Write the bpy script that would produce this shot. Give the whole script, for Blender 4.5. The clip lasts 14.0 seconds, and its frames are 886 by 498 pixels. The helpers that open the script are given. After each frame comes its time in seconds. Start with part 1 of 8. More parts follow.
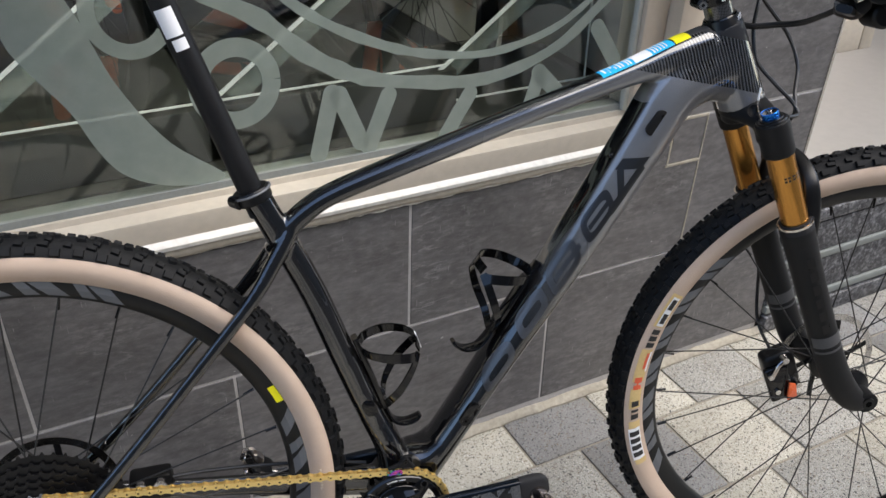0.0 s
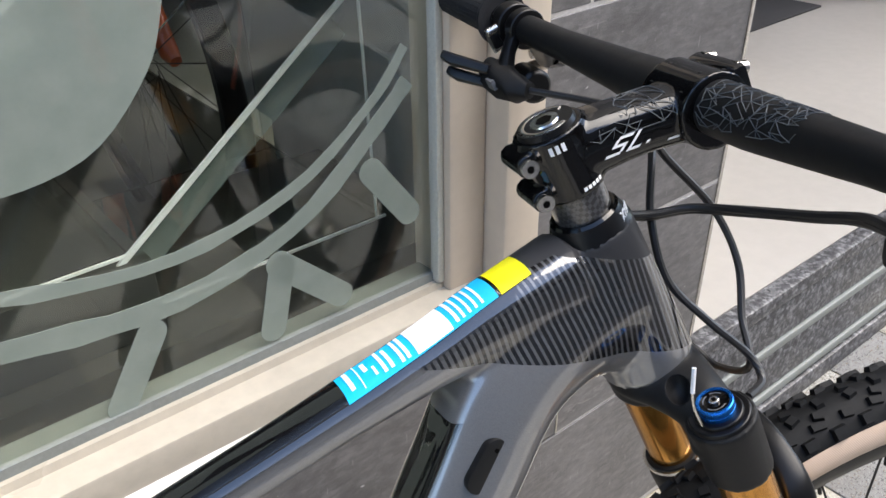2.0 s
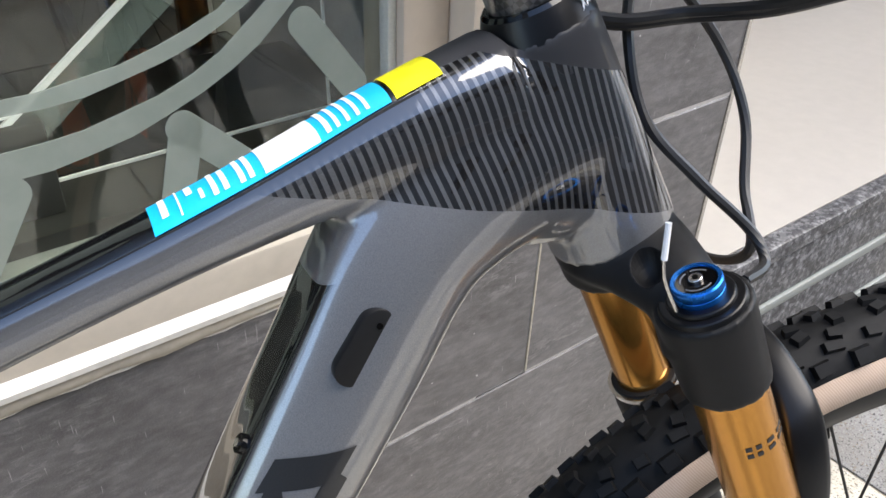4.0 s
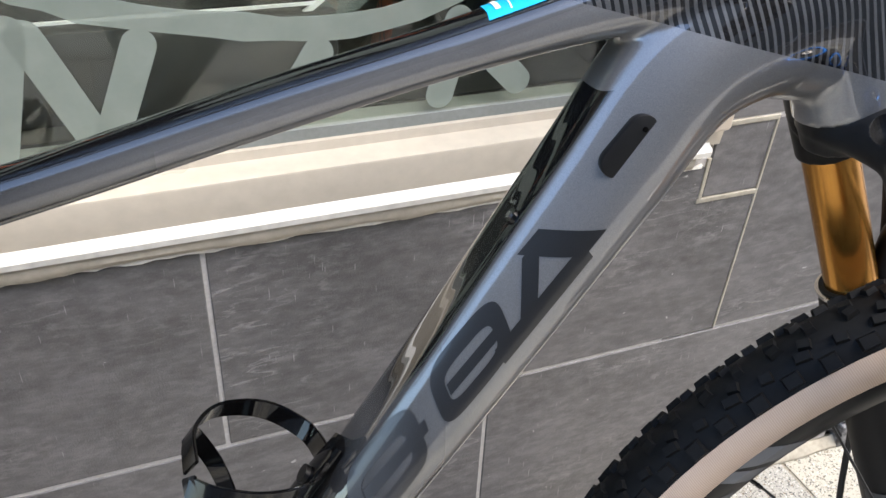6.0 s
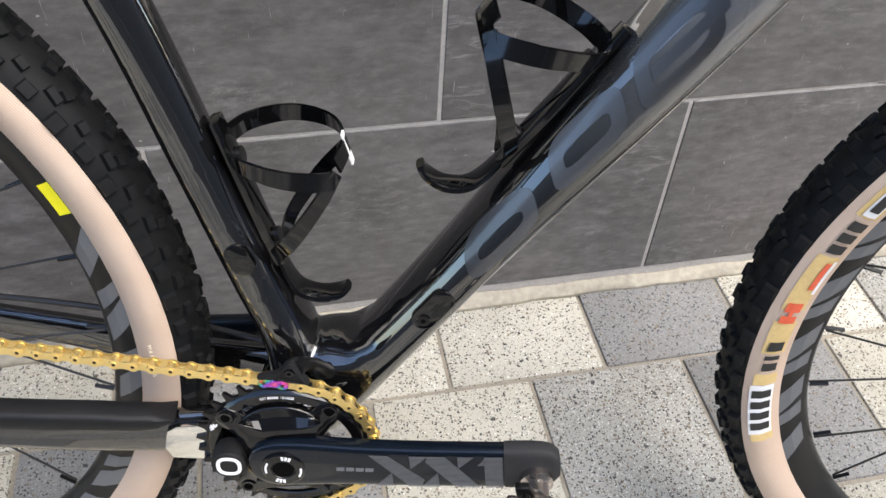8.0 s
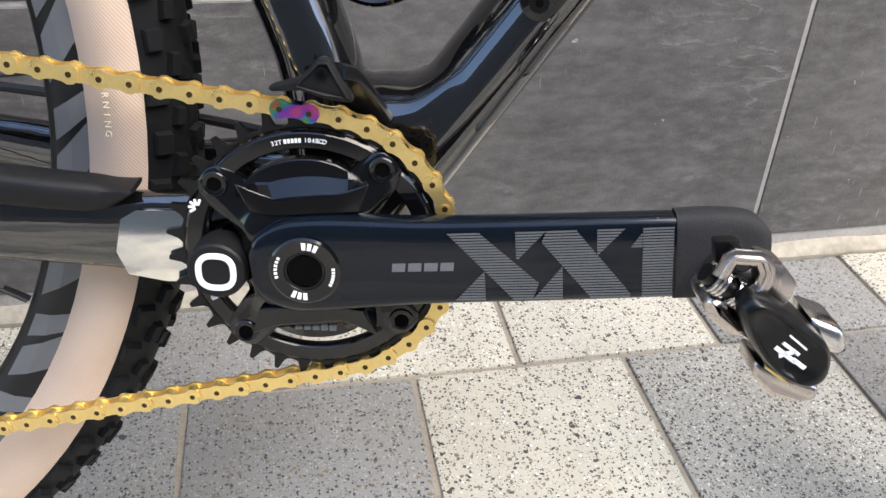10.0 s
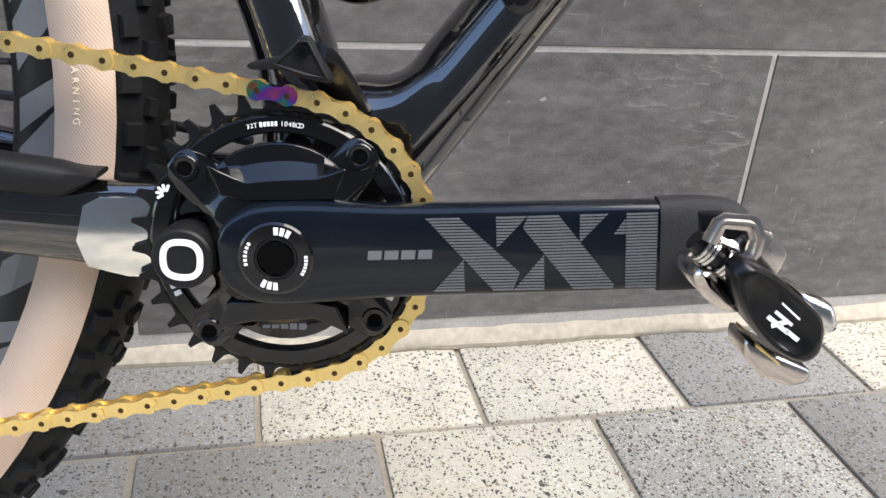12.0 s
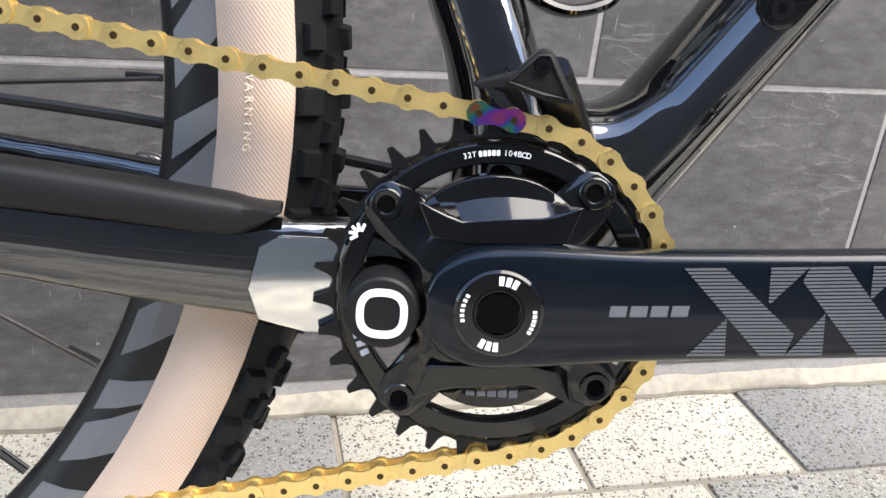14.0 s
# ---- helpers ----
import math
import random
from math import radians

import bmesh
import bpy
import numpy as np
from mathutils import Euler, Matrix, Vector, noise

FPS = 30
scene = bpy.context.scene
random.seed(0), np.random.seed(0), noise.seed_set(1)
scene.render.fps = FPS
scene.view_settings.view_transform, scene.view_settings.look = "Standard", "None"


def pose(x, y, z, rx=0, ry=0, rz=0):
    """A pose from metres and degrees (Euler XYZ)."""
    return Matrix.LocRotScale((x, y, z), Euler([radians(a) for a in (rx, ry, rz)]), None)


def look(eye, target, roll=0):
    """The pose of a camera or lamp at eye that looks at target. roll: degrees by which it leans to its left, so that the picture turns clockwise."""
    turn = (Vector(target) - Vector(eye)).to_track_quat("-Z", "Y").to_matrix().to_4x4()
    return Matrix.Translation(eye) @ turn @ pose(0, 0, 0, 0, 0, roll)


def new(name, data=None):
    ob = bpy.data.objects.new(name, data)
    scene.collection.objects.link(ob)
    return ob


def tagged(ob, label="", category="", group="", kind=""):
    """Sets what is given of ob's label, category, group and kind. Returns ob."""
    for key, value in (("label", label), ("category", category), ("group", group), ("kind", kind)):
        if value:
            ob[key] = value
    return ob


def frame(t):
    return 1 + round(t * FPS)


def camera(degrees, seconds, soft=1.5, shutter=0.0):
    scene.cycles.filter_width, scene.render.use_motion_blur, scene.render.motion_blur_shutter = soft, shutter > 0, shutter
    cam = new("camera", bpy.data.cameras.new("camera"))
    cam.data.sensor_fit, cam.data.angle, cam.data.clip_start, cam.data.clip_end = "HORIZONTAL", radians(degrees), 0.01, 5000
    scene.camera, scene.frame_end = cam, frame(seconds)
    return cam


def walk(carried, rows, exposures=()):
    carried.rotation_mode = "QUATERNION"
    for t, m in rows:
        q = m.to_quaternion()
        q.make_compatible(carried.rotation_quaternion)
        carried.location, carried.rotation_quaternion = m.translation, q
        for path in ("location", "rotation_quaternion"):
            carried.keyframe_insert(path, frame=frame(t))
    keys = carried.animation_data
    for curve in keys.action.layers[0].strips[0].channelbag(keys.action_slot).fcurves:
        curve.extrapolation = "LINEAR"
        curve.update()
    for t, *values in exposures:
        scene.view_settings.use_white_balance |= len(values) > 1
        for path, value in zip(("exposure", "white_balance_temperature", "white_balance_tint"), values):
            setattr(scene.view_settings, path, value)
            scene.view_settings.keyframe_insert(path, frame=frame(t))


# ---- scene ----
from mathutils.bvhtree import BVHTree

cam = camera(55.4, 14.0, soft=1.5, shutter=0.0)
PATH = [
    (0, (-0.3130, -0.7560, 1.1800), (0.0830, 0.0020, 0.6620), 0.90),
    (0.5, (-0.1935, -0.7012, 1.2076), (0.2740, 0.0581, 0.7549), 1.44),
    (1, (-0.0555, -0.6207, 1.2006), (0.4098, 0.1407, 0.7493), 1.18),
    (1.5, (0.0408, -0.4668, 1.1734), (0.5205, 0.2710, 0.6984), -1.07),
    (2, (0.1397, -0.2781, 1.1231), (0.6675, 0.4018, 0.6140), -2.38),
    (2.5, (0.2208, -0.1786, 1.0669), (0.7656, 0.4253, 0.4850), -1.57),
    (2.7, (0.2390, -0.1578, 1.0436), (0.7826, 0.4292, 0.4438), -1.24),
    (4.8, (0.2193, -0.2914, 0.9865), (0.6629, 0.4447, 0.4753), 1.64),
    (5, (0.2048, -0.2941, 0.9843), (0.6274, 0.4540, 0.4727), 1.56),
    (5.5, (0.1698, -0.3083, 0.9757), (0.5373, 0.4629, 0.4560), 1.94),
    (6, (0.1430, -0.3225, 0.9555), (0.4683, 0.4486, 0.4082), 2.56),
    (6.5, (0.1229, -0.3344, 0.9334), (0.4094, 0.4253, 0.3497), 2.55),
    (7, (0.0945, -0.3523, 0.9095), (0.3395, 0.3909, 0.2869), 2.49),
    (7.4, (0.0719, -0.3731, 0.8885), (0.2784, 0.3478, 0.2269), 2.74),
    (7.5, (0.0631, -0.3775, 0.8825), (0.2630, 0.3369, 0.2119), 3.31),
    (8, (0.0275, -0.3926, 0.8562), (0.1899, 0.2883, 0.1421), 3.14),
    (8.5, (-0.0105, -0.3910, 0.7912), (0.1308, 0.2752, 0.0589), 2.03),
    (8.7, (-0.0240, -0.3744, 0.7372), (0.1169, 0.2956, 0.0084), 1.75),
    (10.8, (0.0042, -0.3733, 0.4924), (0.1793, 0.4973, 0.0325), 2.22),
    (11, (-0.0002, -0.3813, 0.4891), (0.1765, 0.4927, 0.0365), 2.17),
    (11.5, (-0.0090, -0.3875, 0.4815), (0.1850, 0.4849, 0.0329), 3.14),
    (12, (-0.0140, -0.3882, 0.4746), (0.2072, 0.4779, 0.0264), 4.39),
    (12.5, (-0.0308, -0.3760, 0.4594), (0.2053, 0.4863, 0.0115), 4.56),
    (13, (-0.0571, -0.3424, 0.4414), (0.1919, 0.5218, 0.0041), 3.97),
    (13.5, (-0.0732, -0.3200, 0.4326), (0.2017, 0.5462, 0.0154), 4.56),
    (14, (-0.0907, -0.3159, 0.4454), (0.1408, 0.5694, 0.0421), 5.31),
]
EXPOSURES = [(0.0, 1.64), (0.5, 1.82), (1.0, 1.98), (2.0, 2.13), (2.5, 2.02), (5.0, 2.36), (6.0, 2.28), (7.0, 2.14), (8.0, 2.26), (8.5, 2.12), (11.0, 2.53), (13.0, 2.42), (13.5, 2.46), (14.0, 2.71)]
walk(cam, [(t, look(eye, target, roll)) for t, eye, target, roll in PATH], EXPOSURES)

# ---- world and sun: a bright overcast street ----
world = bpy.data.worlds.new("overcast_sky")
scene.world = world
world.use_nodes = True
wn, wl = world.node_tree.nodes, world.node_tree.links
sky = wn.new("ShaderNodeTexSky")
sky.sky_type, sky.sun_disc = "NISHITA", False
sky.sun_elevation, sky.sun_rotation = radians(59), radians(124)
sky.air_density, sky.dust_density, sky.ozone_density = 1.0, 1.2, 1.3
wl.new(sky.outputs["Color"], wn["Background"].inputs["Color"])
wn["Background"].inputs["Strength"].default_value = 0.15
sun = new("sun", bpy.data.lights.new("sun", "SUN"))
sun.data.energy, sun.data.angle, sun.data.color = 1.25, radians(55), (1.0, 0.91, 0.77)
sun.matrix_world = look((3.0, -2.0, 6.0), (0, 0, 0))


# ---- materials ----
def mat_nodes(name, base=(0.5, 0.5, 0.5), rough=0.5, metal=0.0, coat=0.0, coat_rough=0.05):
    m = bpy.data.materials.new(name)
    m.use_nodes = True
    b = m.node_tree.nodes["Principled BSDF"]
    b.inputs["Base Color"].default_value = (*base, 1)
    b.inputs["Roughness"].default_value = rough
    b.inputs["Metallic"].default_value = metal
    b.inputs["Coat Weight"].default_value = coat
    b.inputs["Coat Roughness"].default_value = coat_rough
    return m, m.node_tree.nodes, m.node_tree.links, b


def coords(n, l, scale=(1, 1, 1), rot=(0, 0, 0), shift_random=False):
    tc = n.new("ShaderNodeTexCoord")
    mp = n.new("ShaderNodeMapping")
    mp.inputs["Scale"].default_value = scale
    mp.inputs["Rotation"].default_value = rot
    l.new(tc.outputs["Object"], mp.inputs["Vector"])
    if shift_random:
        oi = n.new("ShaderNodeObjectInfo")
        mu = n.new("ShaderNodeVectorMath")
        mu.operation = "SCALE"
        mu.inputs[0].default_value = (7.3, 3.1, 5.7)
        l.new(oi.outputs["Random"], mu.inputs["Scale"])
        l.new(mu.outputs[0], mp.inputs["Location"])
    return mp.outputs["Vector"]


def noise_tex(n, l, vec, scale, detail=4, rough=0.55):
    t = n.new("ShaderNodeTexNoise")
    t.inputs["Scale"].default_value, t.inputs["Detail"].default_value = scale, detail
    t.inputs["Roughness"].default_value = rough
    l.new(vec, t.inputs["Vector"])
    return t.outputs["Fac"]


def ramp(n, l, fac, stops):
    r = n.new("ShaderNodeValToRGB")
    while len(r.color_ramp.elements) < len(stops):
        r.color_ramp.elements.new(0.5)
    for e, (p, c) in zip(r.color_ramp.elements, stops):
        e.position = p
        e.color = (*c, 1) if isinstance(c, tuple) else (c, c, c, 1)
    l.new(fac, r.inputs["Fac"])
    return r.outputs["Color"]


def mix(n, l, fac, a, b, mode="MIX"):
    m = n.new("ShaderNodeMix")
    m.data_type, m.blend_type = "RGBA", mode
    for key, v in (("Factor", fac), ("A", a), ("B", b)):
        socket = next(s for s in m.inputs if s.name == key and s.enabled)
        if isinstance(v, (int, float)):
            socket.default_value = v
        elif isinstance(v, tuple):
            socket.default_value = (*v, 1)
        else:
            l.new(v, socket)
    return next(s for s in m.outputs if s.enabled)


def math_node(n, l, op, a, b=0.0, clamp=False):
    m = n.new("ShaderNodeMath")
    m.operation, m.use_clamp = op, clamp
    for i, v in enumerate((a, b)):
        if isinstance(v, (int, float)):
            m.inputs[i].default_value = v
        else:
            l.new(v, m.inputs[i])
    return m.outputs[0]


def bump(n, l, b, height, strength=0.2, dist=0.001):
    u = n.new("ShaderNodeBump")
    u.inputs["Strength"].default_value, u.inputs["Distance"].default_value = strength, dist
    l.new(height, u.inputs["Height"])
    l.new(u.outputs["Normal"], b.inputs["Normal"])


def simple(name, base, rough=0.5, metal=0.0, coat=0.0, grain=0.12, scale=300.0, bumpy=0.05, spec=0.5):
    """A plain surface with a little mottling at two scales, and fine relief."""
    m, n, l, b = mat_nodes(name, base, rough, metal, coat)
    v = coords(n, l)
    f1, f2 = noise_tex(n, l, v, scale, 3), noise_tex(n, l, v, scale / 12, 4)
    lo, hi = tuple(c * (1 - grain) for c in base), tuple(min(1, c * (1 + grain)) for c in base)
    c = mix(n, l, 0.45, ramp(n, l, f1, [(0.3, lo), (0.7, hi)]), ramp(n, l, f2, [(0.3, lo), (0.7, hi)]))
    l.new(c, b.inputs["Base Color"])
    l.new(ramp(n, l, f2, [(0.3, max(0.02, rough - 0.07)), (0.7, min(1, rough + 0.07))]), b.inputs["Roughness"])
    if bumpy:
        bump(n, l, b, f1, bumpy, 0.0006)
    b.inputs["Specular IOR Level"].default_value = spec
    return m


def slate_material():
    """Riven slate: warm grey with a soft cloud, thin pale wavy ridges, chalky rubs and a few chips and scratches."""
    m, n, l, b = mat_nodes("slate_tile", (0.120, 0.115, 0.113), 0.5)
    v = coords(n, l, (1, 1, 1), shift_random=True)
    cloud = noise_tex(n, l, v, 5.0, 5, 0.6)
    streak = noise_tex(n, l, coords(n, l, (1.0, 1, 3.6), (0, radians(7), 0), shift_random=True), 8.0, 8, 0.66)
    wave = noise_tex(n, l, coords(n, l, (0.55, 1, 2.6), (0, radians(-11), 0), shift_random=True), 9.0, 4, 0.55)
    ripple = noise_tex(n, l, coords(n, l, (1.0, 1, 2.3), (0, radians(-8), 0), shift_random=True), 46.0, 6, 0.66)
    fine = noise_tex(n, l, v, 520.0, 3, 0.6)
    scuff = noise_tex(n, l, coords(n, l, (1, 1, 1.4), (0, radians(30), 0), shift_random=True), 7.0, 8, 0.74)
    patch = noise_tex(n, l, v, 3.1, 3)
    c = mix(n, l, 0.5, ramp(n, l, cloud, [(0.32, (0.078, 0.074, 0.073)), (0.5, (0.128, 0.122, 0.120)), (0.68, (0.192, 0.184, 0.180))]),
            ramp(n, l, streak, [(0.36, (0.052, 0.049, 0.048)), (0.51, (0.115, 0.110, 0.108)), (0.66, (0.215, 0.206, 0.202))]))
    c = mix(n, l, 0.30, c, ramp(n, l, ripple, [(0.36, (0.053, 0.051, 0.050)), (0.5, (0.120, 0.115, 0.113)), (0.64, (0.224, 0.214, 0.210))]))
    c = mix(n, l, ramp(n, l, fine, [(0.56, 0.0), (0.72, 0.25)]), c, (0.215, 0.205, 0.202))
    # thin ridges of the riven face, in patches
    ridge = ramp(n, l, wave, [(0.478, 0.0), (0.497, 1.0), (0.503, 1.0), (0.516, 0.0)])
    ridge2 = ramp(n, l, wave, [(0.585, 0.0), (0.598, 0.8), (0.606, 0.0)])
    lines = math_node(n, l, "MULTIPLY", math_node(n, l, "MAXIMUM", ridge, ridge2), math_node(n, l, "MULTIPLY", ramp(n, l, patch, [(0.50, 0.0), (0.68, 1.0)]), ramp(n, l, ripple, [(0.40, 0.0), (0.56, 1.0)])))
    c = mix(n, l, math_node(n, l, "MULTIPLY", lines, 0.30), c, (0.440, 0.425, 0.410))
    c = mix(n, l, math_node(n, l, "MULTIPLY", ramp(n, l, scuff, [(0.55, 0.0), (0.76, 0.42)]), ramp(n, l, ripple, [(0.44, 0.0), (0.6, 1.0)])), c, (0.440, 0.425, 0.410))
    for turn, scale, cut in ((35, 14.0, 0.76), (-62, 9.0, 0.775), (8, 12.0, 0.78)):
        scratch = noise_tex(n, l, coords(n, l, (34, 1, 2.2), (0, radians(turn), 0), shift_random=True), scale, 2)
        c = mix(n, l, ramp(n, l, scratch, [(cut - 0.03, 0.0), (cut + 0.01, 0.6)]), c, (0.440, 0.425, 0.420))
    chip = noise_tex(n, l, coords(n, l, (1, 1, 2.0), (0, radians(24), 0), shift_random=True), 62.0, 2)
    c = mix(n, l, ramp(n, l, chip, [(0.765, 0.0), (0.785, 0.75)]), c, (0.520, 0.500, 0.480))
    l.new(c, b.inputs["Base Color"])
    l.new(ramp(n, l, streak, [(0.3, 0.42), (0.7, 0.60)]), b.inputs["Roughness"])
    bump(n, l, b, mix(n, l, 0.25, mix(n, l, 0.45, mix(n, l, 0.6, streak, ripple), lines), fine), 0.6, 0.0022)
    return m


def terrazzo_material(name, ground_a, ground_b, black, white, chip=(0.75, 0.73, 0.67), chip_size=300.0):
    m, n, l, b = mat_nodes(name, ground_a, 0.75)
    v = coords(n, l, shift_random=True)
    big, mid, grain = noise_tex(n, l, v, 7.0, 5), noise_tex(n, l, v, 60.0, 3), noise_tex(n, l, v, 700.0, 2)
    c = ramp(n, l, big, [(0.3, ground_a), (0.7, ground_b)])
    c = mix(n, l, ramp(n, l, grain, [(0.35, 0.22), (0.65, 0.0)]), c, (0.16, 0.15, 0.13))
    for size, cut, col, amount in ((300.0, 0.40, (0.035, 0.035, 0.04), black), (chip_size, 0.36, chip, white), (480.0, 0.36, (0.09, 0.085, 0.08), black), (130.0, 0.30, (0.05, 0.048, 0.046), black * 0.22), (240.0, 0.38, (0.16, 0.125, 0.085), black * 0.5)):
        wv = n.new("ShaderNodeTexVoronoi")
        wv.inputs["Scale"].default_value = size
        wv.inputs["Randomness"].default_value = 1.0
        warp = n.new("ShaderNodeVectorMath")
        warp.operation = "ADD"
        l.new(v, warp.inputs[0])
        jit = n.new("ShaderNodeTexNoise")
        jit.inputs["Scale"].default_value = size * 1.4
        l.new(v, jit.inputs["Vector"])
        sc = n.new("ShaderNodeVectorMath")
        sc.operation = "SCALE"
        sc.inputs["Scale"].default_value = 1.3 / size
        l.new(jit.outputs["Color"], sc.inputs[0])
        l.new(sc.outputs[0], warp.inputs[1])
        l.new(warp.outputs[0], wv.inputs["Vector"])
        sep = n.new("ShaderNodeSeparateColor")
        l.new(wv.outputs["Color"], sep.inputs[0])
        inside = math_node(n, l, "LESS_THAN", wv.outputs["Distance"], cut)
        chosen = math_node(n, l, "LESS_THAN", sep.outputs[0], amount)
        c = mix(n, l, math_node(n, l, "MULTIPLY", inside, chosen), c, col)
    c = mix(n, l, ramp(n, l, big, [(0.45, 0.0), (0.8, 0.22)]), c, (0.25, 0.22, 0.17))
    l.new(c, b.inputs["Base Color"])
    bump(n, l, b, mix(n, l, 0.5, grain, mid), 0.5, 0.0015)
    return m


def granite_material():
    m, n, l, b = mat_nodes("granite", (0.12, 0.12, 0.12), 0.35)
    v = coords(n, l, shift_random=True)
    wv = n.new("ShaderNodeTexVoronoi")
    wv.inputs["Scale"].default_value = 150.0
    l.new(v, wv.inputs["Vector"])
    sep = n.new("ShaderNodeSeparateColor")
    l.new(wv.outputs["Color"], sep.inputs[0])
    cloud = noise_tex(n, l, v, 75.0, 7, 0.75)
    c = mix(n, l, 0.6, ramp(n, l, sep.outputs[0], [(0.2, (0.025, 0.025, 0.028)), (0.7, (0.085, 0.085, 0.09)), (0.95, (0.32, 0.32, 0.33))]),
            ramp(n, l, cloud, [(0.40, (0.018, 0.018, 0.02)), (0.52, (0.09, 0.09, 0.095)), (0.64, (0.30, 0.30, 0.31))]))
    l.new(c, b.inputs["Base Color"])
    bump(n, l, b, cloud, 0.3, 0.001)
    return m


def paint_material():
    """Carbon frame: black lacquer that fades to graphite towards the head, with fine black lines there."""
    m, n, l, b = mat_nodes("frame_lacquer", (0.01, 0.01, 0.011), 0.22, 0.0, 1.0, 0.03)
    tc = n.new("ShaderNodeTexCoord")
    sp = n.new("ShaderNodeSeparateXYZ")
    l.new(tc.outputs["Object"], sp.inputs[0])
    x, _, z = sp.outputs
    fade = n.new("ShaderNodeMapRange")
    fade.interpolation_type = "SMOOTHSTEP"
    fade.inputs["From Min"].default_value, fade.inputs["From Max"].default_value = 0.17, 0.32
    l.new(x, fade.inputs["Value"])
    # the top of the down tube and of the top tube's rear stay black: across the tube, away from its side faces
    high = math_node(n, l, "SUBTRACT", math_node(n, l, "SUBTRACT", math_node(n, l, "MULTIPLY", z, 0.598), math_node(n, l, "MULTIPLY", x, 0.801)), 0.1662)
    along = math_node(n, l, "SUBTRACT", math_node(n, l, "ADD", math_node(n, l, "MULTIPLY", z, 0.801), math_node(n, l, "MULTIPLY", x, 0.598)), 0.6863)
    crease = math_node(n, l, "ADD", math_node(n, l, "MULTIPLY", math_node(n, l, "MAXIMUM", along, 0.0), 0.075), 0.0305)
    below = n.new("ShaderNodeMapRange")
    below.interpolation_type = "SMOOTHSTEP"
    below.inputs["From Min"].default_value, below.inputs["From Max"].default_value = -0.0012, 0.0012
    l.new(math_node(n, l, "SUBTRACT", crease, high), below.inputs["Value"])
    tt_axis = math_node(n, l, "SUBTRACT", z, math_node(n, l, "MULTIPLY", x, 0.293))
    top_edge = math_node(n, l, "ADD", math_node(n, l, "MULTIPLY", math_node(n, l, "MAXIMUM", math_node(n, l, "SUBTRACT", x, 0.30), 0.0), 0.05), 0.7555)
    soft_top = math_node(n, l, "MULTIPLY", math_node(n, l, "SUBTRACT", math_node(n, l, "ADD", top_edge, 0.003), tt_axis), 125.0, True)
    is_tt = math_node(n, l, "MULTIPLY", math_node(n, l, "GREATER_THAN", tt_axis, 0.71), soft_top)
    keep = math_node(n, l, "MAXIMUM", is_tt, below.outputs[0])
    fade_top = n.new("ShaderNodeMapRange")
    fade_top.interpolation_type = "SMOOTHSTEP"
    fade_top.inputs["From Min"].default_value, fade_top.inputs["From Max"].default_value = -0.03, 0.20
    l.new(x, fade_top.inputs["Value"])
    grey = math_node(n, l, "MAXIMUM", math_node(n, l, "MULTIPLY", fade.outputs[0], keep), math_node(n, l, "MULTIPLY", math_node(n, l, "MULTIPLY", fade_top.outputs[0], 0.85), is_tt))
    crest_line = math_node(n, l, "SUBTRACT", z, math_node(n, l, "MULTIPLY", x, 0.27))
    edge_up = math_node(n, l, "ADD", math_node(n, l, "MULTIPLY", math_node(n, l, "MULTIPLY", math_node(n, l, "SUBTRACT", x, 0.345), 30.0, True), 0.0090), 0.769)
    under = math_node(n, l, "MULTIPLY", math_node(n, l, "LESS_THAN", crest_line, edge_up), math_node(n, l, "LESS_THAN", math_node(n, l, "ADD", z, math_node(n, l, "MULTIPLY", x, 0.25)), 0.9935))
    grey = math_node(n, l, "MULTIPLY", grey, under)
    speck = noise_tex(n, l, tc.outputs["Object"], 2600.0, 1)
    flake = ramp(n, l, speck, [(0.35, (0.158, 0.160, 0.163)), (0.7, (0.212, 0.215, 0.219))])
    col = mix(n, l, grey, (0.004, 0.004, 0.0045), flake)
    # fine lines round the head, thinning out along the top tube
    axis = math_node(n, l, "ADD", math_node(n, l, "MULTIPLY", x, 0.965), math_node(n, l, "MULTIPLY", z, 0.26))
    saw = math_node(n, l, "FRACT", math_node(n, l, "MULTIPLY", axis, 250.0))
    duty = n.new("ShaderNodeMapRange")
    duty.inputs["From Min"].default_value, duty.inputs["From Max"].default_value = 0.30, 0.40
    duty.inputs["To Min"].default_value, duty.inputs["To Max"].default_value = 0.30, 0.62
    l.new(x, duty.inputs["Value"])
    line = math_node(n, l, "LESS_THAN", saw, duty.outputs[0])
    low_edge = math_node(n, l, "ADD", math_node(n, l, "MULTIPLY", x, -0.245), 0.931)
    above = math_node(n, l, "GREATER_THAN", z, low_edge)
    ahead = math_node(n, l, "GREATER_THAN", x, 0.315)
    printed = math_node(n, l, "MULTIPLY", math_node(n, l, "MULTIPLY", above, ahead), under)
    col = mix(n, l, math_node(n, l, "MULTIPLY", printed, 0.42), col, (0.014, 0.014, 0.015))
    zone = math_node(n, l, "MULTIPLY", printed, line)
    col = mix(n, l, zone, col, (0.012, 0.012, 0.013))
    # a satin graphite crown behind the headset
    crown = math_node(n, l, "MULTIPLY", math_node(n, l, "MULTIPLY", math_node(n, l, "SUBTRACT", x, 0.388), 200.0, True), math_node(n, l, "SUBTRACT", 1.0, under))
    col = mix(n, l, crown, col, (0.040, 0.040, 0.042))
    l.new(col, b.inputs["Base Color"])
    l.new(math_node(n, l, "MULTIPLY", grey, 0.45), b.inputs["Metallic"])
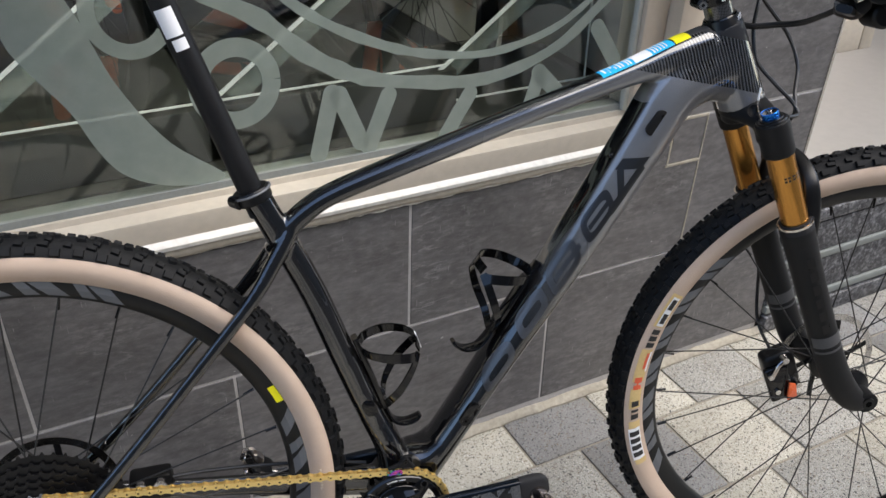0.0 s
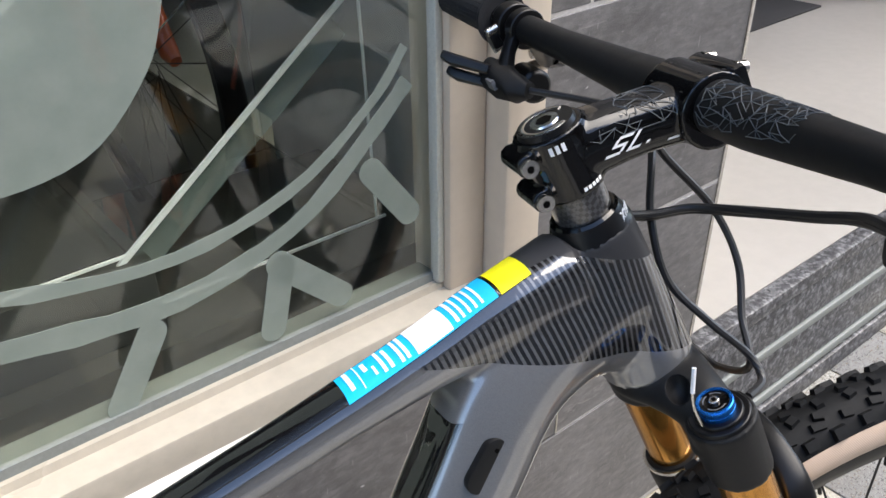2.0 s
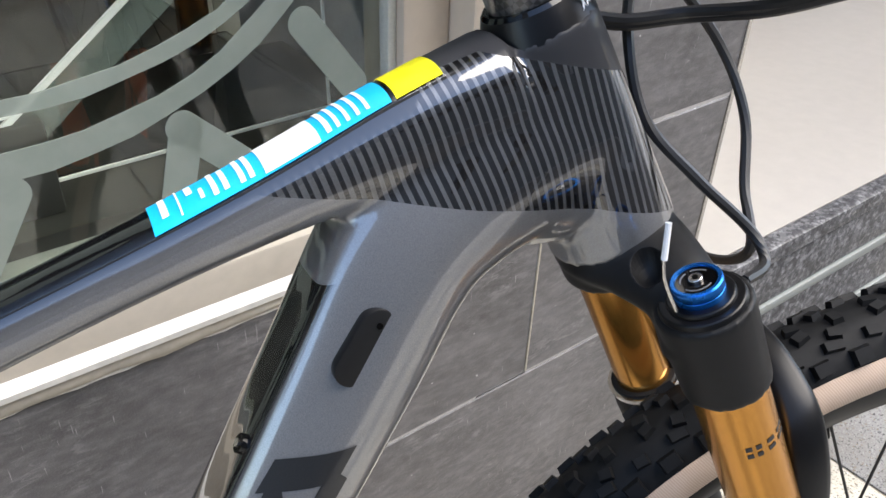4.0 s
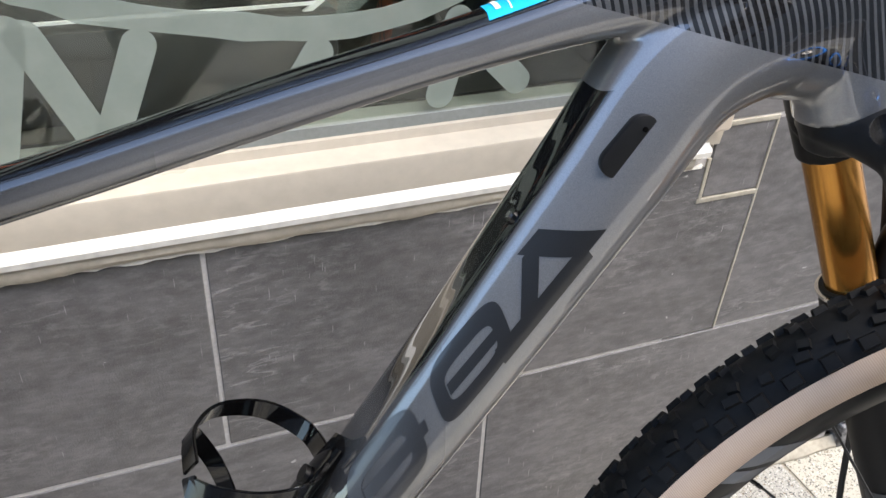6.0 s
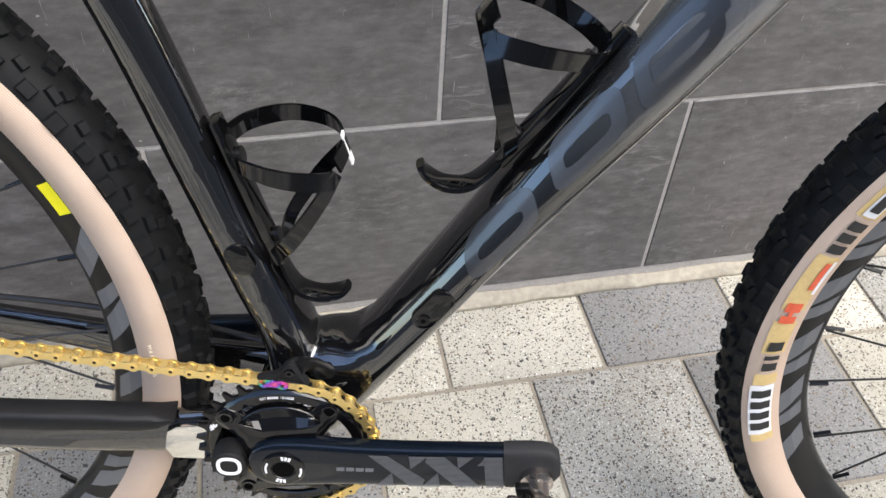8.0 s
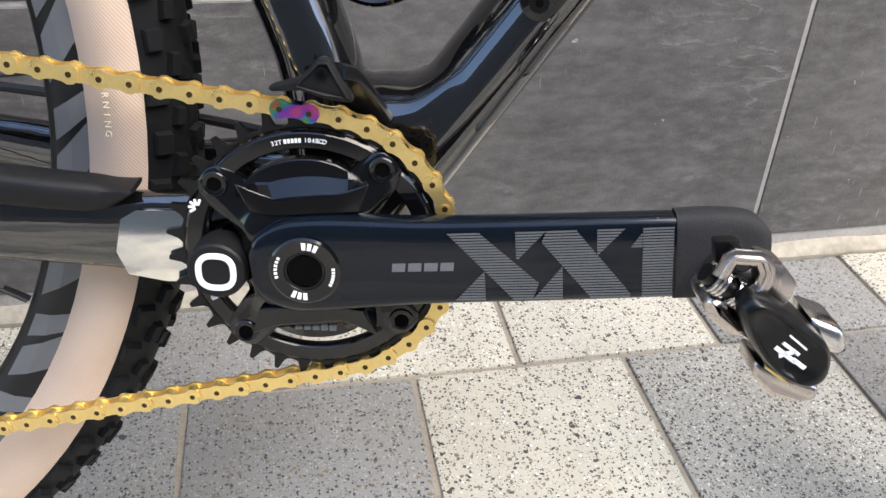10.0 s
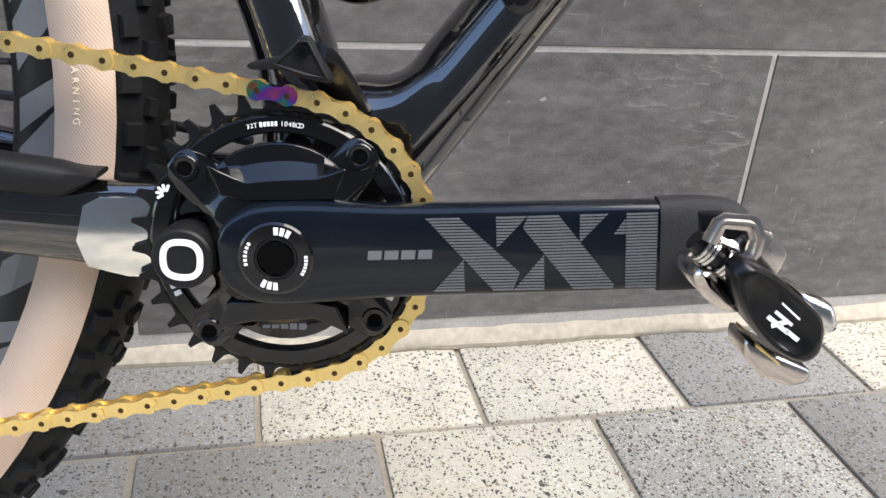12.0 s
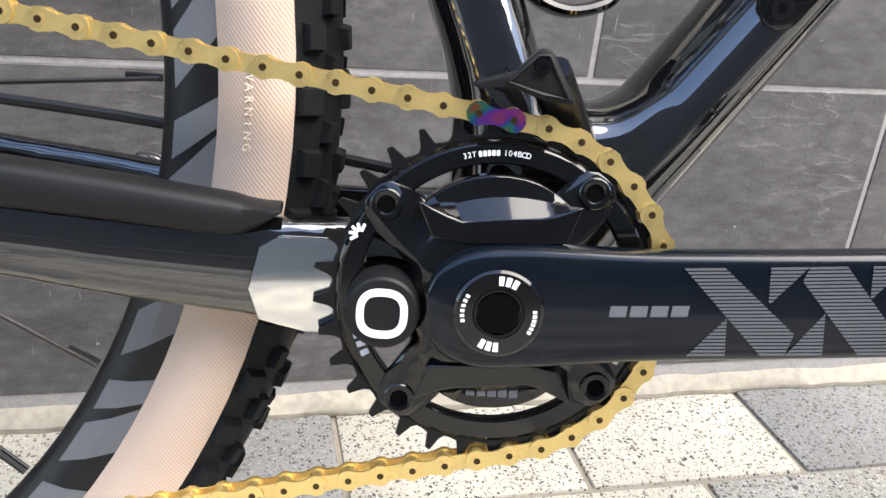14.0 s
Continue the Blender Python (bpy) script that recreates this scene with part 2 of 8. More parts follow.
    l.new(math_node(n, l, "ADD", math_node(n, l, "MULTIPLY", math_node(n, l, "MAXIMUM", grey, math_node(n, l, "MULTIPLY", crown, 2.0)), 0.17), 0.16), b.inputs["Roughness"])
    l.new(math_node(n, l, "SUBTRACT", 1.0, math_node(n, l, "MULTIPLY", crown, 0.93)), b.inputs["Coat Weight"])
    b.inputs["Coat IOR"].default_value = 1.9
    b.inputs["Coat Roughness"].default_value = 0.015
    b.inputs["Specular IOR Level"].default_value = 0.04
    return m


def decal_material():
    """Graphite print on the down tube, darkening into black towards both ends."""
    m, n, l, b = mat_nodes("graphite_decal", (0.08, 0.083, 0.09), 0.34, 0.4, 0.5)
    tc = n.new("ShaderNodeTexCoord")
    sp = n.new("ShaderNodeSeparateXYZ")
    l.new(tc.outputs["Object"], sp.inputs[0])
    c = ramp(n, l, math_node(n, l, "MULTIPLY", sp.outputs[0], 2.0), [(0.16, (0.012, 0.0125, 0.014)), (0.34, (0.085, 0.09, 0.10)), (0.43, (0.07, 0.074, 0.08)), (0.52, (0.026, 0.027, 0.030)), (0.62, (0.022, 0.023, 0.025))])
    speck = noise_tex(n, l, tc.outputs["Object"], 2600.0, 1)
    l.new(mix(n, l, 1.0, c, ramp(n, l, speck, [(0.35, 0.75), (0.7, 1.0)]), "MULTIPLY"), b.inputs["Base Color"])
    return m


def sidewall_material():
    m, n, l, b = mat_nodes("tan_sidewall", (0.72, 0.5, 0.36), 0.7)
    v = coords(n, l)
    threads = n.new("ShaderNodeTexWave")
    threads.inputs["Scale"].default_value, threads.inputs["Distortion"].default_value = 230.0, 1.5
    l.new(coords(n, l, (1, 1, 1), (0, radians(40), 0)), threads.inputs["Vector"])
    cloud = noise_tex(n, l, v, 30.0, 4)
    c = mix(n, l, 0.5, ramp(n, l, cloud, [(0.3, (0.49, 0.365, 0.272)), (0.7, (0.57, 0.44, 0.340))]),
            ramp(n, l, threads.outputs["Fac"], [(0.2, (0.43, 0.315, 0.232)), (0.8, (0.59, 0.46, 0.36))]))
    l.new(c, b.inputs["Base Color"])
    bump(n, l, b, threads.outputs["Fac"], 0.2, 0.0004)
    return m


def glass_material(name="window_glass", tint=(0.80, 0.88, 0.84)):
    m, n, l, b = mat_nodes(name, tint, 0.0)
    b.inputs["Transmission Weight"].default_value = 1.0
    b.inputs["IOR"].default_value = 1.5
    return m


def vinyl_material(name="frosted_vinyl", cover=0.55):
    m, n, l, b = mat_nodes(name, (0.5, 0.56, 0.52), 0.6)
    v = coords(n, l)
    f = noise_tex(n, l, v, 40.0, 4)
    l.new(ramp(n, l, f, [(0.3, (0.305, 0.358, 0.308)), (0.7, (0.362, 0.408, 0.356))]), b.inputs["Base Color"])
    tr = n.new("ShaderNodeBsdfTransparent")
    ms = n.new("ShaderNodeMixShader")
    ms.inputs[0].default_value = cover
    l.new(tr.outputs[0], ms.inputs[1])
    l.new(b.outputs[0], ms.inputs[2])
    l.new(ms.outputs[0], n["Material Output"].inputs["Surface"])
    return m


def carbon_weave():
    m, n, l, b = mat_nodes("carbon_weave", (0.03, 0.03, 0.032), 0.3, 0.0, 1.0)
    ch = n.new("ShaderNodeTexChecker")
    ch.inputs["Scale"].default_value = 420.0
    ch.inputs["Color1"].default_value, ch.inputs["Color2"].default_value = (0.012, 0.012, 0.013, 1), (0.05, 0.05, 0.052, 1)
    l.new(coords(n, l, (1, 1, 1), (0, radians(45), radians(20))), ch.inputs["Vector"])
    l.new(ch.outputs["Color"], b.inputs["Base Color"])
    return m


def oil_slick():
    m, n, l, b = mat_nodes("oil_slick", (0.4, 0.2, 0.6), 0.2, 1.0)
    f = noise_tex(n, l, coords(n, l, (1, 1, 1)), 150.0, 0)
    l.new(ramp(n, l, f, [(0.3, (0.7, 0.2, 0.1)), (0.38, (0.1, 0.5, 0.25)), (0.48, (0.1, 0.25, 0.7)), (0.6, (0.5, 0.08, 0.65)), (0.72, (0.8, 0.15, 0.4))]), b.inputs["Base Color"])
    return m


SLATE = slate_material()
GROUT = simple("grout", (0.46, 0.44, 0.42), 0.85, grain=0.2, bumpy=0.3)
MORTAR = simple("cream_mortar", (0.38, 0.345, 0.275), 0.95, grain=0.28, scale=110, bumpy=0.5)
PAVER_LIGHT = terrazzo_material("paver_cream", (0.545, 0.515, 0.425), (0.455, 0.430, 0.355), 0.34, 0.12)
PAVER_MID = terrazzo_material("paver_pale_grey", (0.395, 0.382, 0.340), (0.330, 0.320, 0.285), 0.4, 0.25, (0.6, 0.59, 0.55), 420.0)
PAVER_DARK = terrazzo_material("paver_grey", (0.245, 0.242, 0.232), (0.198, 0.196, 0.189), 0.30, 0.30, (0.33, 0.325, 0.31), 420.0)
JOINT = simple("paving_joint", (0.27, 0.24, 0.19), 0.9, grain=0.25, bumpy=0.5)
GRANITE = granite_material()
BEIGE = simple("beige_painted_aluminium", (0.47, 0.418, 0.335), 0.33, grain=0.10, scale=60, bumpy=0.03)
BEIGE_DARK = simple("beige_panel", (0.52, 0.43, 0.32), 0.5, grain=0.06, scale=60, bumpy=0.03)
SEALANT = simple("beige_sealant", (0.42, 0.375, 0.30), 0.75, grain=0.2, scale=90, bumpy=0.3)
GASKET = simple("grey_gasket", (0.22, 0.235, 0.22), 0.5)
FLOOR_TILE = simple("pale_floor_tile", (0.37, 0.35, 0.32), 0.35, grain=0.06, scale=30, bumpy=0.02)
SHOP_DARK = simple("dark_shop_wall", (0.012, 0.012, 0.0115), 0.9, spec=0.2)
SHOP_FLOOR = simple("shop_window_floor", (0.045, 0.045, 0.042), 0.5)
# Unseen facades: tones set for what the lacquer and glass reflect.
FACADE = simple("grey_render", (0.11, 0.107, 0.10), 0.9, scale=20)
FACADE_OPPOSITE = simple("opposite_render", (0.18, 0.175, 0.167), 0.9, scale=20)
MAT_RUBBER = simple("door_mat", (0.03, 0.03, 0.032), 0.95, grain=0.3, bumpy=0.5)
RED = simple("red_plastic", (0.6, 0.03, 0.03), 0.35)
PAINT = paint_material()
LOGO_DARK = decal_material()
RUBBER = simple("tyre_rubber", (0.0062, 0.0066, 0.0072), 0.6, grain=0.35, scale=200, bumpy=0.15, spec=0.16)
TAN = sidewall_material()
RIM_BLACK = simple("rim_carbon", (0.007, 0.0072, 0.0076), 0.42, grain=0.15, spec=0.3)
RIM_GREY = simple("rim_grey_decal", (0.115, 0.12, 0.128), 0.4, grain=0.05)
SATIN = simple("satin_black", (0.004, 0.004, 0.0044), 0.33, grain=0.1, spec=0.3)
MATT = simple("matt_black", (0.0078, 0.0079, 0.0084), 0.5, grain=0.12, spec=0.22)
GLOSS = simple("gloss_black", (0.0025, 0.0025, 0.0028), 0.06, coat=0.0, grain=0.05, bumpy=0, spec=0.45)
NAVY = simple("blue_black_crank", (0.0025, 0.0045, 0.008), 0.22, coat=0.35, grain=0.05, bumpy=0, spec=0.15)
CRANK_GREY = simple("crank_grey_decal", (0.095, 0.10, 0.108), 0.35, grain=0.05)
GOLD = simple("gold_chain", (0.80, 0.60, 0.235), 0.32, 0.85, grain=0.08, scale=900)
DARK_PIN = simple("chain_pin", (0.06, 0.035, 0.012), 0.35, 0.7)
KASHIMA = simple("amber_stanchion", (0.52, 0.25, 0.055), 0.2, 0.85, grain=0.06, scale=40, bumpy=0)
BLUE_ANO = simple("blue_anodised", (0.01, 0.14, 0.5), 0.25, 0.8)
STEEL = simple("polished_steel", (0.62, 0.6, 0.58), 0.22, 1.0, grain=0.06)
TITANIUM = simple("warm_steel", (0.5, 0.45, 0.42), 0.25, 1.0, grain=0.08)
CHROME_PLATE = simple("polished_guard_plate", (0.70, 0.69, 0.66), 0.09, 1.0, grain=0.05, scale=80, bumpy=0.02)
SPOKE = simple("black_spoke", (0.012, 0.012, 0.012), 0.4)
GRIP = simple("grip_rubber", (0.018, 0.018, 0.019), 0.7, spec=0.25, grain=0.2, scale=900, bumpy=0.4)
CABLE = simple("cable_housing", (0.012, 0.012, 0.013), 0.45)
WEAVE = carbon_weave()
WHITE = simple("white_print", (0.78, 0.78, 0.78), 0.5, grain=0.03)
STICKER_BLUE = simple("blue_sticker", (0.0, 0.43, 0.80), 0.4, grain=0.04)
STICKER_YELLOW = simple("yellow_sticker", (0.85, 0.78, 0.0), 0.4, grain=0.04)
LABEL_ORANGE = simple("ochre_print", (0.62, 0.45, 0.19), 0.6)
LABEL_RED = simple("red_print", (0.68, 0.11, 0.045), 0.6)
PRINT_BLACK = simple("black_print", (0.015, 0.015, 0.015), 0.6)
ORANGE = simple("orange_paint", (0.85, 0.14, 0.035), 0.3, coat=0.5)
SLICK = oil_slick()
GLASS = glass_material()
ACRYLIC = glass_material("clear_acrylic", (0.93, 0.96, 0.94))
VINYL = vinyl_material()
# Thin haze that paints the reflection below each acrylic edge.
EDGE_HAZE = vinyl_material("painted_reflection_haze", 0.28)
GLAZING_BEAD = simple("pale_glazing_bead", (0.52, 0.52, 0.46), 0.4)
# Copy of the sill beige; light on upright faces is put into its tone.
FRAME_BEIGE = simple("frame_beige_light_toned", (0.60, 0.51, 0.405), 0.36, grain=0.06, scale=60, bumpy=0.03)
# White base: the edges' piped light and glints are put into the colour.
EDGE_GLEAM = simple("painted_edge_gleam", (0.97, 0.97, 0.95), 0.4)
ASPHALT = simple("asphalt", (0.045, 0.045, 0.046), 0.9, grain=0.3, scale=250, bumpy=0.5)
CHALK = simple("white_paint_chipped", (0.72, 0.69, 0.62), 0.7, grain=0.2, scale=90, bumpy=0.4)
PALE = simple("pale_rubber_line", (0.75, 0.66, 0.5), 0.7)
# Near-black discs stand for holes: the shade inside is put into this colour.
PAINTED_HOLE = simple("painted_hole_dark", (0.0015, 0.0015, 0.0015), 0.8, spec=0.05)


# ---- mesh helpers ----
def obj(name, bm, material, parent=None, smooth=True, bevel=0.0, sharp=35):
    bm.normal_update()
    if smooth:
        for f in bm.faces:
            f.smooth = True
        for e in bm.edges:
            if len(e.link_faces) == 2 and e.calc_face_angle(0) > radians(sharp):
                e.smooth = False
    me = bpy.data.meshes.new(name)
    bm.to_mesh(me)
    bm.free()
    if material:
        me.materials.append(material)
    ob = new(name, me)
    ob.parent = parent
    if bevel:
        md = ob.modifiers.new("bevel", "BEVEL")
        md.width, md.segments, md.limit_method = bevel, 2, "ANGLE"
    return ob


def part(name, bm, material, parent, label="", smooth=True, bevel=0.0, sharp=35):
    return tagged(obj(name, bm, material, parent, smooth, bevel, sharp), label)


def pieces(name, bm, material, parent, label="", smooth=False):
    """Each separate piece of the mesh becomes a part of its own."""
    bm.verts.ensure_lookup_table()
    seen = set()
    for v in bm.verts:
        if v in seen:
            continue
        todo, isle = [v], []
        seen.add(v)
        while todo:
            q = todo.pop()
            isle.append(q)
            for e in q.link_edges:
                o = e.other_vert(q)
                if o not in seen:
                    seen.add(o)
                    todo.append(o)
        one = bmesh.new()
        at = {q: one.verts.new(q.co) for q in isle}
        for f in {f for q in isle for f in q.link_faces}:
            one.faces.new([at[q] for q in f.verts])
        bmesh.ops.recalc_face_normals(one, faces=one.faces[:])
        part(name, one, material, parent, label, smooth)
    bm.free()


def empty(name, m, label, category, group=""):
    e = new(name)
    e.matrix_world = m
    return tagged(e, label, category, group)


def box_into(bm, x0, x1, y0, y1, z0, z1, m=None):
    vs = bmesh.ops.create_cube(bm, size=1.0)["verts"]
    for v in vs:
        v.co = Vector(((x0 + x1) / 2 + v.co.x * (x1 - x0), (y0 + y1) / 2 + v.co.y * (y1 - y0), (z0 + z1) / 2 + v.co.z * (z1 - z0)))
        if m:
            v.co = m @ v.co
    return vs


def box(x0, x1, y0, y1, z0, z1, m=None, bevel=0.0, segments=2):
    bm = bmesh.new()
    box_into(bm, x0, x1, y0, y1, z0, z1, m)
    if bevel:
        bmesh.ops.bevel(bm, geom=bm.edges[:], offset=bevel, segments=segments, affect="EDGES", profile=0.5)
    return bm


def ring_between(bm, a, b):
    k = len(a)
    for i in range(k):
        bm.faces.new((a[i], a[(i + 1) % k], b[(i + 1) % k], b[i]))


def sweep(bm, pts, radii, n=16, side=(0, 1, 0), power=2.0, caps=True, closed=False):
    """A tube through pts: radii are (across in its plane, along side). power rounds or squares the section."""
    pts = [Vector(p) for p in pts]
    side = Vector(side)
    rings = []
    for i, p in enumerate(pts):
        if closed:
            t = pts[(i + 1) % len(pts)] - pts[i - 1]
        else:
            t = pts[min(i + 1, len(pts) - 1)] - pts[max(i - 1, 0)]
        t.normalize()
        u = side.cross(t)
        if u.length < 1e-4:
            u = Vector((1, 0, 0)).cross(t)
        u.normalize()
        w = t.cross(u).normalized()
        r = radii[i] if isinstance(radii, list) else radii
        a, b = r if isinstance(r, tuple) else (r, r)
        ring = []
        for k in range(n):
            ang = 2 * math.pi * k / n
            c, s = math.cos(ang), math.sin(ang)
            cc = math.copysign(abs(c) ** (2 / power), c)
            ss = math.copysign(abs(s) ** (2 / power), s)
            ring.append(bm.verts.new(p + u * (a * cc) + w * (b * ss)))
        rings.append(ring)
    for a, b in zip(rings, rings[1:]):
        ring_between(bm, a, b)
    if closed:
        ring_between(bm, rings[-1], rings[0])
    elif caps:
        bm.faces.new(rings[0][::-1])
        bm.faces.new(rings[-1])
    return bm


def spline(ctrl, n):
    """Catmull-Rom through rows of numbers, n points in all."""
    c = [np.array(r, float) for r in ctrl]
    out = []
    for i in range(n):
        u = i / (n - 1) * (len(c) - 1)
        k = min(int(u), len(c) - 2)
        f = u - k
        p0, p1, p2, p3 = c[max(k - 1, 0)], c[k], c[k + 1], c[min(k + 2, len(c) - 1)]
        out.append(0.5 * (2 * p1 + (p2 - p0) * f + (2 * p0 - 5 * p1 + 4 * p2 - p3) * f * f + (3 * p1 - p0 - 3 * p2 + p3) * f ** 3))
    return out


def cable(ctrl, r, n=32, seg=8):
    bm = bmesh.new()
    return sweep(bm, [tuple(p) for p in spline(ctrl, n)], r, seg, side=(0.13, 0.9, 0.4))


def cyl_into(bm, a, b, r, n=20, r2=None):
    """A closed cylinder or cone from a to b."""
    a, b = Vector(a), Vector(b)
    t = (b - a).normalized()
    u = t.orthogonal().normalized()
    w = t.cross(u)
    rings = []
    for p, q in ((a, r), (b, r if r2 is None else r2)):
        rings.append([bm.verts.new(p + u * (q * math.cos(2 * math.pi * k / n)) + w * (q * math.sin(2 * math.pi * k / n))) for k in range(n)])
    ring_between(bm, *rings)
    bm.faces.new(rings[0][::-1])
    bm.faces.new(rings[1])
    return bm


def lathe(profile, n=48, axis="y", center=(0, 0, 0), closed=False, arc=None):
    """Turns a profile of (radius, along) about an axis through center."""
    bm = bmesh.new()
    c = Vector(center)
    rings = []
    for k in range(n):
        ang = 2 * math.pi * k / n
        co, si = math.cos(ang), math.sin(ang)
        ring = []
        for r, h in profile:
            v = {"y": (r * co, h, r * si), "z": (r * co, r * si, h), "x": (h, r * co, r * si)}[axis]
            ring.append(bm.verts.new(c + Vector(v)))
        rings.append(ring)
    m = len(profile)
    for k in range(n):
        a, b = rings[k], rings[(k + 1) % n]
        for i in range(m if closed else m - 1):
            j = (i + 1) % m
            try:
                bm.faces.new((a[i], a[j], b[j], b[i]))
            except ValueError:
                pass
    bmesh.ops.remove_doubles(bm, verts=bm.verts[:], dist=1e-6)
    bmesh.ops.recalc_face_normals(bm, faces=bm.faces[:])
    return bm


def plate_into(bm, outline, y0, y1, holes=()):
    """A flat plate in the x-z plane between y0 and y1, from an outline of (x, z)."""
    lo = [bm.verts.new((x, y0, z)) for x, z in outline]
    hi = [bm.verts.new((x, y1, z)) for x, z in outline]
    ring_between(bm, lo, hi)
    bm.faces.new(lo[::-1])
    bm.faces.new(hi)
    return bm


def plate(outline, y0, y1, bevel=0.0):
    bm = bmesh.new()
    plate_into(bm, outline, y0, y1)
    bmesh.ops.recalc_face_normals(bm, faces=bm.faces[:])
    if bevel:
        bmesh.ops.bevel(bm, geom=bm.edges[:], offset=bevel, segments=2, affect="EDGES", profile=0.5)
    return bm


def round_outline(cx, cz, hx, hz, r, turn=0.0, n=6):
    """A rounded rectangle, turned by degrees."""
    pts = []
    for sx, sz, a0 in ((1, 1, 0), (-1, 1, 90), (-1, -1, 180), (1, -1, 270)):
        for k in range(n + 1):
            a = radians(a0 + 90 * k / n)
            pts.append((sx * (hx - r) + r * math.cos(a), sz * (hz - r) + r * math.sin(a)))
    c, s = math.cos(radians(turn)), math.sin(radians(turn))
    return [(cx + x * c - z * s, cz + x * s + z * c) for x, z in pts]


def band_outline(line, w):
    """The outline of a stroke of width w along a line of (x, z)."""
    left, right = [], []
    p = [Vector((a[0], a[1])) for a in line]
    for i, q in enumerate(p):
        t = (p[min(i + 1, len(p) - 1)] - p[max(i - 1, 0)]).normalized()
        nrm = Vector((-t.y, t.x))
        ww = w[i] if isinstance(w, list) else w
        left.append(tuple(q + nrm * ww / 2))
        right.append(tuple(q - nrm * ww / 2))
    return left + right[::-1]


def strip_into(bm, line, w, y0, y1):
    """A stroke as a row of quads, so that bent strokes stay clean."""
    o = band_outline(line, w)
    k = len(line)
    left, right = o[:k], o[k:][::-1]
    for i in range(k - 1):
        plate_into(bm, [left[i], right[i], right[i + 1], left[i + 1]], y0, y1)
    return bm


def writing(text, size, m, material, parent, name="lettering", thick=0.0002, label=""):
    cu = bpy.data.curves.new(name, "FONT")
    cu.body, cu.size, cu.extrude, cu.align_x, cu.align_y = text, size, thick, "CENTER", "CENTER"
    tmp = bpy.data.objects.new(name, cu)
    me = bpy.data.meshes.new_from_object(tmp)
    bpy.data.objects.remove(tmp)
    me.name = name
    me.materials.clear()
    me.materials.append(material)
    ob = new(name, me)
    ob.parent = parent
    ob.matrix_local = m
    return tagged(ob, label)


# ---- the setting: shop front, pavement, entrance ----
WALL_Y = 0.321          # face of the slate tiles
GLASS_Y = 0.357         # outer face of the shop window
STEP_Z = 0.302          # floor of the shop entrance
# the pavement falls towards the street, so the facade leans a little over it
FACADE_TILT = Matrix.Translation((0, WALL_Y, 0.304)) @ pose(0, 0, 0, 2.5) @ Matrix.Translation((0, -WALL_Y, -0.304))


def build_wall():
    body = box(-3.2, 0.7122, WALL_Y + 0.0012, 0.46, -0.06, 0.304)
    box_into(body, -3.2, 0.7122, WALL_Y + 0.0012, 0.46, 0.304, 0.56, FACADE_TILT)
    wall = tagged(obj("wall_street", body, GROUT, None, False), "shop wall clad in dark slate tiles with pale grout", "wall", kind="structure")
    body = box(0.713, 1.080, WALL_Y + 0.0012, 1.06, 0.5985, 2.6)
    box_into(body, 0.789, 1.080, WALL_Y + 0.0012, 1.06, -0.06, 0.5985)
    pillar = tagged(obj("wall_pillar", body, GROUT, None, False), "slate-tiled pillar between the shop window and the entrance", "wall", kind="structure")
    tagged(obj("wall_corner_fill", box(0.7125, 1.075, WALL_Y + 0.003, 0.40, -0.06, 0.30), GROUT, None, False), "grout behind the lowest tiles of the pillar", "wall", kind="structure")
    tagged(obj("wall_corner_grout", box(0.7124, 0.7888, WALL_Y + 0.0030, 0.46, 0.30, 0.5985, FACADE_TILT), GROUT, None, False), "grout behind the cut tile beside the window sill", "wall", kind="structure")
    tagged(obj("wall_lintel", box(-3.2, 0.736, WALL_Y, 0.5, 2.3, 3.2), FACADE, None, False), "rendered wall above the shop window", "wall", kind="structure")
    # Unseen block added above the shop, to hide part of the sky.
    tagged(obj("unseen_wall_upper", box(-12, 14, WALL_Y + 0.004, 0.9, 3.2, 9.0), FACADE, None, False), "unseen wall added above the shop front to narrow the sky", "wall", kind="structure")
    pillar.matrix_world = FACADE_TILT
    return wall, pillar


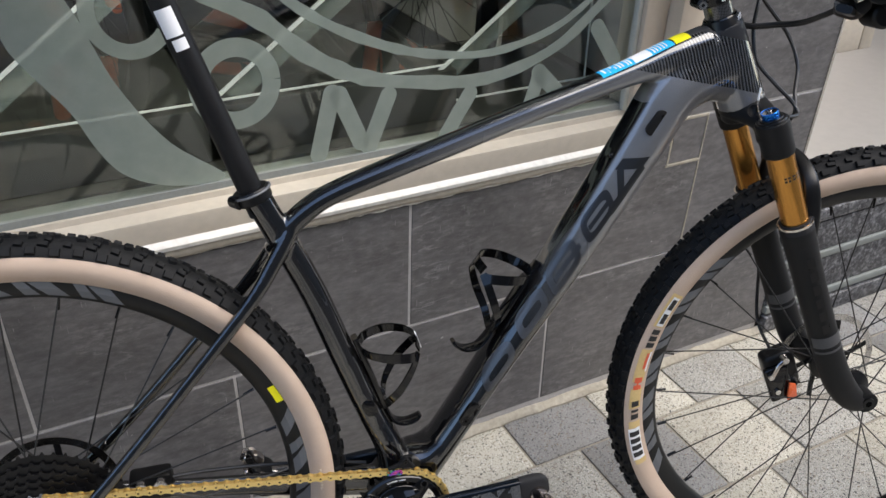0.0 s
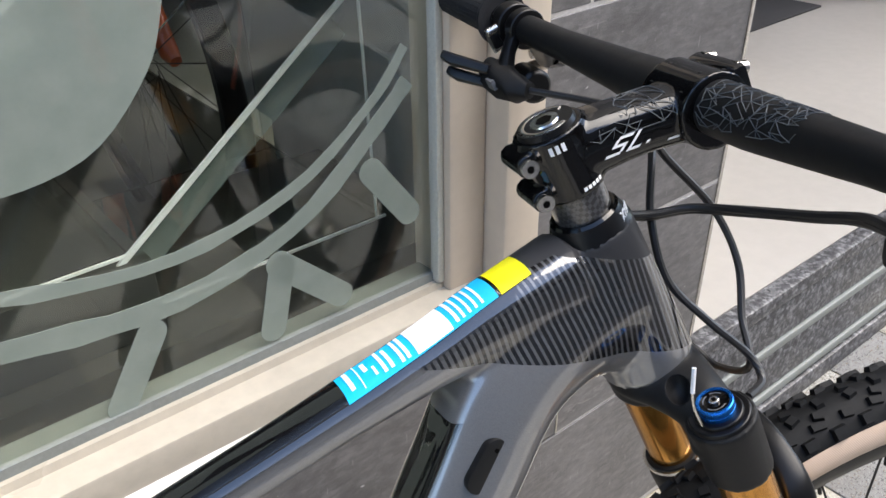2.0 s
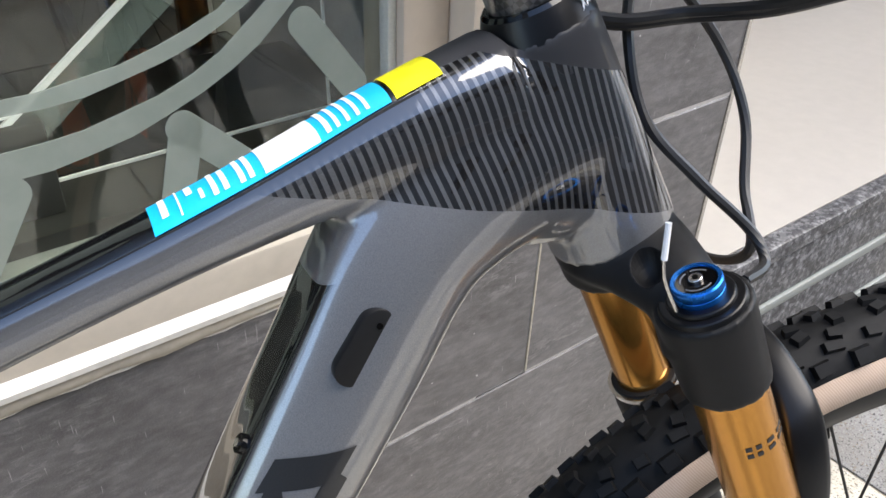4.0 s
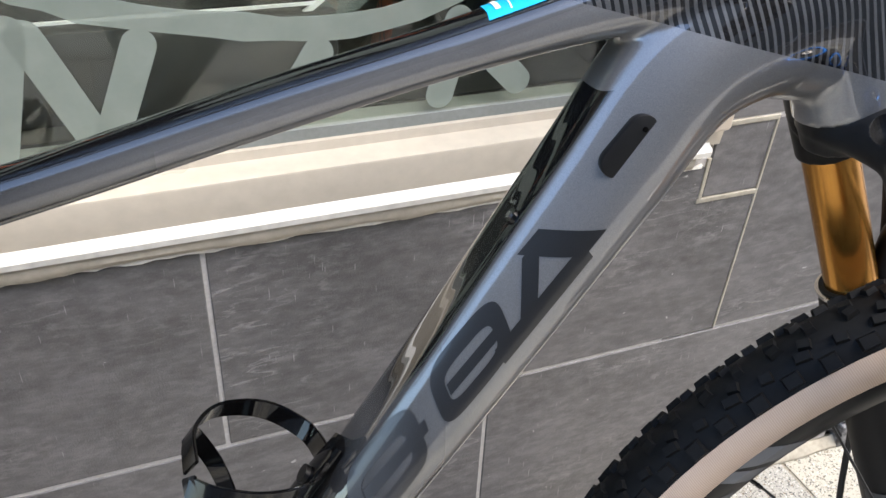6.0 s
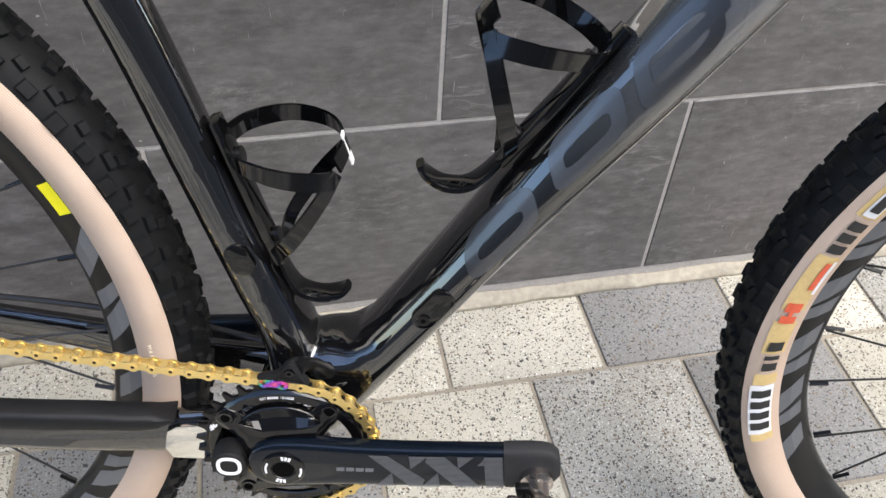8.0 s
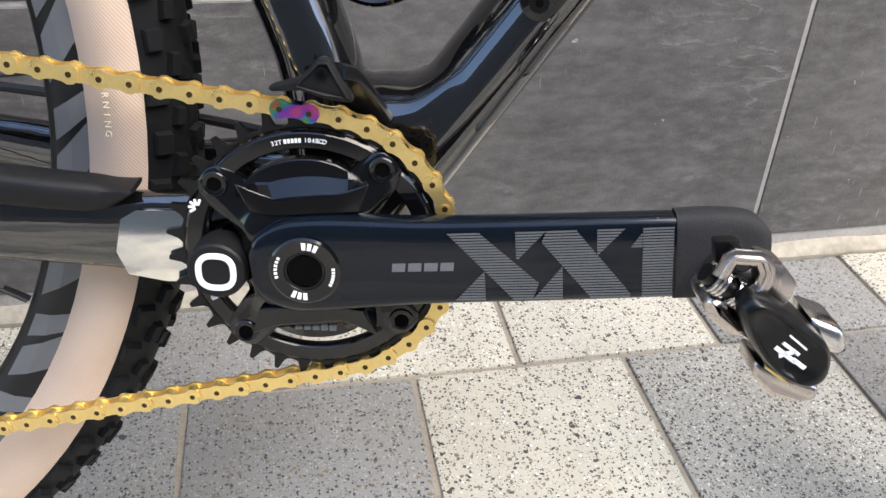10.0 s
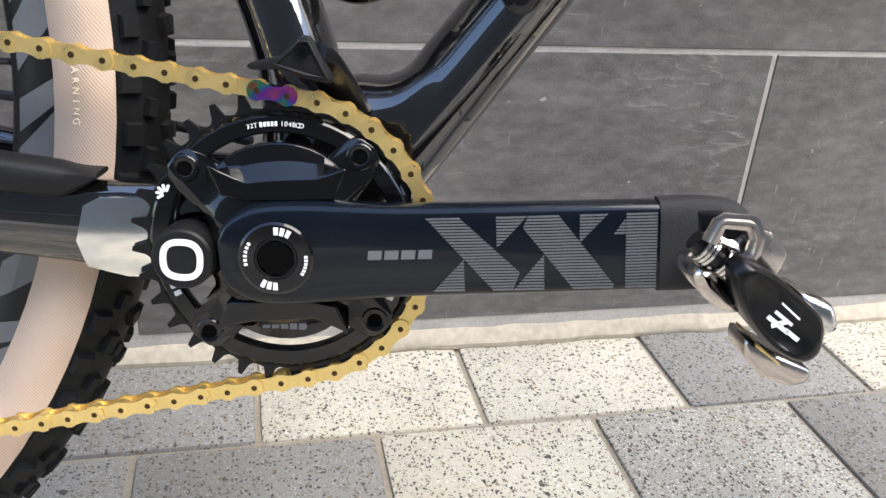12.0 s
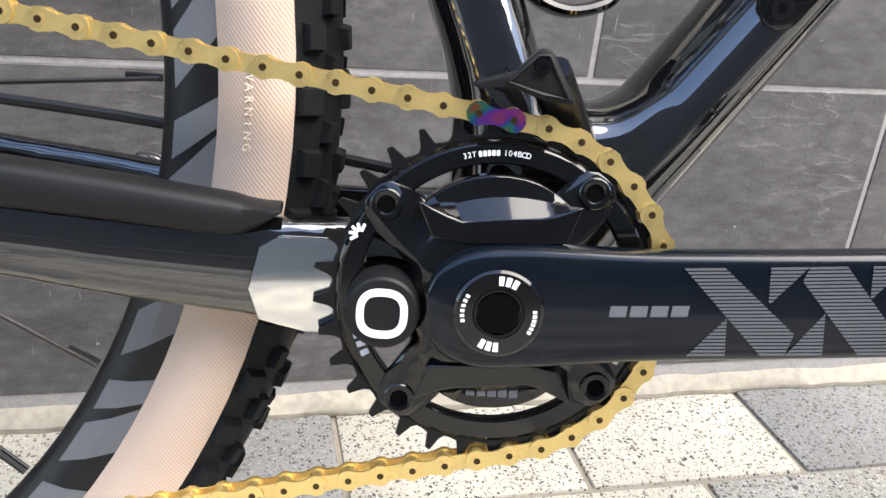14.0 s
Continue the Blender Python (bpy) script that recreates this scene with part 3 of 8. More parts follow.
def build_window():
    win = tagged(new("window_1"), "large shop window in a beige aluminium frame", "window", kind="structure")
    # sill: a box section with a rounded front edge
    prof = [(0.3055, 0.578), (0.3003, 0.6160), (0.3012, 0.6180), (0.3035, 0.6187), (0.331, 0.6195), (0.333, 0.6275), (0.38, 0.6280), (0.38, 0.578)]
    bm = bmesh.new()
    a = [bm.verts.new((-3.2, y, z)) for y, z in prof]
    b = [bm.verts.new((0.714, y, z)) for y, z in prof]
    ring_between(bm, a, b)
    bm.faces.new(a[::-1]), bm.faces.new(b)
    bmesh.ops.recalc_face_normals(bm, faces=bm.faces[:])
    part("window_sill", bm, BEIGE, win, "beige painted sill with scuffed front edge")
    # bead of white mortar under the sill, uneven
    bm = bmesh.new()
    rng = random.Random(4)
    pts = [(-3.2 + i * 0.035, 0.313, 0.5635) for i in range(112) if -3.2 + i * 0.035 < 0.712]
    sweep(bm, pts, [(0.0135 + rng.uniform(-0.003, 0.0022), 0.012) for _ in pts], 10, side=(0, 1, 0), power=2.6)
    part("mortar_bead", bm, SEALANT, win, "uneven beige bead under the sill")
    bm = bmesh.new()
    pts = [(-3.2 + i * 0.012, 0.3085 + rng.uniform(-0.0006, 0.0006), 0.5520 + rng.uniform(-0.0010, 0.0010)) for i in range(326)]
    sweep(bm, pts, [(0.0022 + rng.uniform(-0.0011, 0.0014), 0.0020) for _ in pts], 6, side=(0, 1, 0))
    part("mortar_line", bm, CHALK, win, "thin ragged line of white mortar")
    bm = bmesh.new()
    strip = [(0.2982, 0.5685), (0.2970, 0.5745), (0.2985, 0.5770), (0.3060, 0.5825), (0.312, 0.5825), (0.312, 0.5685)]
    a = [bm.verts.new((-3.2, y, z)) for y, z in strip]
    b = [bm.verts.new((0.700, y, z)) for y, z in strip]
    ring_between(bm, a, b)
    bm.faces.new(a[::-1]), bm.faces.new(b)
    bmesh.ops.recalc_face_normals(bm, faces=bm.faces[:])
    part("drip_edge", bm, CHALK, win, "chipped white painted drip edge")
    part("window_frame", box(0.612, 0.660, 0.334, 0.40, 0.616, 2.3, bevel=0.004), FRAME_BEIGE, win).matrix_local = FACADE_TILT
    part("window_frame", box(0.660, 0.7125, 0.303, 0.46, 0.6, 2.3, bevel=0.005), FRAME_BEIGE, win).matrix_local = FACADE_TILT
    part("window_frame", box(-3.2, 0.735, 0.31, 0.40, 2.24, 2.3, bevel=0.004), FRAME_BEIGE, win)
    part("gasket", box(0.603, 0.612, 0.343, 0.357, 0.627, 2.24, bevel=0.002), GLAZING_BEAD, win, "pale glazing bead").matrix_local = FACADE_TILT
    part("gasket", box(-3.2, 0.606, 0.3385, 0.37, 0.6265, 0.638), GASKET, win)
    pane = part("pane", box(-3.2, 0.620, GLASS_Y, GLASS_Y + 0.006, 0.63, 2.24), GLASS, win, "greenish plate glass", False)
    pane.matrix_local = FACADE_TILT
    pane.visible_shadow = False
    return win


def frosted(name, bm, parent, label):
    bmesh.ops.recalc_face_normals(bm, faces=bm.faces[:])
    # the design is drawn on an upright pane and shifted to fit the camera's view on the leaning one
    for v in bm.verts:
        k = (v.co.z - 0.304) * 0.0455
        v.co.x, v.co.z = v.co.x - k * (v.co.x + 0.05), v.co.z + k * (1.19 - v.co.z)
    ob = part(name, bm, VINYL, parent, label, False)
    ob.matrix_local = FACADE_TILT
    return ob


def build_vinyl(win):
    y0, y1 = GLASS_Y - 0.0012, GLASS_Y - 0.0004

    def stroke(line, w, rounded=True):
        bm = bmesh.new()
        if rounded:
            (ax, az), (bx, bz) = line
            long = math.hypot(bx - ax, bz - az)
            plate_into(bm, round_outline((ax + bx) / 2, (az + bz) / 2, long / 2 + w / 2, w / 2, w / 2 - 0.0002, math.degrees(math.atan2(bz - az, bx - ax))), y0, y1)
        else:
            strip_into(bm, line, w, y0, y1)
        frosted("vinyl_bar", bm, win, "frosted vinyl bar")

    def arc(ctrl, width, n):
        rng = random.Random(7)
        line = [tuple(p[:2]) for p in spline(ctrl, n)]
        bm = bmesh.new()
        strip_into(bm, line, [width * (1 + rng.uniform(-0.16, 0.16)) * (1.05 - 0.45 * i / len(line)) for i, _ in enumerate(line)], y0, y1)
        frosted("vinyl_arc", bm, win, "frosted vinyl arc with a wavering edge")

    arc([(-0.30, 1.2), (-0.17, 1.05), (-0.015, 0.905), (0.05, 0.85), (0.127, 0.807), (0.22, 0.773), (0.343, 0.757), (0.463, 0.783), (0.554, 0.842), (0.594, 0.886)], 0.017, 40)
    arc([(-0.36, 1.15), (-0.22, 0.99), (-0.1, 0.90), (-0.02, 0.852), (0.042, 0.796), (0.119, 0.752), (0.216, 0.728), (0.341, 0.716), (0.463, 0.748), (0.555, 0.816), (0.595, 0.852)], 0.028, 44)
    # the big figure of the window design, as plain rounded shapes
    for pts in ([(0.114, 0.937), (0.132, 0.889), (0.181, 0.862), (0.243, 0.855), (0.303, 0.870), (0.351, 0.915), (0.372, 0.955), (0.392, 1.03), (0.385, 1.10), (0.29, 1.12), (0.272, 1.03), (0.266, 0.985), (0.238, 0.925), (0.214, 0.945), (0.188, 0.971), (0.15, 0.957)],
                [(0.03, 1.06), (0.06, 1.027), (0.106, 1.0), (0.152, 0.990), (0.204, 1.003), (0.235, 1.03), (0.24, 1.08), (0.15, 1.12), (0.05, 1.11)]):
        c = spline(pts + [pts[0]], 64)[:-1]
        bm = bmesh.new()
        plate_into(bm, [tuple(p[:2]) for p in c], y0, y1)
        bmesh.ops.triangulate(bm, faces=[f for f in bm.faces if len(f.verts) > 4])
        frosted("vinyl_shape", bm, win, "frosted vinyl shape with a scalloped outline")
    blob = [(-0.30, 0.80), (-0.335, 0.87), (-0.30, 0.95), (-0.255, 0.90), (-0.215, 0.79), (-0.16, 0.70), (-0.09, 0.635), (-0.16, 0.634), (-0.22, 0.66), (-0.25, 0.70), (-0.275, 0.76)]
    bm = bmesh.new()
    plate_into(bm, [tuple(p[:2]) for p in spline(blob + [blob[0]], 60)[:-1]], y0, y1)
    bmesh.ops.triangulate(bm, faces=[f for f in bm.faces if len(f.verts) > 4])
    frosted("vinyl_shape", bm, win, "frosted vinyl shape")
    # a line of plain strokes along the bottom
    ring = [(-0.062 + 0.051 * math.cos(2 * math.pi * k / 40), 0.767 + 0.052 * math.sin(2 * math.pi * k / 40)) for k in range(41)]
    stroke(ring, 0.026, False)
    arc2 = [(-0.185 + 0.05 * math.cos(radians(a)), 0.885 + 0.055 * math.sin(radians(a))) for a in range(30, 330, 10)]
    stroke(arc2, 0.02, False)
    for line in ([(0.077, 0.732), (0.052, 0.64)], [(0.167, 0.715), (0.134, 0.638)], [(0.308, 0.695), (0.268, 0.634)],
                 [(0.438, 0.708), (0.420, 0.645)], [(0.088, 0.728), (0.120, 0.648)], [(0.436, 0.712), (0.498, 0.650)], [(0.546, 0.772), (0.588, 0.712)]):
        stroke(line, 0.027)


def build_tiles(wall, pillar):
    """Slate tiles 600 x 300 mm in running bond, each its own piece."""
    rng = random.Random(11)

    def tile(x0, x1, z0, z1, parent):
        dy = rng.uniform(-0.0004, 0.0004)
        bm = box(-(x1 - x0) / 2, (x1 - x0) / 2, WALL_Y + dy, WALL_Y + 0.011, -(z1 - z0) / 2, (z1 - z0) / 2, bevel=0.0012, segments=1)
        t = part("slate_tile", bm, SLATE, parent, smooth=False)
        here = Matrix.Translation(((x0 + x1) / 2, 0, (z0 + z1) / 2))
        t.matrix_local = FACADE_TILT @ here if z0 > 0.3 and parent == wall else here

    j = 0.0021
    for k in range(-6, 3):           # bottom row
        x0, x1 = 0.478 + 0.6 * (k - 1), 0.478 + 0.6 * k
        x1c = min(x1, 1.078)
        if x0 < 1.1 and x1 > -3:
            tile(x0 + j, x1c - j, 0.028, 0.304 - j, wall)
    for k in range(-5, 1):           # second row, cut under the sill
        tile(0.186 + 0.6 * (k - 1) + j, 0.186 + 0.6 * k - j, 0.304 + j, 0.549, wall)
    # the tile that turns the corner of the sill is cut to an L
    bm = plate([(0.186 + j, 0.304 + j), (0.786, 0.304 + j), (0.786, 0.505), (0.709, 0.505), (0.709, 0.549), (0.186 + j, 0.549)], WALL_Y, WALL_Y + 0.011, 0.0010)
    part("slate_tile", bm, SLATE, wall, smooth=False).matrix_local = FACADE_TILT
    tile(0.7135, 0.7865, 0.510, 0.5965, wall)
    tile(0.7890, 1.078, 0.304 + j, 0.6005 - j, pillar)
    for row, joint in ((0.6005, 0.0), (0.8975, 0.788), (1.1945, 0.0), (1.4915, 0.788), (1.7885, 0.0), (2.0855, 0.788), (2.3825, 0.0)):
        if joint:
            tile(0.7135, joint - j, row + j, row + 0.297 - j, pillar)
            tile(joint + j, 1.078, row + j, row + 0.297 - j, pillar)
        else:
            tile(0.7135, 1.078, row + j, row + 0.297 - j, pillar)
    # smears of grout round the cut tile
    bm = bmesh.new()
    for x0, x1, z0, z1 in ((0.706, 0.789, 0.5035, 0.5095), (0.7075, 0.7125, 0.505, 0.56), (0.7858, 0.7892, 0.306, 0.598), (0.712, 0.789, 0.5955, 0.6015)):
        box_into(bm, x0, x1, WALL_Y - 0.0012, WALL_Y + 0.004, z0, z1)
    part("grout_smear", bm, MORTAR, wall, "smeared white grout", False, 0.001).matrix_local = FACADE_TILT
    # corner trim of the pillar
    part("corner_trim", box(1.0785, 1.085, WALL_Y - 0.002, WALL_Y + 0.02, 0.0, 2.6, bevel=0.0015), STEEL, pillar, "pale metal corner trim")
    # skirting of mortar where the wall meets the paving
    bm = bmesh.new()
    pts = [(-3.2 + i * 0.025, WALL_Y - 0.002, 0.003) for i in range(173)]
    sweep(bm, pts, [(0.014 + rng.uniform(-0.002, 0.002), 0.0125 + rng.uniform(-0.0025, 0.0025)) for _ in pts], 10, side=(0, 1, 0), power=1.3)
    part("mortar_skirting", bm, MORTAR, wall, "rough mortar fillet along the paving")


PAVE = 0.2
LIGHT, MIDDLE, DARK = 0, 1, 2
KNOWN = {(0, -1): DARK, (0, 0): LIGHT, (0, 1): LIGHT, (0, 2): DARK, (0, 3): LIGHT, (0, -2): LIGHT, (1, 0): DARK, (1, 1): LIGHT, (1, 2): MIDDLE, (1, 3): DARK,
         (1, 4): LIGHT, (2, 0): DARK, (2, 1): LIGHT, (2, 2): DARK, (2, 3): LIGHT, (0, 4): MIDDLE, (0, 5): LIGHT, (1, 5): MIDDLE, (2, 4): MIDDLE, (0, -3): MIDDLE, (0, -4): LIGHT,
         (1, -1): DARK, (1, -2): LIGHT, (2, 0): LIGHT, (3, 1): LIGHT}


def build_pavement():
    m, n, l, b = mat_nodes("paving_far", (0.36, 0.33, 0.28), 0.85)
    br = n.new("ShaderNodeTexBrick")
    br.inputs["Scale"].default_value = 1.0
    br.inputs["Brick Width"].default_value, br.inputs["Row Height"].default_value, br.inputs["Mortar Size"].default_value = 0.2, 0.2, 0.004
    br.inputs["Color1"].default_value, br.inputs["Color2"].default_value, br.inputs["Mortar"].default_value = (0.5, 0.46, 0.37, 1), (0.24, 0.235, 0.23, 1), (0.25, 0.23, 0.19, 1)
    v = coords(n, l)
    l.new(v, br.inputs["Vector"])
    l.new(mix(n, l, 0.4, br.outputs["Color"], ramp(n, l, noise_tex(n, l, v, 300.0, 3), [(0.3, 0.12), (0.7, 0.5)])), b.inputs["Base Color"])
    bm = bmesh.new()
    bmesh.ops.create_grid(bm, x_segments=2, y_segments=2, size=400)
    for vert in bm.verts:
        vert.co.z = -0.012
    tagged(obj("ground", bm, m, None, False), "street paving", "ground", kind="structure")
    # Unseen dark sheet, added to darken what the bicycle's lacquer mirrors.
    tagged(obj("road", box(-60, 60, -7.0, -2.4, -0.0115, -0.007), ASPHALT, None, False), "unseen dark street sheet, added to darken reflections", "road", kind="structure")
    bed = tagged(obj("pavement", box(-1.45, 2.6, -1.9, WALL_Y + 0.03, -0.011, -0.004), JOINT, None, False), "pavement of cream and grey speckled terrazzo slabs", "pavement", kind="structure")
    rng = random.Random(3)
    shared = {}
    for row in range(0, 11):
        y1 = 0.187 + 0.13 if row == 0 else 0.187 - PAVE * (row - 1)
        y0 = 0.187 - PAVE * row
        for col in range(-8, 12):
            x0 = -0.014 + PAVE * col - (0.1 if row % 2 else 0)
            x1 = x0 + PAVE
            kind = KNOWN.get((row, col), rng.choice((LIGHT, LIGHT, DARK, MIDDLE)))
            key = (row == 0, kind)
            if key not in shared:
                d = (y1 - y0) / 2 - 0.0022
                bm = box(-PAVE / 2 + 0.0022, PAVE / 2 - 0.0022, -d, d, -0.03, 0.0, bevel=0.0035, segments=2)
                t = part("paving_slab", bm, (PAVER_LIGHT, PAVER_MID, PAVER_DARK)[kind], bed)
                shared[key] = t.data
            else:
                t = new("paving_slab", shared[key])
                t.parent = bed
            t.matrix_local = pose((x0 + x1) / 2, (y0 + y1) / 2, rng.uniform(-0.0012, 0.0006), rng.uniform(-0.25, 0.25), rng.uniform(-0.25, 0.25), rng.uniform(-0.3, 0.3))


def build_entrance():
    step = tagged(obj("entrance_step", box(1.086, 4.6, WALL_Y + 0.003, 0.62, -0.05, STEP_Z - 0.006), GRANITE, None, False), "granite step with rough bands below a pale entrance floor", "step", kind="structure")
    for z0, z1, out, mat in ((0.272, STEP_Z, 0.012, GRANITE), (0.186, 0.266, 0.006, GRANITE), (0.166, 0.184, 0.011, GASKET), (0.072, 0.164, 0.006, GRANITE), (0.050, 0.070, 0.011, GASKET), (0.0, 0.044, 0.016, GRANITE)):
        part("granite_band", box(1.086, 4.6, WALL_Y - out, WALL_Y + 0.02, z0, z1, bevel=0.003), mat, step)
    tagged(obj("floor", box(1.0, 6.0, WALL_Y + 0.02, 5.0, STEP_Z - 0.1, STEP_Z), FLOOR_TILE, None, False), "pale smooth floor of the shop entrance", "floor", kind="structure")
    # fixed side panel of the entrance, aluminium with a kick panel and glass above
    side = tagged(new("door_1"), "beige aluminium door panel with a kick plate and glass above", "door", kind="structure")
    part("stile", box(2.205, 2.264, 1.07, 1.13, STEP_Z, 2.5, bevel=0.004), BEIGE, side)
    part("stile", box(1.10, 1.17, 1.07, 1.13, STEP_Z, 2.5, bevel=0.004), BEIGE, side)
    for z0, z1 in ((STEP_Z, 0.409), (0.576, 0.644), (2.43, 2.5)):
        part("rail", box(1.17, 2.205, 1.072, 1.128, z0, z1, bevel=0.004), BEIGE, side)
    part("kick_panel", box(1.17, 2.205, 1.088, 1.112, 0.409, 0.576), BEIGE_DARK, side)
    pane = part("pane", box(1.17, 2.205, 1.097, 1.103, 0.644, 2.43), GLASS, side, "door glass", False)
    pane.visible_shadow = False
    jamb = tagged(new("door_2"), "beige aluminium door jamb on a dark base", "door", kind="structure")
    part("stile", box(3.35, 3.43, 1.0, 1.12, STEP_Z, 2.5, bevel=0.004), BEIGE_DARK, jamb)
    part("base", box(3.34, 3.75, 0.99, 1.13, STEP_Z, STEP_Z + 0.05), MATT, jamb)
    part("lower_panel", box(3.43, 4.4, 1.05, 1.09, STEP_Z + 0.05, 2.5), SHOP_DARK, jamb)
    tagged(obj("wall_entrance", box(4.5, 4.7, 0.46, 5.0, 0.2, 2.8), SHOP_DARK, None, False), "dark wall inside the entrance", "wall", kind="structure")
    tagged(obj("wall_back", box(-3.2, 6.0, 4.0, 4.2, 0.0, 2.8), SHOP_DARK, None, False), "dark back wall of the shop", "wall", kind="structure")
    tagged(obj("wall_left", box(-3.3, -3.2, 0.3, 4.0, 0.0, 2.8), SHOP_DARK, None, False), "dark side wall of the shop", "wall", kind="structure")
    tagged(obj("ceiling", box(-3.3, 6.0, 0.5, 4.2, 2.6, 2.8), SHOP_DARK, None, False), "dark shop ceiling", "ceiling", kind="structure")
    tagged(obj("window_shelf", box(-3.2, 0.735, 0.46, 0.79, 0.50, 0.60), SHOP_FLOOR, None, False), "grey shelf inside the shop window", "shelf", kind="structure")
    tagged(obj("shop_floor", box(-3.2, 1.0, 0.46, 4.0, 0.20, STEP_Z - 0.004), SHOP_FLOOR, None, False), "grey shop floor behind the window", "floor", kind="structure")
    # Unseen wall; its height and tone are set to shape sky light and reflections.
    tagged(obj("unseen_wall_opposite", box(-24, 26, -8.3, -8.0, 0.0, 8.5), FACADE_OPPOSITE, None, False), "unseen facade across the street, added to shape light and reflections", "wall", kind="structure")
    # the mat
    mat_ob = empty("door_mat", pose(2.95, 1.62, STEP_Z, 0, 0, 0), "dark door mat with a pale printed ring, on the entrance floor", "door mat")
    part("mat_body", box(-0.62, 0.06, -0.41, 0.30, 0.0, 0.008, bevel=0.003), MAT_RUBBER, mat_ob)
    part("printed_ring", lathe([(0.05, 0.0085), (0.075, 0.0085), (0.075, 0.0095), (0.05, 0.0095)], 32, "z", (-0.23, -0.24, 0), closed=True), simple("grey_print", (0.4, 0.38, 0.34), 0.9), mat_ob, "pale printed ring")
    bm = bmesh.new()
    for x, y in ((-0.06, -0.12), (-0.24, -0.06)):
        box_into(bm, x - 0.06, x + 0.06, y - 0.05, y + 0.05, 0.0082, 0.0092)
    pieces("printed_bar", bm, simple("brown_print", (0.25, 0.17, 0.07), 0.9), mat_ob, "brown printed bar")
    # round display drum with a red foot
    drum = empty("display_drum", pose(3.51, 1.59, STEP_Z), "round advertising drum with a bright printed sleeve and red foot", "display stand")
    part("foot", lathe([(0.0, 0.0), (0.285, 0.0), (0.295, 0.012), (0.29, 0.076), (0.28, 0.084), (0.265, 0.084), (0.26, 0.02), (0.0, 0.02)], 64, "z"), RED, drum, "glossy red foot")
    part("sleeve", lathe([(0.255, 0.02), (0.255, 1.1), (0.0, 1.1)], 64, "z"), simple("pale_print", (0.62, 0.66, 0.60), 0.4, grain=0.35, scale=18), drum, "printed sleeve in white and green")
    bm = bmesh.new()
    for a in np.linspace(172, 206, 13):
        box_into(bm, 0.289, 0.2965, -0.005, 0.005, 0.036, 0.054, pose(0, 0, 0, 0, 0, a))
    pieces("printed_bar", bm, WHITE, drum, "white printed bar")

    def on_sleeve(a, z, lift=0.001):
        return Vector(((0.255 + lift) * math.cos(radians(a)), (0.255 + lift) * math.sin(radians(a)), z))

    bm = bmesh.new()
    fan = [bm.verts.new(on_sleeve(212 + 27 * math.cos(k * 0.2618), 0.165 + 0.120 * math.sin(k * 0.2618), 0.0012)) for k in range(24)]
    mid = [bm.verts.new(on_sleeve(212 + 13 * math.cos(k * 0.2618), 0.165 + 0.058 * math.sin(k * 0.2618), 0.0012)) for k in range(24)]
    ring_between(bm, fan, mid)
    bm.faces.new(mid)
    part("printed_disc", bm, WHITE, drum, "white printed disc")
    bm = bmesh.new()
    for k in range(3):
        a = radians(80 + 120 * k)
        pts = [on_sleeve(212 + 24 * t * math.cos(a), 0.165 + 0.105 * t * math.sin(a), 0.003) for t in (0.0, 0.5, 1.0)]
        sweep(bm, pts, [(0.022, 0.0012), (0.010, 0.0012), (0.003, 0.0012)], 6, side=(0.5, -0.8, 0))
    # a printed bicycle frame, in outline
    for a0, z0, a1, z1, r in ((150, 0.30, 176, 0.36, 0.007), (176, 0.36, 160, 0.14, 0.006), (150, 0.30, 160, 0.14, 0.006), (176, 0.36, 186, 0.16, 0.007), (168, 0.40, 180, 0.36, 0.005), (176, 0.36, 205, 0.34, 0.006), (205, 0.34, 212, 0.165, 0.006), (148, 0.36, 156, 0.18, 0.004)):
        sweep(bm, [on_sleeve(a0 + (a1 - a0) * t, z0 + (z1 - z0) * t, 0.002) for t in (0.0, 0.33, 0.67, 1.0)], (r, 0.0012), 6, side=(0.3, 0.3, 0.9))
    pieces("printed_shape", bm, PRINT_BLACK, drum, "black printed shape")
    bm = bmesh.new()
    for a0, a1, z0, z1 in ((216, 262, 0.30, 0.62), (140, 168, 0.44, 0.70)):
        low = [bm.verts.new(on_sleeve(a, z0 + 0.02 * math.sin(a), 0.0007)) for a in np.linspace(a0, a1, 9)]
        top = [bm.verts.new(on_sleeve(a, z1, 0.0007)) for a in np.linspace(a0, a1, 9)]
        for k in range(8):
            bm.faces.new((low[k], low[k + 1], top[k + 1], top[k]))
    pieces("printed_field", bm, simple("green_print", (0.10, 0.26, 0.06), 0.4, grain=0.5, scale=30), drum, "green printed field")


# ---- the bicycle ----
LEAN, HEADING = 9.78, -11.88
BIKE = pose(0, -0.0493, 0, 0, 0, HEADING) @ pose(0, 0, 0, -LEAN)
BB = (0.0, 0.0, 0.300)
REAR = (-0.426, 0.0, 0.3635)
HEAD = Vector((0.446, 0.0, 0.900))
HEAD_UP = Vector((-0.358, 0.0, 0.934))
HEAD_FWD = Vector((0.934, 0.0, 0.358))
STEER = -9.0
STEER_M = Matrix.Translation(HEAD) @ Matrix(((HEAD_FWD.x, 0, HEAD_UP.x, 0), (0, 1, 0, 0), (HEAD_FWD.z, 0, HEAD_UP.z, 0), (0, 0, 0, 1))) @ pose(0, 0, 0, 0, 0, STEER)
FRONT_LOCAL = Vector((0.044, 0.0, -0.597))      # the front axle in the fork's own axes
TYRE_R = 0.3655


def st(p):
    """From the fork's axes (forward, left, up along the steerer) to the bicycle's."""
    return STEER_M @ Vector(p)


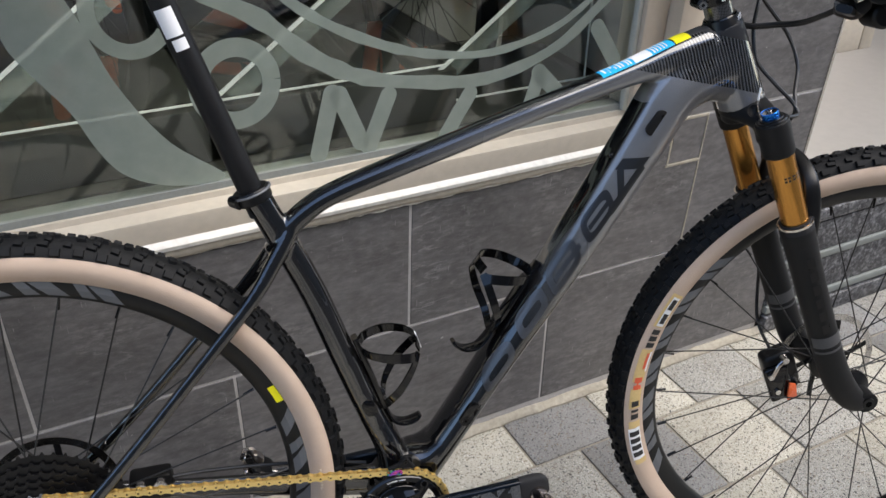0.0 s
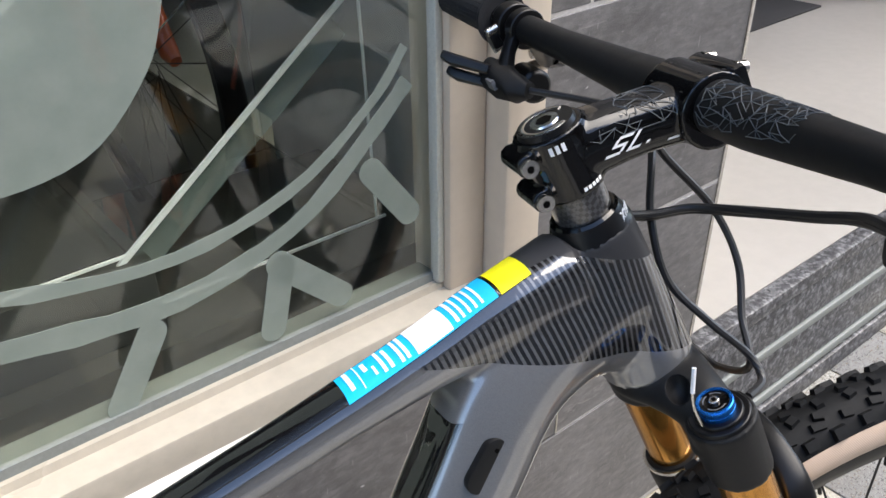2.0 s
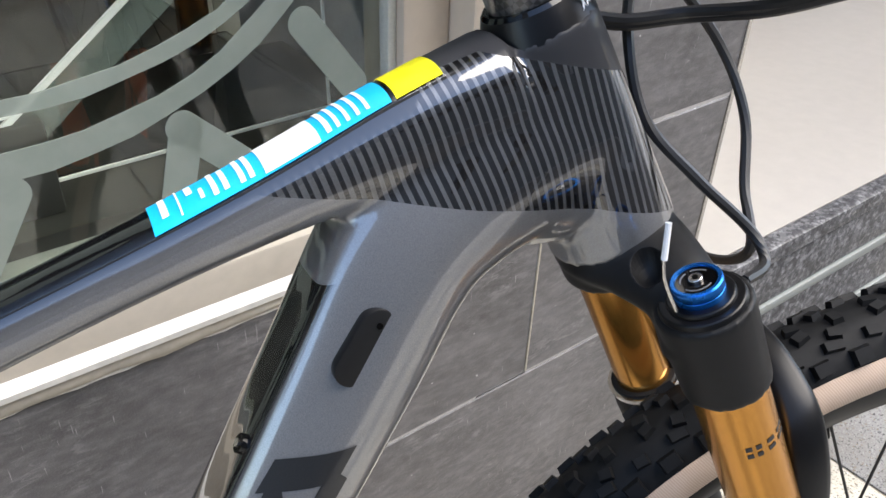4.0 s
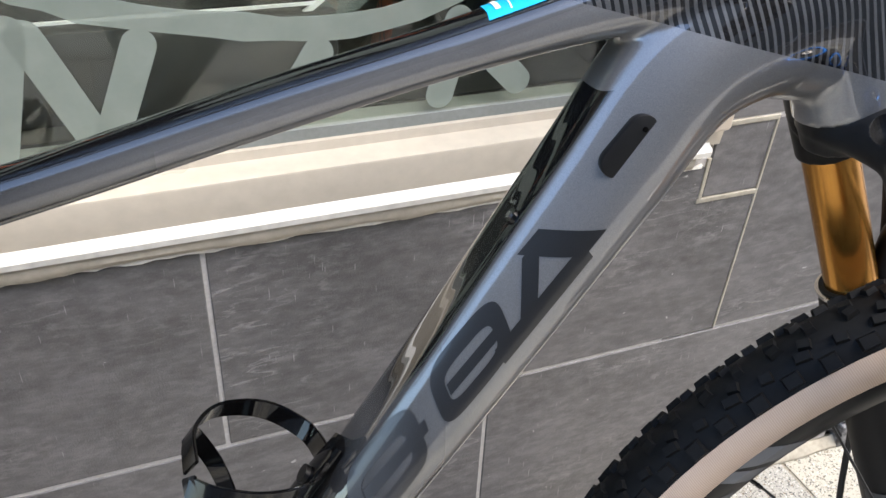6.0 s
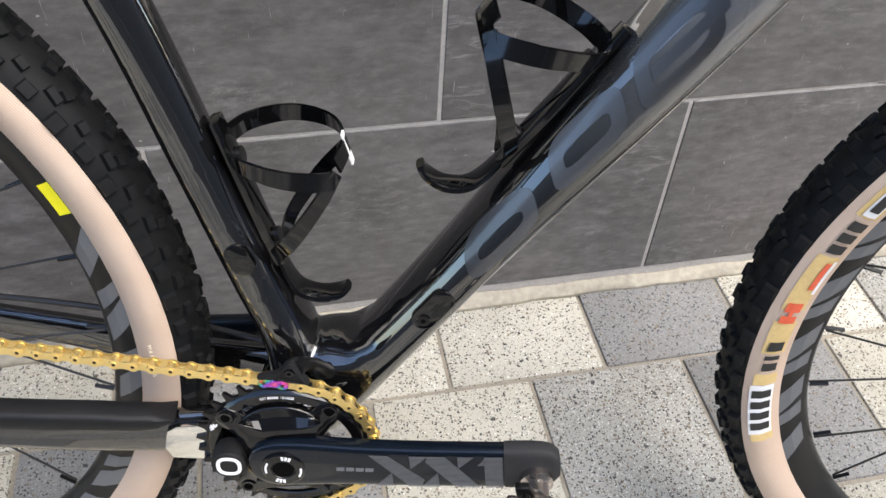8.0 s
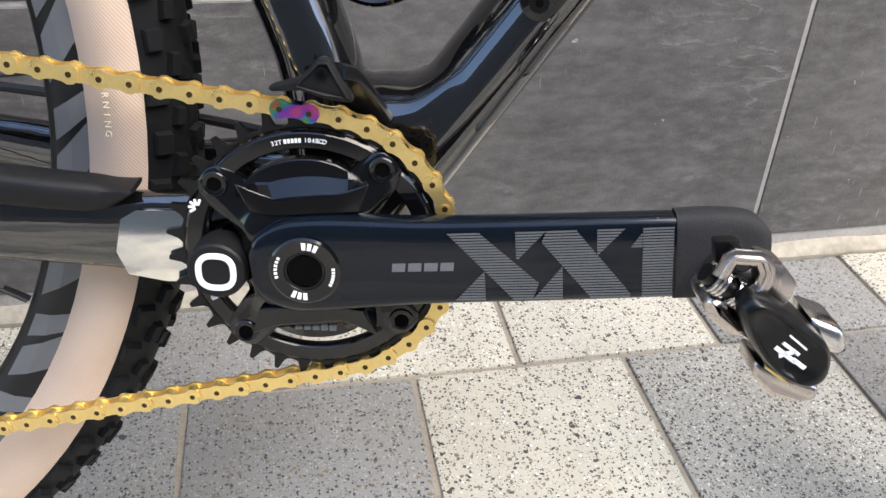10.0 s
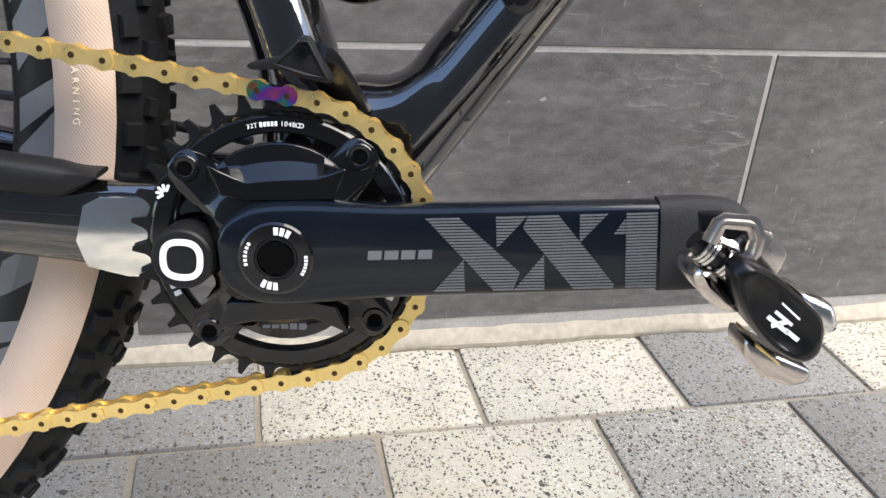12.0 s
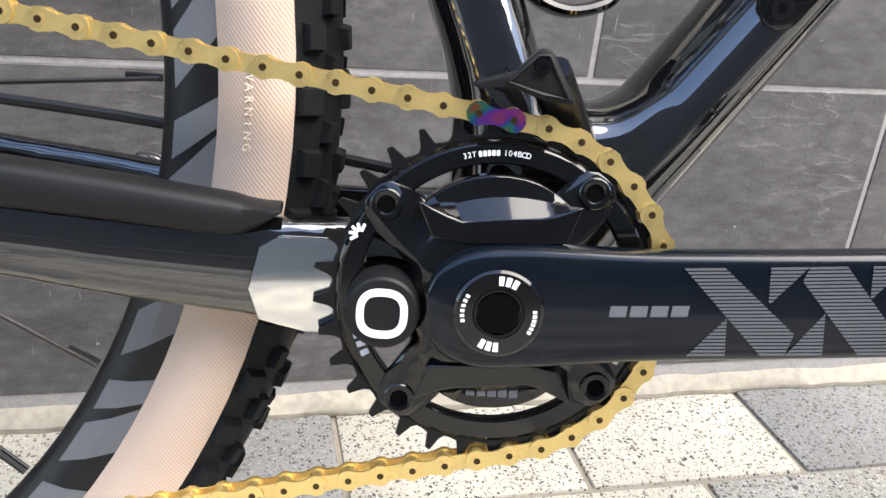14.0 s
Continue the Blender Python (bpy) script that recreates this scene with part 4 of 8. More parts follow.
def build_frame(bike):
    bm = bmesh.new()
    # rows of x, z, in-plane half, half width
    def tube(rows, n, power=2.2, y=None):
        pts = spline(rows, n)
        if y is None:
            sweep(bm, [(p[0], 0, p[1]) for p in pts], [(max(p[2], 0.002), max(p[3], 0.002)) for p in pts], 28, power=power)
        else:
            sweep(bm, [(p[0], p[4], p[1]) for p in pts], [(max(p[2], 0.002), max(p[3], 0.002)) for p in pts], 20, power=power)

    tube([(-0.125, 0.668, 0.012, 0.016), (-0.108, 0.692, 0.0125, 0.017), (-0.085, 0.713, 0.0125, 0.0175), (-0.05, 0.7325, 0.012, 0.0175), (0.022, 0.7555, 0.0125, 0.018),
          (0.10, 0.7785, 0.0125, 0.018), (0.18, 0.803, 0.0125, 0.0185), (0.26, 0.826, 0.0125, 0.019), (0.33, 0.8455, 0.0155, 0.021), (0.38, 0.858, 0.022, 0.023), (0.43, 0.868, 0.028, 0.026)], 60, 2.5)
    # down tube: a flat top, slanted flanks and a rounded belly
    def down(s_, w):
        return 0.05 + 0.598 * s_ - 0.801 * w, 0.345 + 0.801 * s_ + 0.598 * w

    half = [(0.0, 1.0), (0.24, 1.0), (0.46, 0.97), (0.62, 0.84), (0.76, 0.60), (0.89, 0.33), (0.97, 0.12), (1.0, -0.05), (0.985, -0.25), (0.92, -0.48), (0.78, -0.74), (0.55, -0.92), (0.28, -0.99), (0.0, -1.0)]
    half = [(float(p[0]), float(p[1])) for p in spline(half, 34)]
    oval = [(math.cos(math.atan2(w, y)), math.sin(math.atan2(w, y))) for y, w in half]

    def section(z):
        """Angular along the tube, oval towards the bottom bracket."""
        k = float(np.interp(z, (0.44, 0.56), (1.0, 0.0)))
        h = [(a[0] + (b[0] - a[0]) * k, a[1] + (b[1] - a[1]) * k) for a, b in zip(half, oval)]
        return h + [(-y, w) for y, w in h[-2:0:-1]]

    def belly(rows, n):
        """A tube of that section: rows of x, z, half height, half width."""
        pts = spline(rows, n)
        rings = []
        for i, p in enumerate(pts):
            t = np.array(pts[min(i + 1, n - 1)][:2]) - np.array(pts[max(i - 1, 0)][:2])
            t /= np.hypot(*t)
            rings.append([bm.verts.new((p[0] - t[1] * p[2] * w, -p[3] * y, p[1] + t[0] * p[2] * w)) for y, w in section(p[1])])
        for a, b in zip(rings, rings[1:]):
            ring_between(bm, a, b)
        bm.faces.new(rings[0][::-1]), bm.faces.new(rings[-1])

    belly([(*down(-0.055, -0.003), 0.0225, 0.0325), (*down(0.0, -0.0025), 0.0215, 0.0330), (*down(0.08, -0.001), 0.0205, 0.0335), (*down(0.15, 0.0012), 0.0205, 0.0342), (*down(0.22, 0.003), 0.0217, 0.0352), (*down(0.30, 0.0042), 0.0240, 0.0358),
           (*down(0.38, 0.0062), 0.0262, 0.0360), (*down(0.46, 0.0095), 0.0288, 0.0358), (*down(0.52, 0.0122), 0.0310, 0.0350), (*down(0.57, 0.0150), 0.0330, 0.0335), (0.404, 0.831, 0.0365, 0.0315), (0.438, 0.8455, 0.0400, 0.0300), (0.468, 0.852, 0.0420, 0.0280)], 90)
    tube([(0.366, 0.826, 0.020, 0.020), (0.395, 0.838, 0.036, 0.023), (0.43, 0.845, 0.046, 0.026), (0.455, 0.848, 0.050, 0.028)], 14, 2.6)
    top, low = HEAD + HEAD_UP * -0.004, HEAD + HEAD_UP * -0.112
    sweep(bm, [tuple(low + (top - low) * k / 8) for k in range(9)], [(0.031 - 0.006 * k / 8, 0.030 - 0.004 * k / 8) for k in range(9)], 28)
    # seat tube, set forward of the bottom bracket
    tube([(-0.1400, 0.7485, 0.0165, 0.0165), (-0.1160, 0.6940, 0.0168, 0.017), (-0.0810, 0.6080, 0.0168, 0.0172), (-0.0510, 0.5150, 0.0172, 0.019), (-0.0225, 0.4300, 0.0180, 0.024), (-0.0005, 0.3700, 0.0195, 0.031), (0.006, 0.300, 0.024, 0.036)], 40, 2.3)
    # fill of the angle above the bottom bracket
    tube([(0.000, 0.350, 0.012, 0.029), (0.018, 0.349, 0.020, 0.032), (0.033, 0.351, 0.0215, 0.033), (0.050, 0.359, 0.016, 0.032), (0.066, 0.376, 0.010, 0.030)], 12, 2.3)
    cyl_into(bm, (0, -0.046, 0.300), (0, 0.046, 0.300), 0.0285, 40)
    for s in (-1, 1):
        tube([(0.0, 0.298, 0.026, 0.014, s * 0.030), (-0.04, 0.3005, 0.0225, 0.010, s * 0.033), (-0.085, 0.3020, 0.0198, 0.0085, s * 0.0395), (-0.14, 0.3065, 0.0172, 0.0085, s * 0.048), (-0.18, 0.3115, 0.0155, 0.0085, s * 0.0535),
              (-0.26, 0.320, 0.0135, 0.008, s * 0.060), (-0.36, 0.337, 0.011, 0.0075, s * 0.065), (-0.43, 0.356, 0.011, 0.007, s * 0.068)], 44, 3.0, True)
        tube([(-0.100, 0.700, 0.009, 0.008, s * 0.009), (-0.125, 0.664, 0.0095, 0.008, s * 0.022), (-0.155, 0.625, 0.0085, 0.0075, s * 0.033), (-0.21, 0.566, 0.0078, 0.007, s * 0.040),
              (-0.31, 0.461, 0.0075, 0.0066, s * 0.050), (-0.39, 0.385, 0.0085, 0.0066, s * 0.062), (-0.43, 0.358, 0.012, 0.0066, s * 0.068)], 44, 2.2, True)
        cyl_into(bm, (-0.426, s * 0.060, 0.3635), (-0.426, s * 0.075, 0.3635), 0.015, 24)
    fr = part("frame", bm, PAINT, bike, "carbon frame fading from gloss black to graphite")
    r = fr.modifiers.new("blend", "REMESH")
    r.mode, r.voxel_size, r.use_smooth_shade = "VOXEL", 0.0021, True
    s = fr.modifiers.new("soften", "SMOOTH")
    s.factor, s.iterations = 0.5, 7
    return fr


def skin_of(ob):
    """The finished surface of a part, to lay films and plugs on it."""
    bpy.context.view_layer.update()
    return BVHTree.FromObject(ob, bpy.context.evaluated_depsgraph_get())


GUARD = [(-0.0905, 0.2965), (-0.0870, 0.3125), (-0.0800, 0.3165), (-0.0480, 0.3165), (-0.0480, 0.2800), (-0.0700, 0.2795), (-0.0865, 0.2845)]


def build_frame_details(fr):
    skin = skin_of(fr)

    def flank(x, z, lift=0.0):
        hit = skin.ray_cast(Vector((x, -0.2, z)), Vector((0, 1, 0)))[0]
        return (hit.y if hit else -0.03) - lift

    def crest(x, y, lift=0.0):
        hit = skin.ray_cast(Vector((x, y, 1.2)), Vector((0, 0, -1)))[0]
        return (hit.z if hit else 0.85) + lift

    def dt(s_, w):
        """A place on the down tube: s_ metres up along it, w above its middle line."""
        return 0.05 + 0.598 * s_ - 0.801 * w, 0.345 + 0.801 * s_ + 0.598 * w

    # plain slanted shapes along the down tube, darker than the grey paint and paler than the black
    def block(s0, s1, w0, w1, lean=0.65, rows=10, cols=8):
        bm = bmesh.new()
        grid = []
        for i in range(rows + 1):
            w = w0 + (w1 - w0) * i / rows
            row = []
            for k in range(cols + 1):
                x, z = dt(s0 + (s1 - s0) * k / cols + lean * (w - w0), w)
                row.append(bm.verts.new((x, flank(x, z, 0.0005), z)))
            grid.append(row)
        for p, q in zip(grid, grid[1:]):
            for k in range(cols):
                bm.faces.new((p[k], p[k + 1], q[k + 1], q[k]))
        part("flank_decal", bm, LOGO_DARK, fr, "dark graphite block on the down tube")

    # hollow rounded parallelogram
    def hollow(s0, s1, w0, w1, rim, lean=0.65, n=56, m=5, soft=0.5):
        bm = bmesh.new()
        ms, mw, hs, hw = (s0 + s1) / 2, (w0 + w1) / 2, (s1 - s0) / 2, (w1 - w0) / 2
        rings = []
        for k in range(m + 1):
            cut = rim * k / m
            ring = []
            for i in range(n):
                a = 2 * math.pi * i / n
                u = math.copysign(abs(math.cos(a)) ** soft, math.cos(a)) * (hs - cut * 1.5)
                w = math.copysign(abs(math.sin(a)) ** soft, math.sin(a)) * (hw - cut) + mw
                x, z = dt(ms + u + lean * (w - mw), w)
                ring.append(bm.verts.new((x, flank(x, z, 0.0005), z)))
            rings.append(ring)
        for p, q in zip(rings, rings[1:]):
            ring_between(bm, p, q)
        part("flank_decal", bm, LOGO_DARK, fr, "graphite block on the down tube")

    hollow(0.1335, 0.2000, -0.0040, 0.0195, 0.0080, soft=0.62)
    hollow(0.2190, 0.2800, 0.0010, 0.0240, 0.0075)
    hollow(0.2910, 0.3530, 0.0005, 0.0275, 0.0068)
    block(0.3010, 0.3560, 0.0115, 0.0165, rows=3)
    hollow(0.3700, 0.4290, 0.0040, 0.0290, 0.0064)
    block(0.3790, 0.4220, 0.0140, 0.0185, rows=3)
    block(0.4790, 0.4960, 0.0070, 0.0310, lean=-0.85)
    block(0.4100, 0.4810, 0.0030, 0.0120, lean=0.3, rows=5)
    block(0.4340, 0.4480, 0.0120, 0.0285, lean=1.5)

    # plugs: rounded pads laid on the surface
    def pad(name, cx, cz, hx, hz, r, turn, high, mat, label=""):
        outline = round_outline(cx, cz, hx, hz, r, turn)
        y0 = flank(cx, cz)
        return part(name, plate(outline, y0 - high, y0 + 0.004, 0.0007), mat, fr, label)

    pad("cable_plug", 0.3504, 0.7863, 0.0175, 0.0078, 0.0077, 52, 0.0012, MATT, "black rubber plug")
    y0 = flank(0.3569, 0.7948)
    bm = bmesh.new()
    cyl_into(bm, (0.3569, y0 - 0.0016, 0.7948), (0.3569, y0, 0.7948), 0.0013, 12)
    part("plug_screw", bm, PAINTED_HOLE, fr)
    pad("cover_plug", 0.1030, 0.4205, 0.0185, 0.0085, 0.0082, 54, 0.0010, GLOSS, "gloss black cover plug")
    y0 = flank(0.0967, 0.4120)
    bm = bmesh.new()
    cyl_into(bm, (0.0967, y0 - 0.0022, 0.4120), (0.0967, y0, 0.4120), 0.0044, 20)
    part("cover_screw", bm, SATIN, fr)
    bm = bmesh.new()
    cyl_into(bm, (0.0967, y0 - 0.0025, 0.4120), (0.0967, y0 - 0.0021, 0.4120), 0.0019, 6)
    part("dark_hex_disc", bm, PAINTED_HOLE, fr)
    pad("cover_plug", -0.0265, 0.4485, 0.0125, 0.0085, 0.008, -68, 0.0010, GLOSS, "gloss black cover plug")
    # bolt on the upper edge of the down tube
    bm = bmesh.new()
    cyl_into(bm, (0.308, -0.010, 0.7395), (0.2985, -0.010, 0.7465), 0.0050, 18, 0.0042)
    part("boss_bolt", bm, GLOSS, fr, "round black cable boss")
    bm = bmesh.new()
    cyl_into(bm, (0.2995, -0.010, 0.7458), (0.2977, -0.010, 0.7471), 0.0019, 8)
    part("boss_socket", bm, STEEL, fr)

    # stickers on the top tube
    def film(name, x0, x1, y0, y1, mat, label, lift, nx=14, ny=8, parent=fr):
        bm = bmesh.new()
        grid = []
        for i in range(nx + 1):
            x = x0 + (x1 - x0) * i / nx
            grid.append([bm.verts.new((x, y0 + (y1 - y0) * k / ny, crest(x, y0 + (y1 - y0) * k / ny, lift))) for k in range(ny + 1)])
        for p, q in zip(grid, grid[1:]):
            for k in range(ny):
                bm.faces.new((p[k], q[k], q[k + 1], p[k + 1]))
        return part(name, bm, mat, parent, label)

    sk = film("blue_sticker", 0.284, 0.3765, -0.0150, 0.0098, STICKER_BLUE, "blue printed sticker on the top tube", 0.0007, 40, 12)
    film("yellow_sticker", 0.3785, 0.398, -0.0150, 0.0098, STICKER_YELLOW, "yellow sticker on the top tube", 0.0007, 10, 12)
    film("white_panel", 0.326, 0.348, -0.0145, 0.0105, WHITE, "plain white panel", 0.0011, 10, 12, sk)
    for x0, x1, y0, y1 in ((0.288, 0.2905, -0.010, 0.008), (0.2945, 0.2952, -0.013, 0.010), (0.298, 0.3005, -0.003, 0.006), (0.3025, 0.304, -0.010, -0.002), (0.307, 0.309, -0.012, 0.009), (0.311, 0.313, -0.012, 0.006),
                           (0.317, 0.319, -0.013, 0.009), (0.3205, 0.3225, -0.013, 0.009), (0.351, 0.353, -0.013, 0.010), (0.355, 0.3565, -0.013, 0.010), (0.359, 0.3605, -0.013, 0.010), (0.363, 0.3645, -0.013, 0.008), (0.367, 0.3685, -0.013, 0.008)):
        film("printed_bar", x0, x1, y0, y1, WHITE, "", 0.0011, 2, 8, sk)
    # chain stay: rubber guard and metal plate
    bm = bmesh.new()
    pts = spline([(-0.0805, 0.3262, 0.0012, -0.0440), (-0.090, 0.3238, 0.0048, -0.0452), (-0.0985, 0.3232, 0.0072, -0.0465), (-0.115, 0.3248, 0.0077, -0.0490), (-0.14, 0.3275, 0.0081, -0.0515), (-0.18, 0.3312, 0.0086, -0.0560), (-0.25, 0.3375, 0.0086, -0.0610), (-0.33, 0.348, 0.0070, -0.0660)], 44)
    sweep(bm, [(p[0], p[3], p[1]) for p in pts], [(p[2], 0.0105) for p in pts], 16, power=3.2)
    part("stay_guard", bm, MATT, fr, "matt rubber chain stay guard")
    bm = plate(GUARD, -0.0475, -0.0445, 0.0006)
    for v in bm.verts:
        v.co.y += float(np.interp(v.co.x, [-0.0905, -0.0680], [-0.0055, 0.0]))
    part("guard_plate", bm, CHROME_PLATE, fr, "bright metal chainring guard plate")


def build_seat(bike):
    d = Vector((-0.299, 0, 0.954))
    base = Vector((-0.1385, 0, 0.738))
    bm = bmesh.new()
    sweep(bm, [tuple(base + d * s) for s in (-0.02, 0.05, 0.12, 0.2, 0.27, 0.318)], [(0.0142, 0.0142)] * 6, 28)
    post = part("seatpost", bm, MATT, bike, "matt black carbon seatpost")
    bm = bmesh.new()
    cyl_into(bm, base - d * 0.004, base + d * 0.012, 0.0215, 32)
    cl = part("seat_collar", bm, SATIN, bike, "black seat clamp", bevel=0.002)
    bm = bmesh.new()
    sweep(bm, [tuple(base + d * 0.008 + Vector((0.0215 * math.cos(a), 0.0215 * math.sin(a), -0.0215 * math.cos(a) * -0.31))) for a in np.linspace(0, 2 * math.pi, 33)[:-1]], (0.0016, 0.0016), 6, side=(0, 0, 1), closed=True)
    part("silver_line", bm, RIM_GREY, cl, "grey line round the clamp")
    bm = bmesh.new()
    c = base + d * 0.004 + Vector((-0.024, 0, -0.006))
    sweep(bm, [tuple(c + Vector((0.008, -0.013, 0))), tuple(c), tuple(c + Vector((0.008, 0.013, 0)))], [(0.007, 0.005)] * 3, 10)
    part("clamp_lug", bm, SATIN, cl)
    # printed label on the post
    for s0, s1, a0, a1 in ((0.195, 0.225, -140, -60), (0.180, 0.192, -120, -60)):
        bm = bmesh.new()
        u = Vector((0.954, 0, 0.299))
        rows = []
        for s in (s0, s1):
            rows.append([bm.verts.new(base + d * s + u * (0.0146 * math.cos(radians(a))) + Vector((0, 0.0146 * math.sin(radians(a)), 0))) for a in np.linspace(a0, a1, 8)])
        for k in range(7):
            bm.faces.new((rows[0][k], rows[0][k + 1], rows[1][k + 1], rows[1][k]))
        part("printed_label", bm, WHITE, post, "white printed label")
    # saddle: padded shell on two rails
    bm = bmesh.new()
    rings = []
    for i in range(25):
        t = i / 24
        x = -0.375 + 0.275 * t
        wide = 0.066 * (1 - t) ** 1.3 + 0.019 if t < 0.97 else 0.012
        z = 1.092 + 0.010 * (1 - t) ** 2 - 0.006 * math.sin(t * 3.1)
        ring = []
        for k in range(20):
            a = 2 * math.pi * k / 20
            up = 0.011 if math.sin(a) > 0 else 0.020
            ring.append(bm.verts.new((x, wide * math.copysign(abs(math.cos(a)) ** 0.7, math.cos(a)), z + up * math.sin(a) - 0.012 * abs(math.cos(a)) ** 3)))
        rings.append(ring)
    for a, b in zip(rings, rings[1:]):
        ring_between(bm, a, b)
    bm.faces.new(rings[0][::-1]), bm.faces.new(rings[-1])
    bmesh.ops.recalc_face_normals(bm, faces=bm.faces[:])
    saddle = part("saddle", bm, GRIP, bike, "black padded saddle")
    for s in (-1, 1):
        part("saddle_rail", cable([(-0.34, s * 0.03, 1.085), (-0.30, s * 0.022, 1.055), (-0.25, s * 0.022, 1.050), (-0.18, s * 0.022, 1.050), (-0.13, s * 0.012, 1.078)], 0.0035, 20), SATIN, saddle)
    top = base + d * 0.318
    part("post_head", box(top.x - 0.024, top.x + 0.024, -0.028, 0.028, top.z - 0.012, top.z + 0.012, bevel=0.005), SATIN, post)


def wheel_knobs(seed, r=TYRE_R, count=92):
    """All the tread blocks of a tyre in one mesh."""
    rng = random.Random(seed)
    verts, faces = [], []

    def knob(ang, tilt, length, width, height, twist):
        # on the tyre's round crown: tilt is the angle off the centre line
        rt = 0.0275
        cx, cy = (r - 0.0035 - rt) + rt * math.cos(tilt), rt * math.sin(tilt)
        co, si = math.cos(ang), math.sin(ang)
        rad = Vector((co, 0, si))
        out = rad * math.cos(tilt) + Vector((0, 1, 0)) * math.sin(tilt)
        along = Vector((-si, 0, co))
        across = out.cross(along)
        a2 = along * math.cos(twist) + across * math.sin(twist)
        c2 = across * math.cos(twist) - along * math.sin(twist)
        base = rad * cx + Vector((0, cy, 0))
        k = len(verts)
        for h, f in ((-0.001, 1.12), (height, 0.9)):
            for sx, sy in ((-1, -1), (1, -1), (1, 1), (-1, 1)):
                verts.append(tuple(base + out * h + a2 * (sx * length / 2 * f) + c2 * (sy * width / 2 * f)))
        for q in ((4, 5, 6, 7), (0, 1, 5, 4), (1, 2, 6, 5), (2, 3, 7, 6), (3, 0, 4, 7)):
            faces.append(tuple(k + i for i in q))

    for i in range(count):
        a = 2 * math.pi * i / count
        step = 2 * math.pi / count
        j = lambda v: v * rng.uniform(0.94, 1.06)
        if i % 2:
            knob(a, -0.13, j(0.0085), j(0.0062), 0.0031, 0.25)
            knob(a, 0.13, j(0.0085), j(0.0062), 0.0031, -0.25)
        else:
            knob(a, 0.0, j(0.0065), j(0.0075), 0.0031, 0.0)
            knob(a + step * 0.3, -0.33, j(0.0075), j(0.006), 0.0031, -0.35)
            knob(a + step * 0.3, 0.33, j(0.0075), j(0.006), 0.0031, 0.35)
        for s in (-1, 1):
            knob(a + step * 0.5, s * 0.56, j(0.0085 if i % 2 else 0.0105), j(0.0058), 0.0034, s * 0.15)
            knob(a, s * (0.87 if i % 2 else 0.92), j(0.0105), j(0.0080 if i % 2 else 0.0095), 0.0038, 0.0)
    me = bpy.data.meshes.new("tread")
    me.from_pydata(verts, [], faces)
    me.materials.append(RUBBER)
    return me


def side_pt(v, lift, s):
    """A place on a tyre's sidewall: the casing draws in towards the rim."""
    rt, rc = 0.0275, TYRE_R - 0.0035 - 0.0275
    pinch = 1.0 - 0.14 * max(0.0, min(1.0, (v - 1.5) / 0.8)) ** 1.5
    return rc + (rt + lift) * math.cos(v), s * (rt + lift) * math.sin(v) * pinch


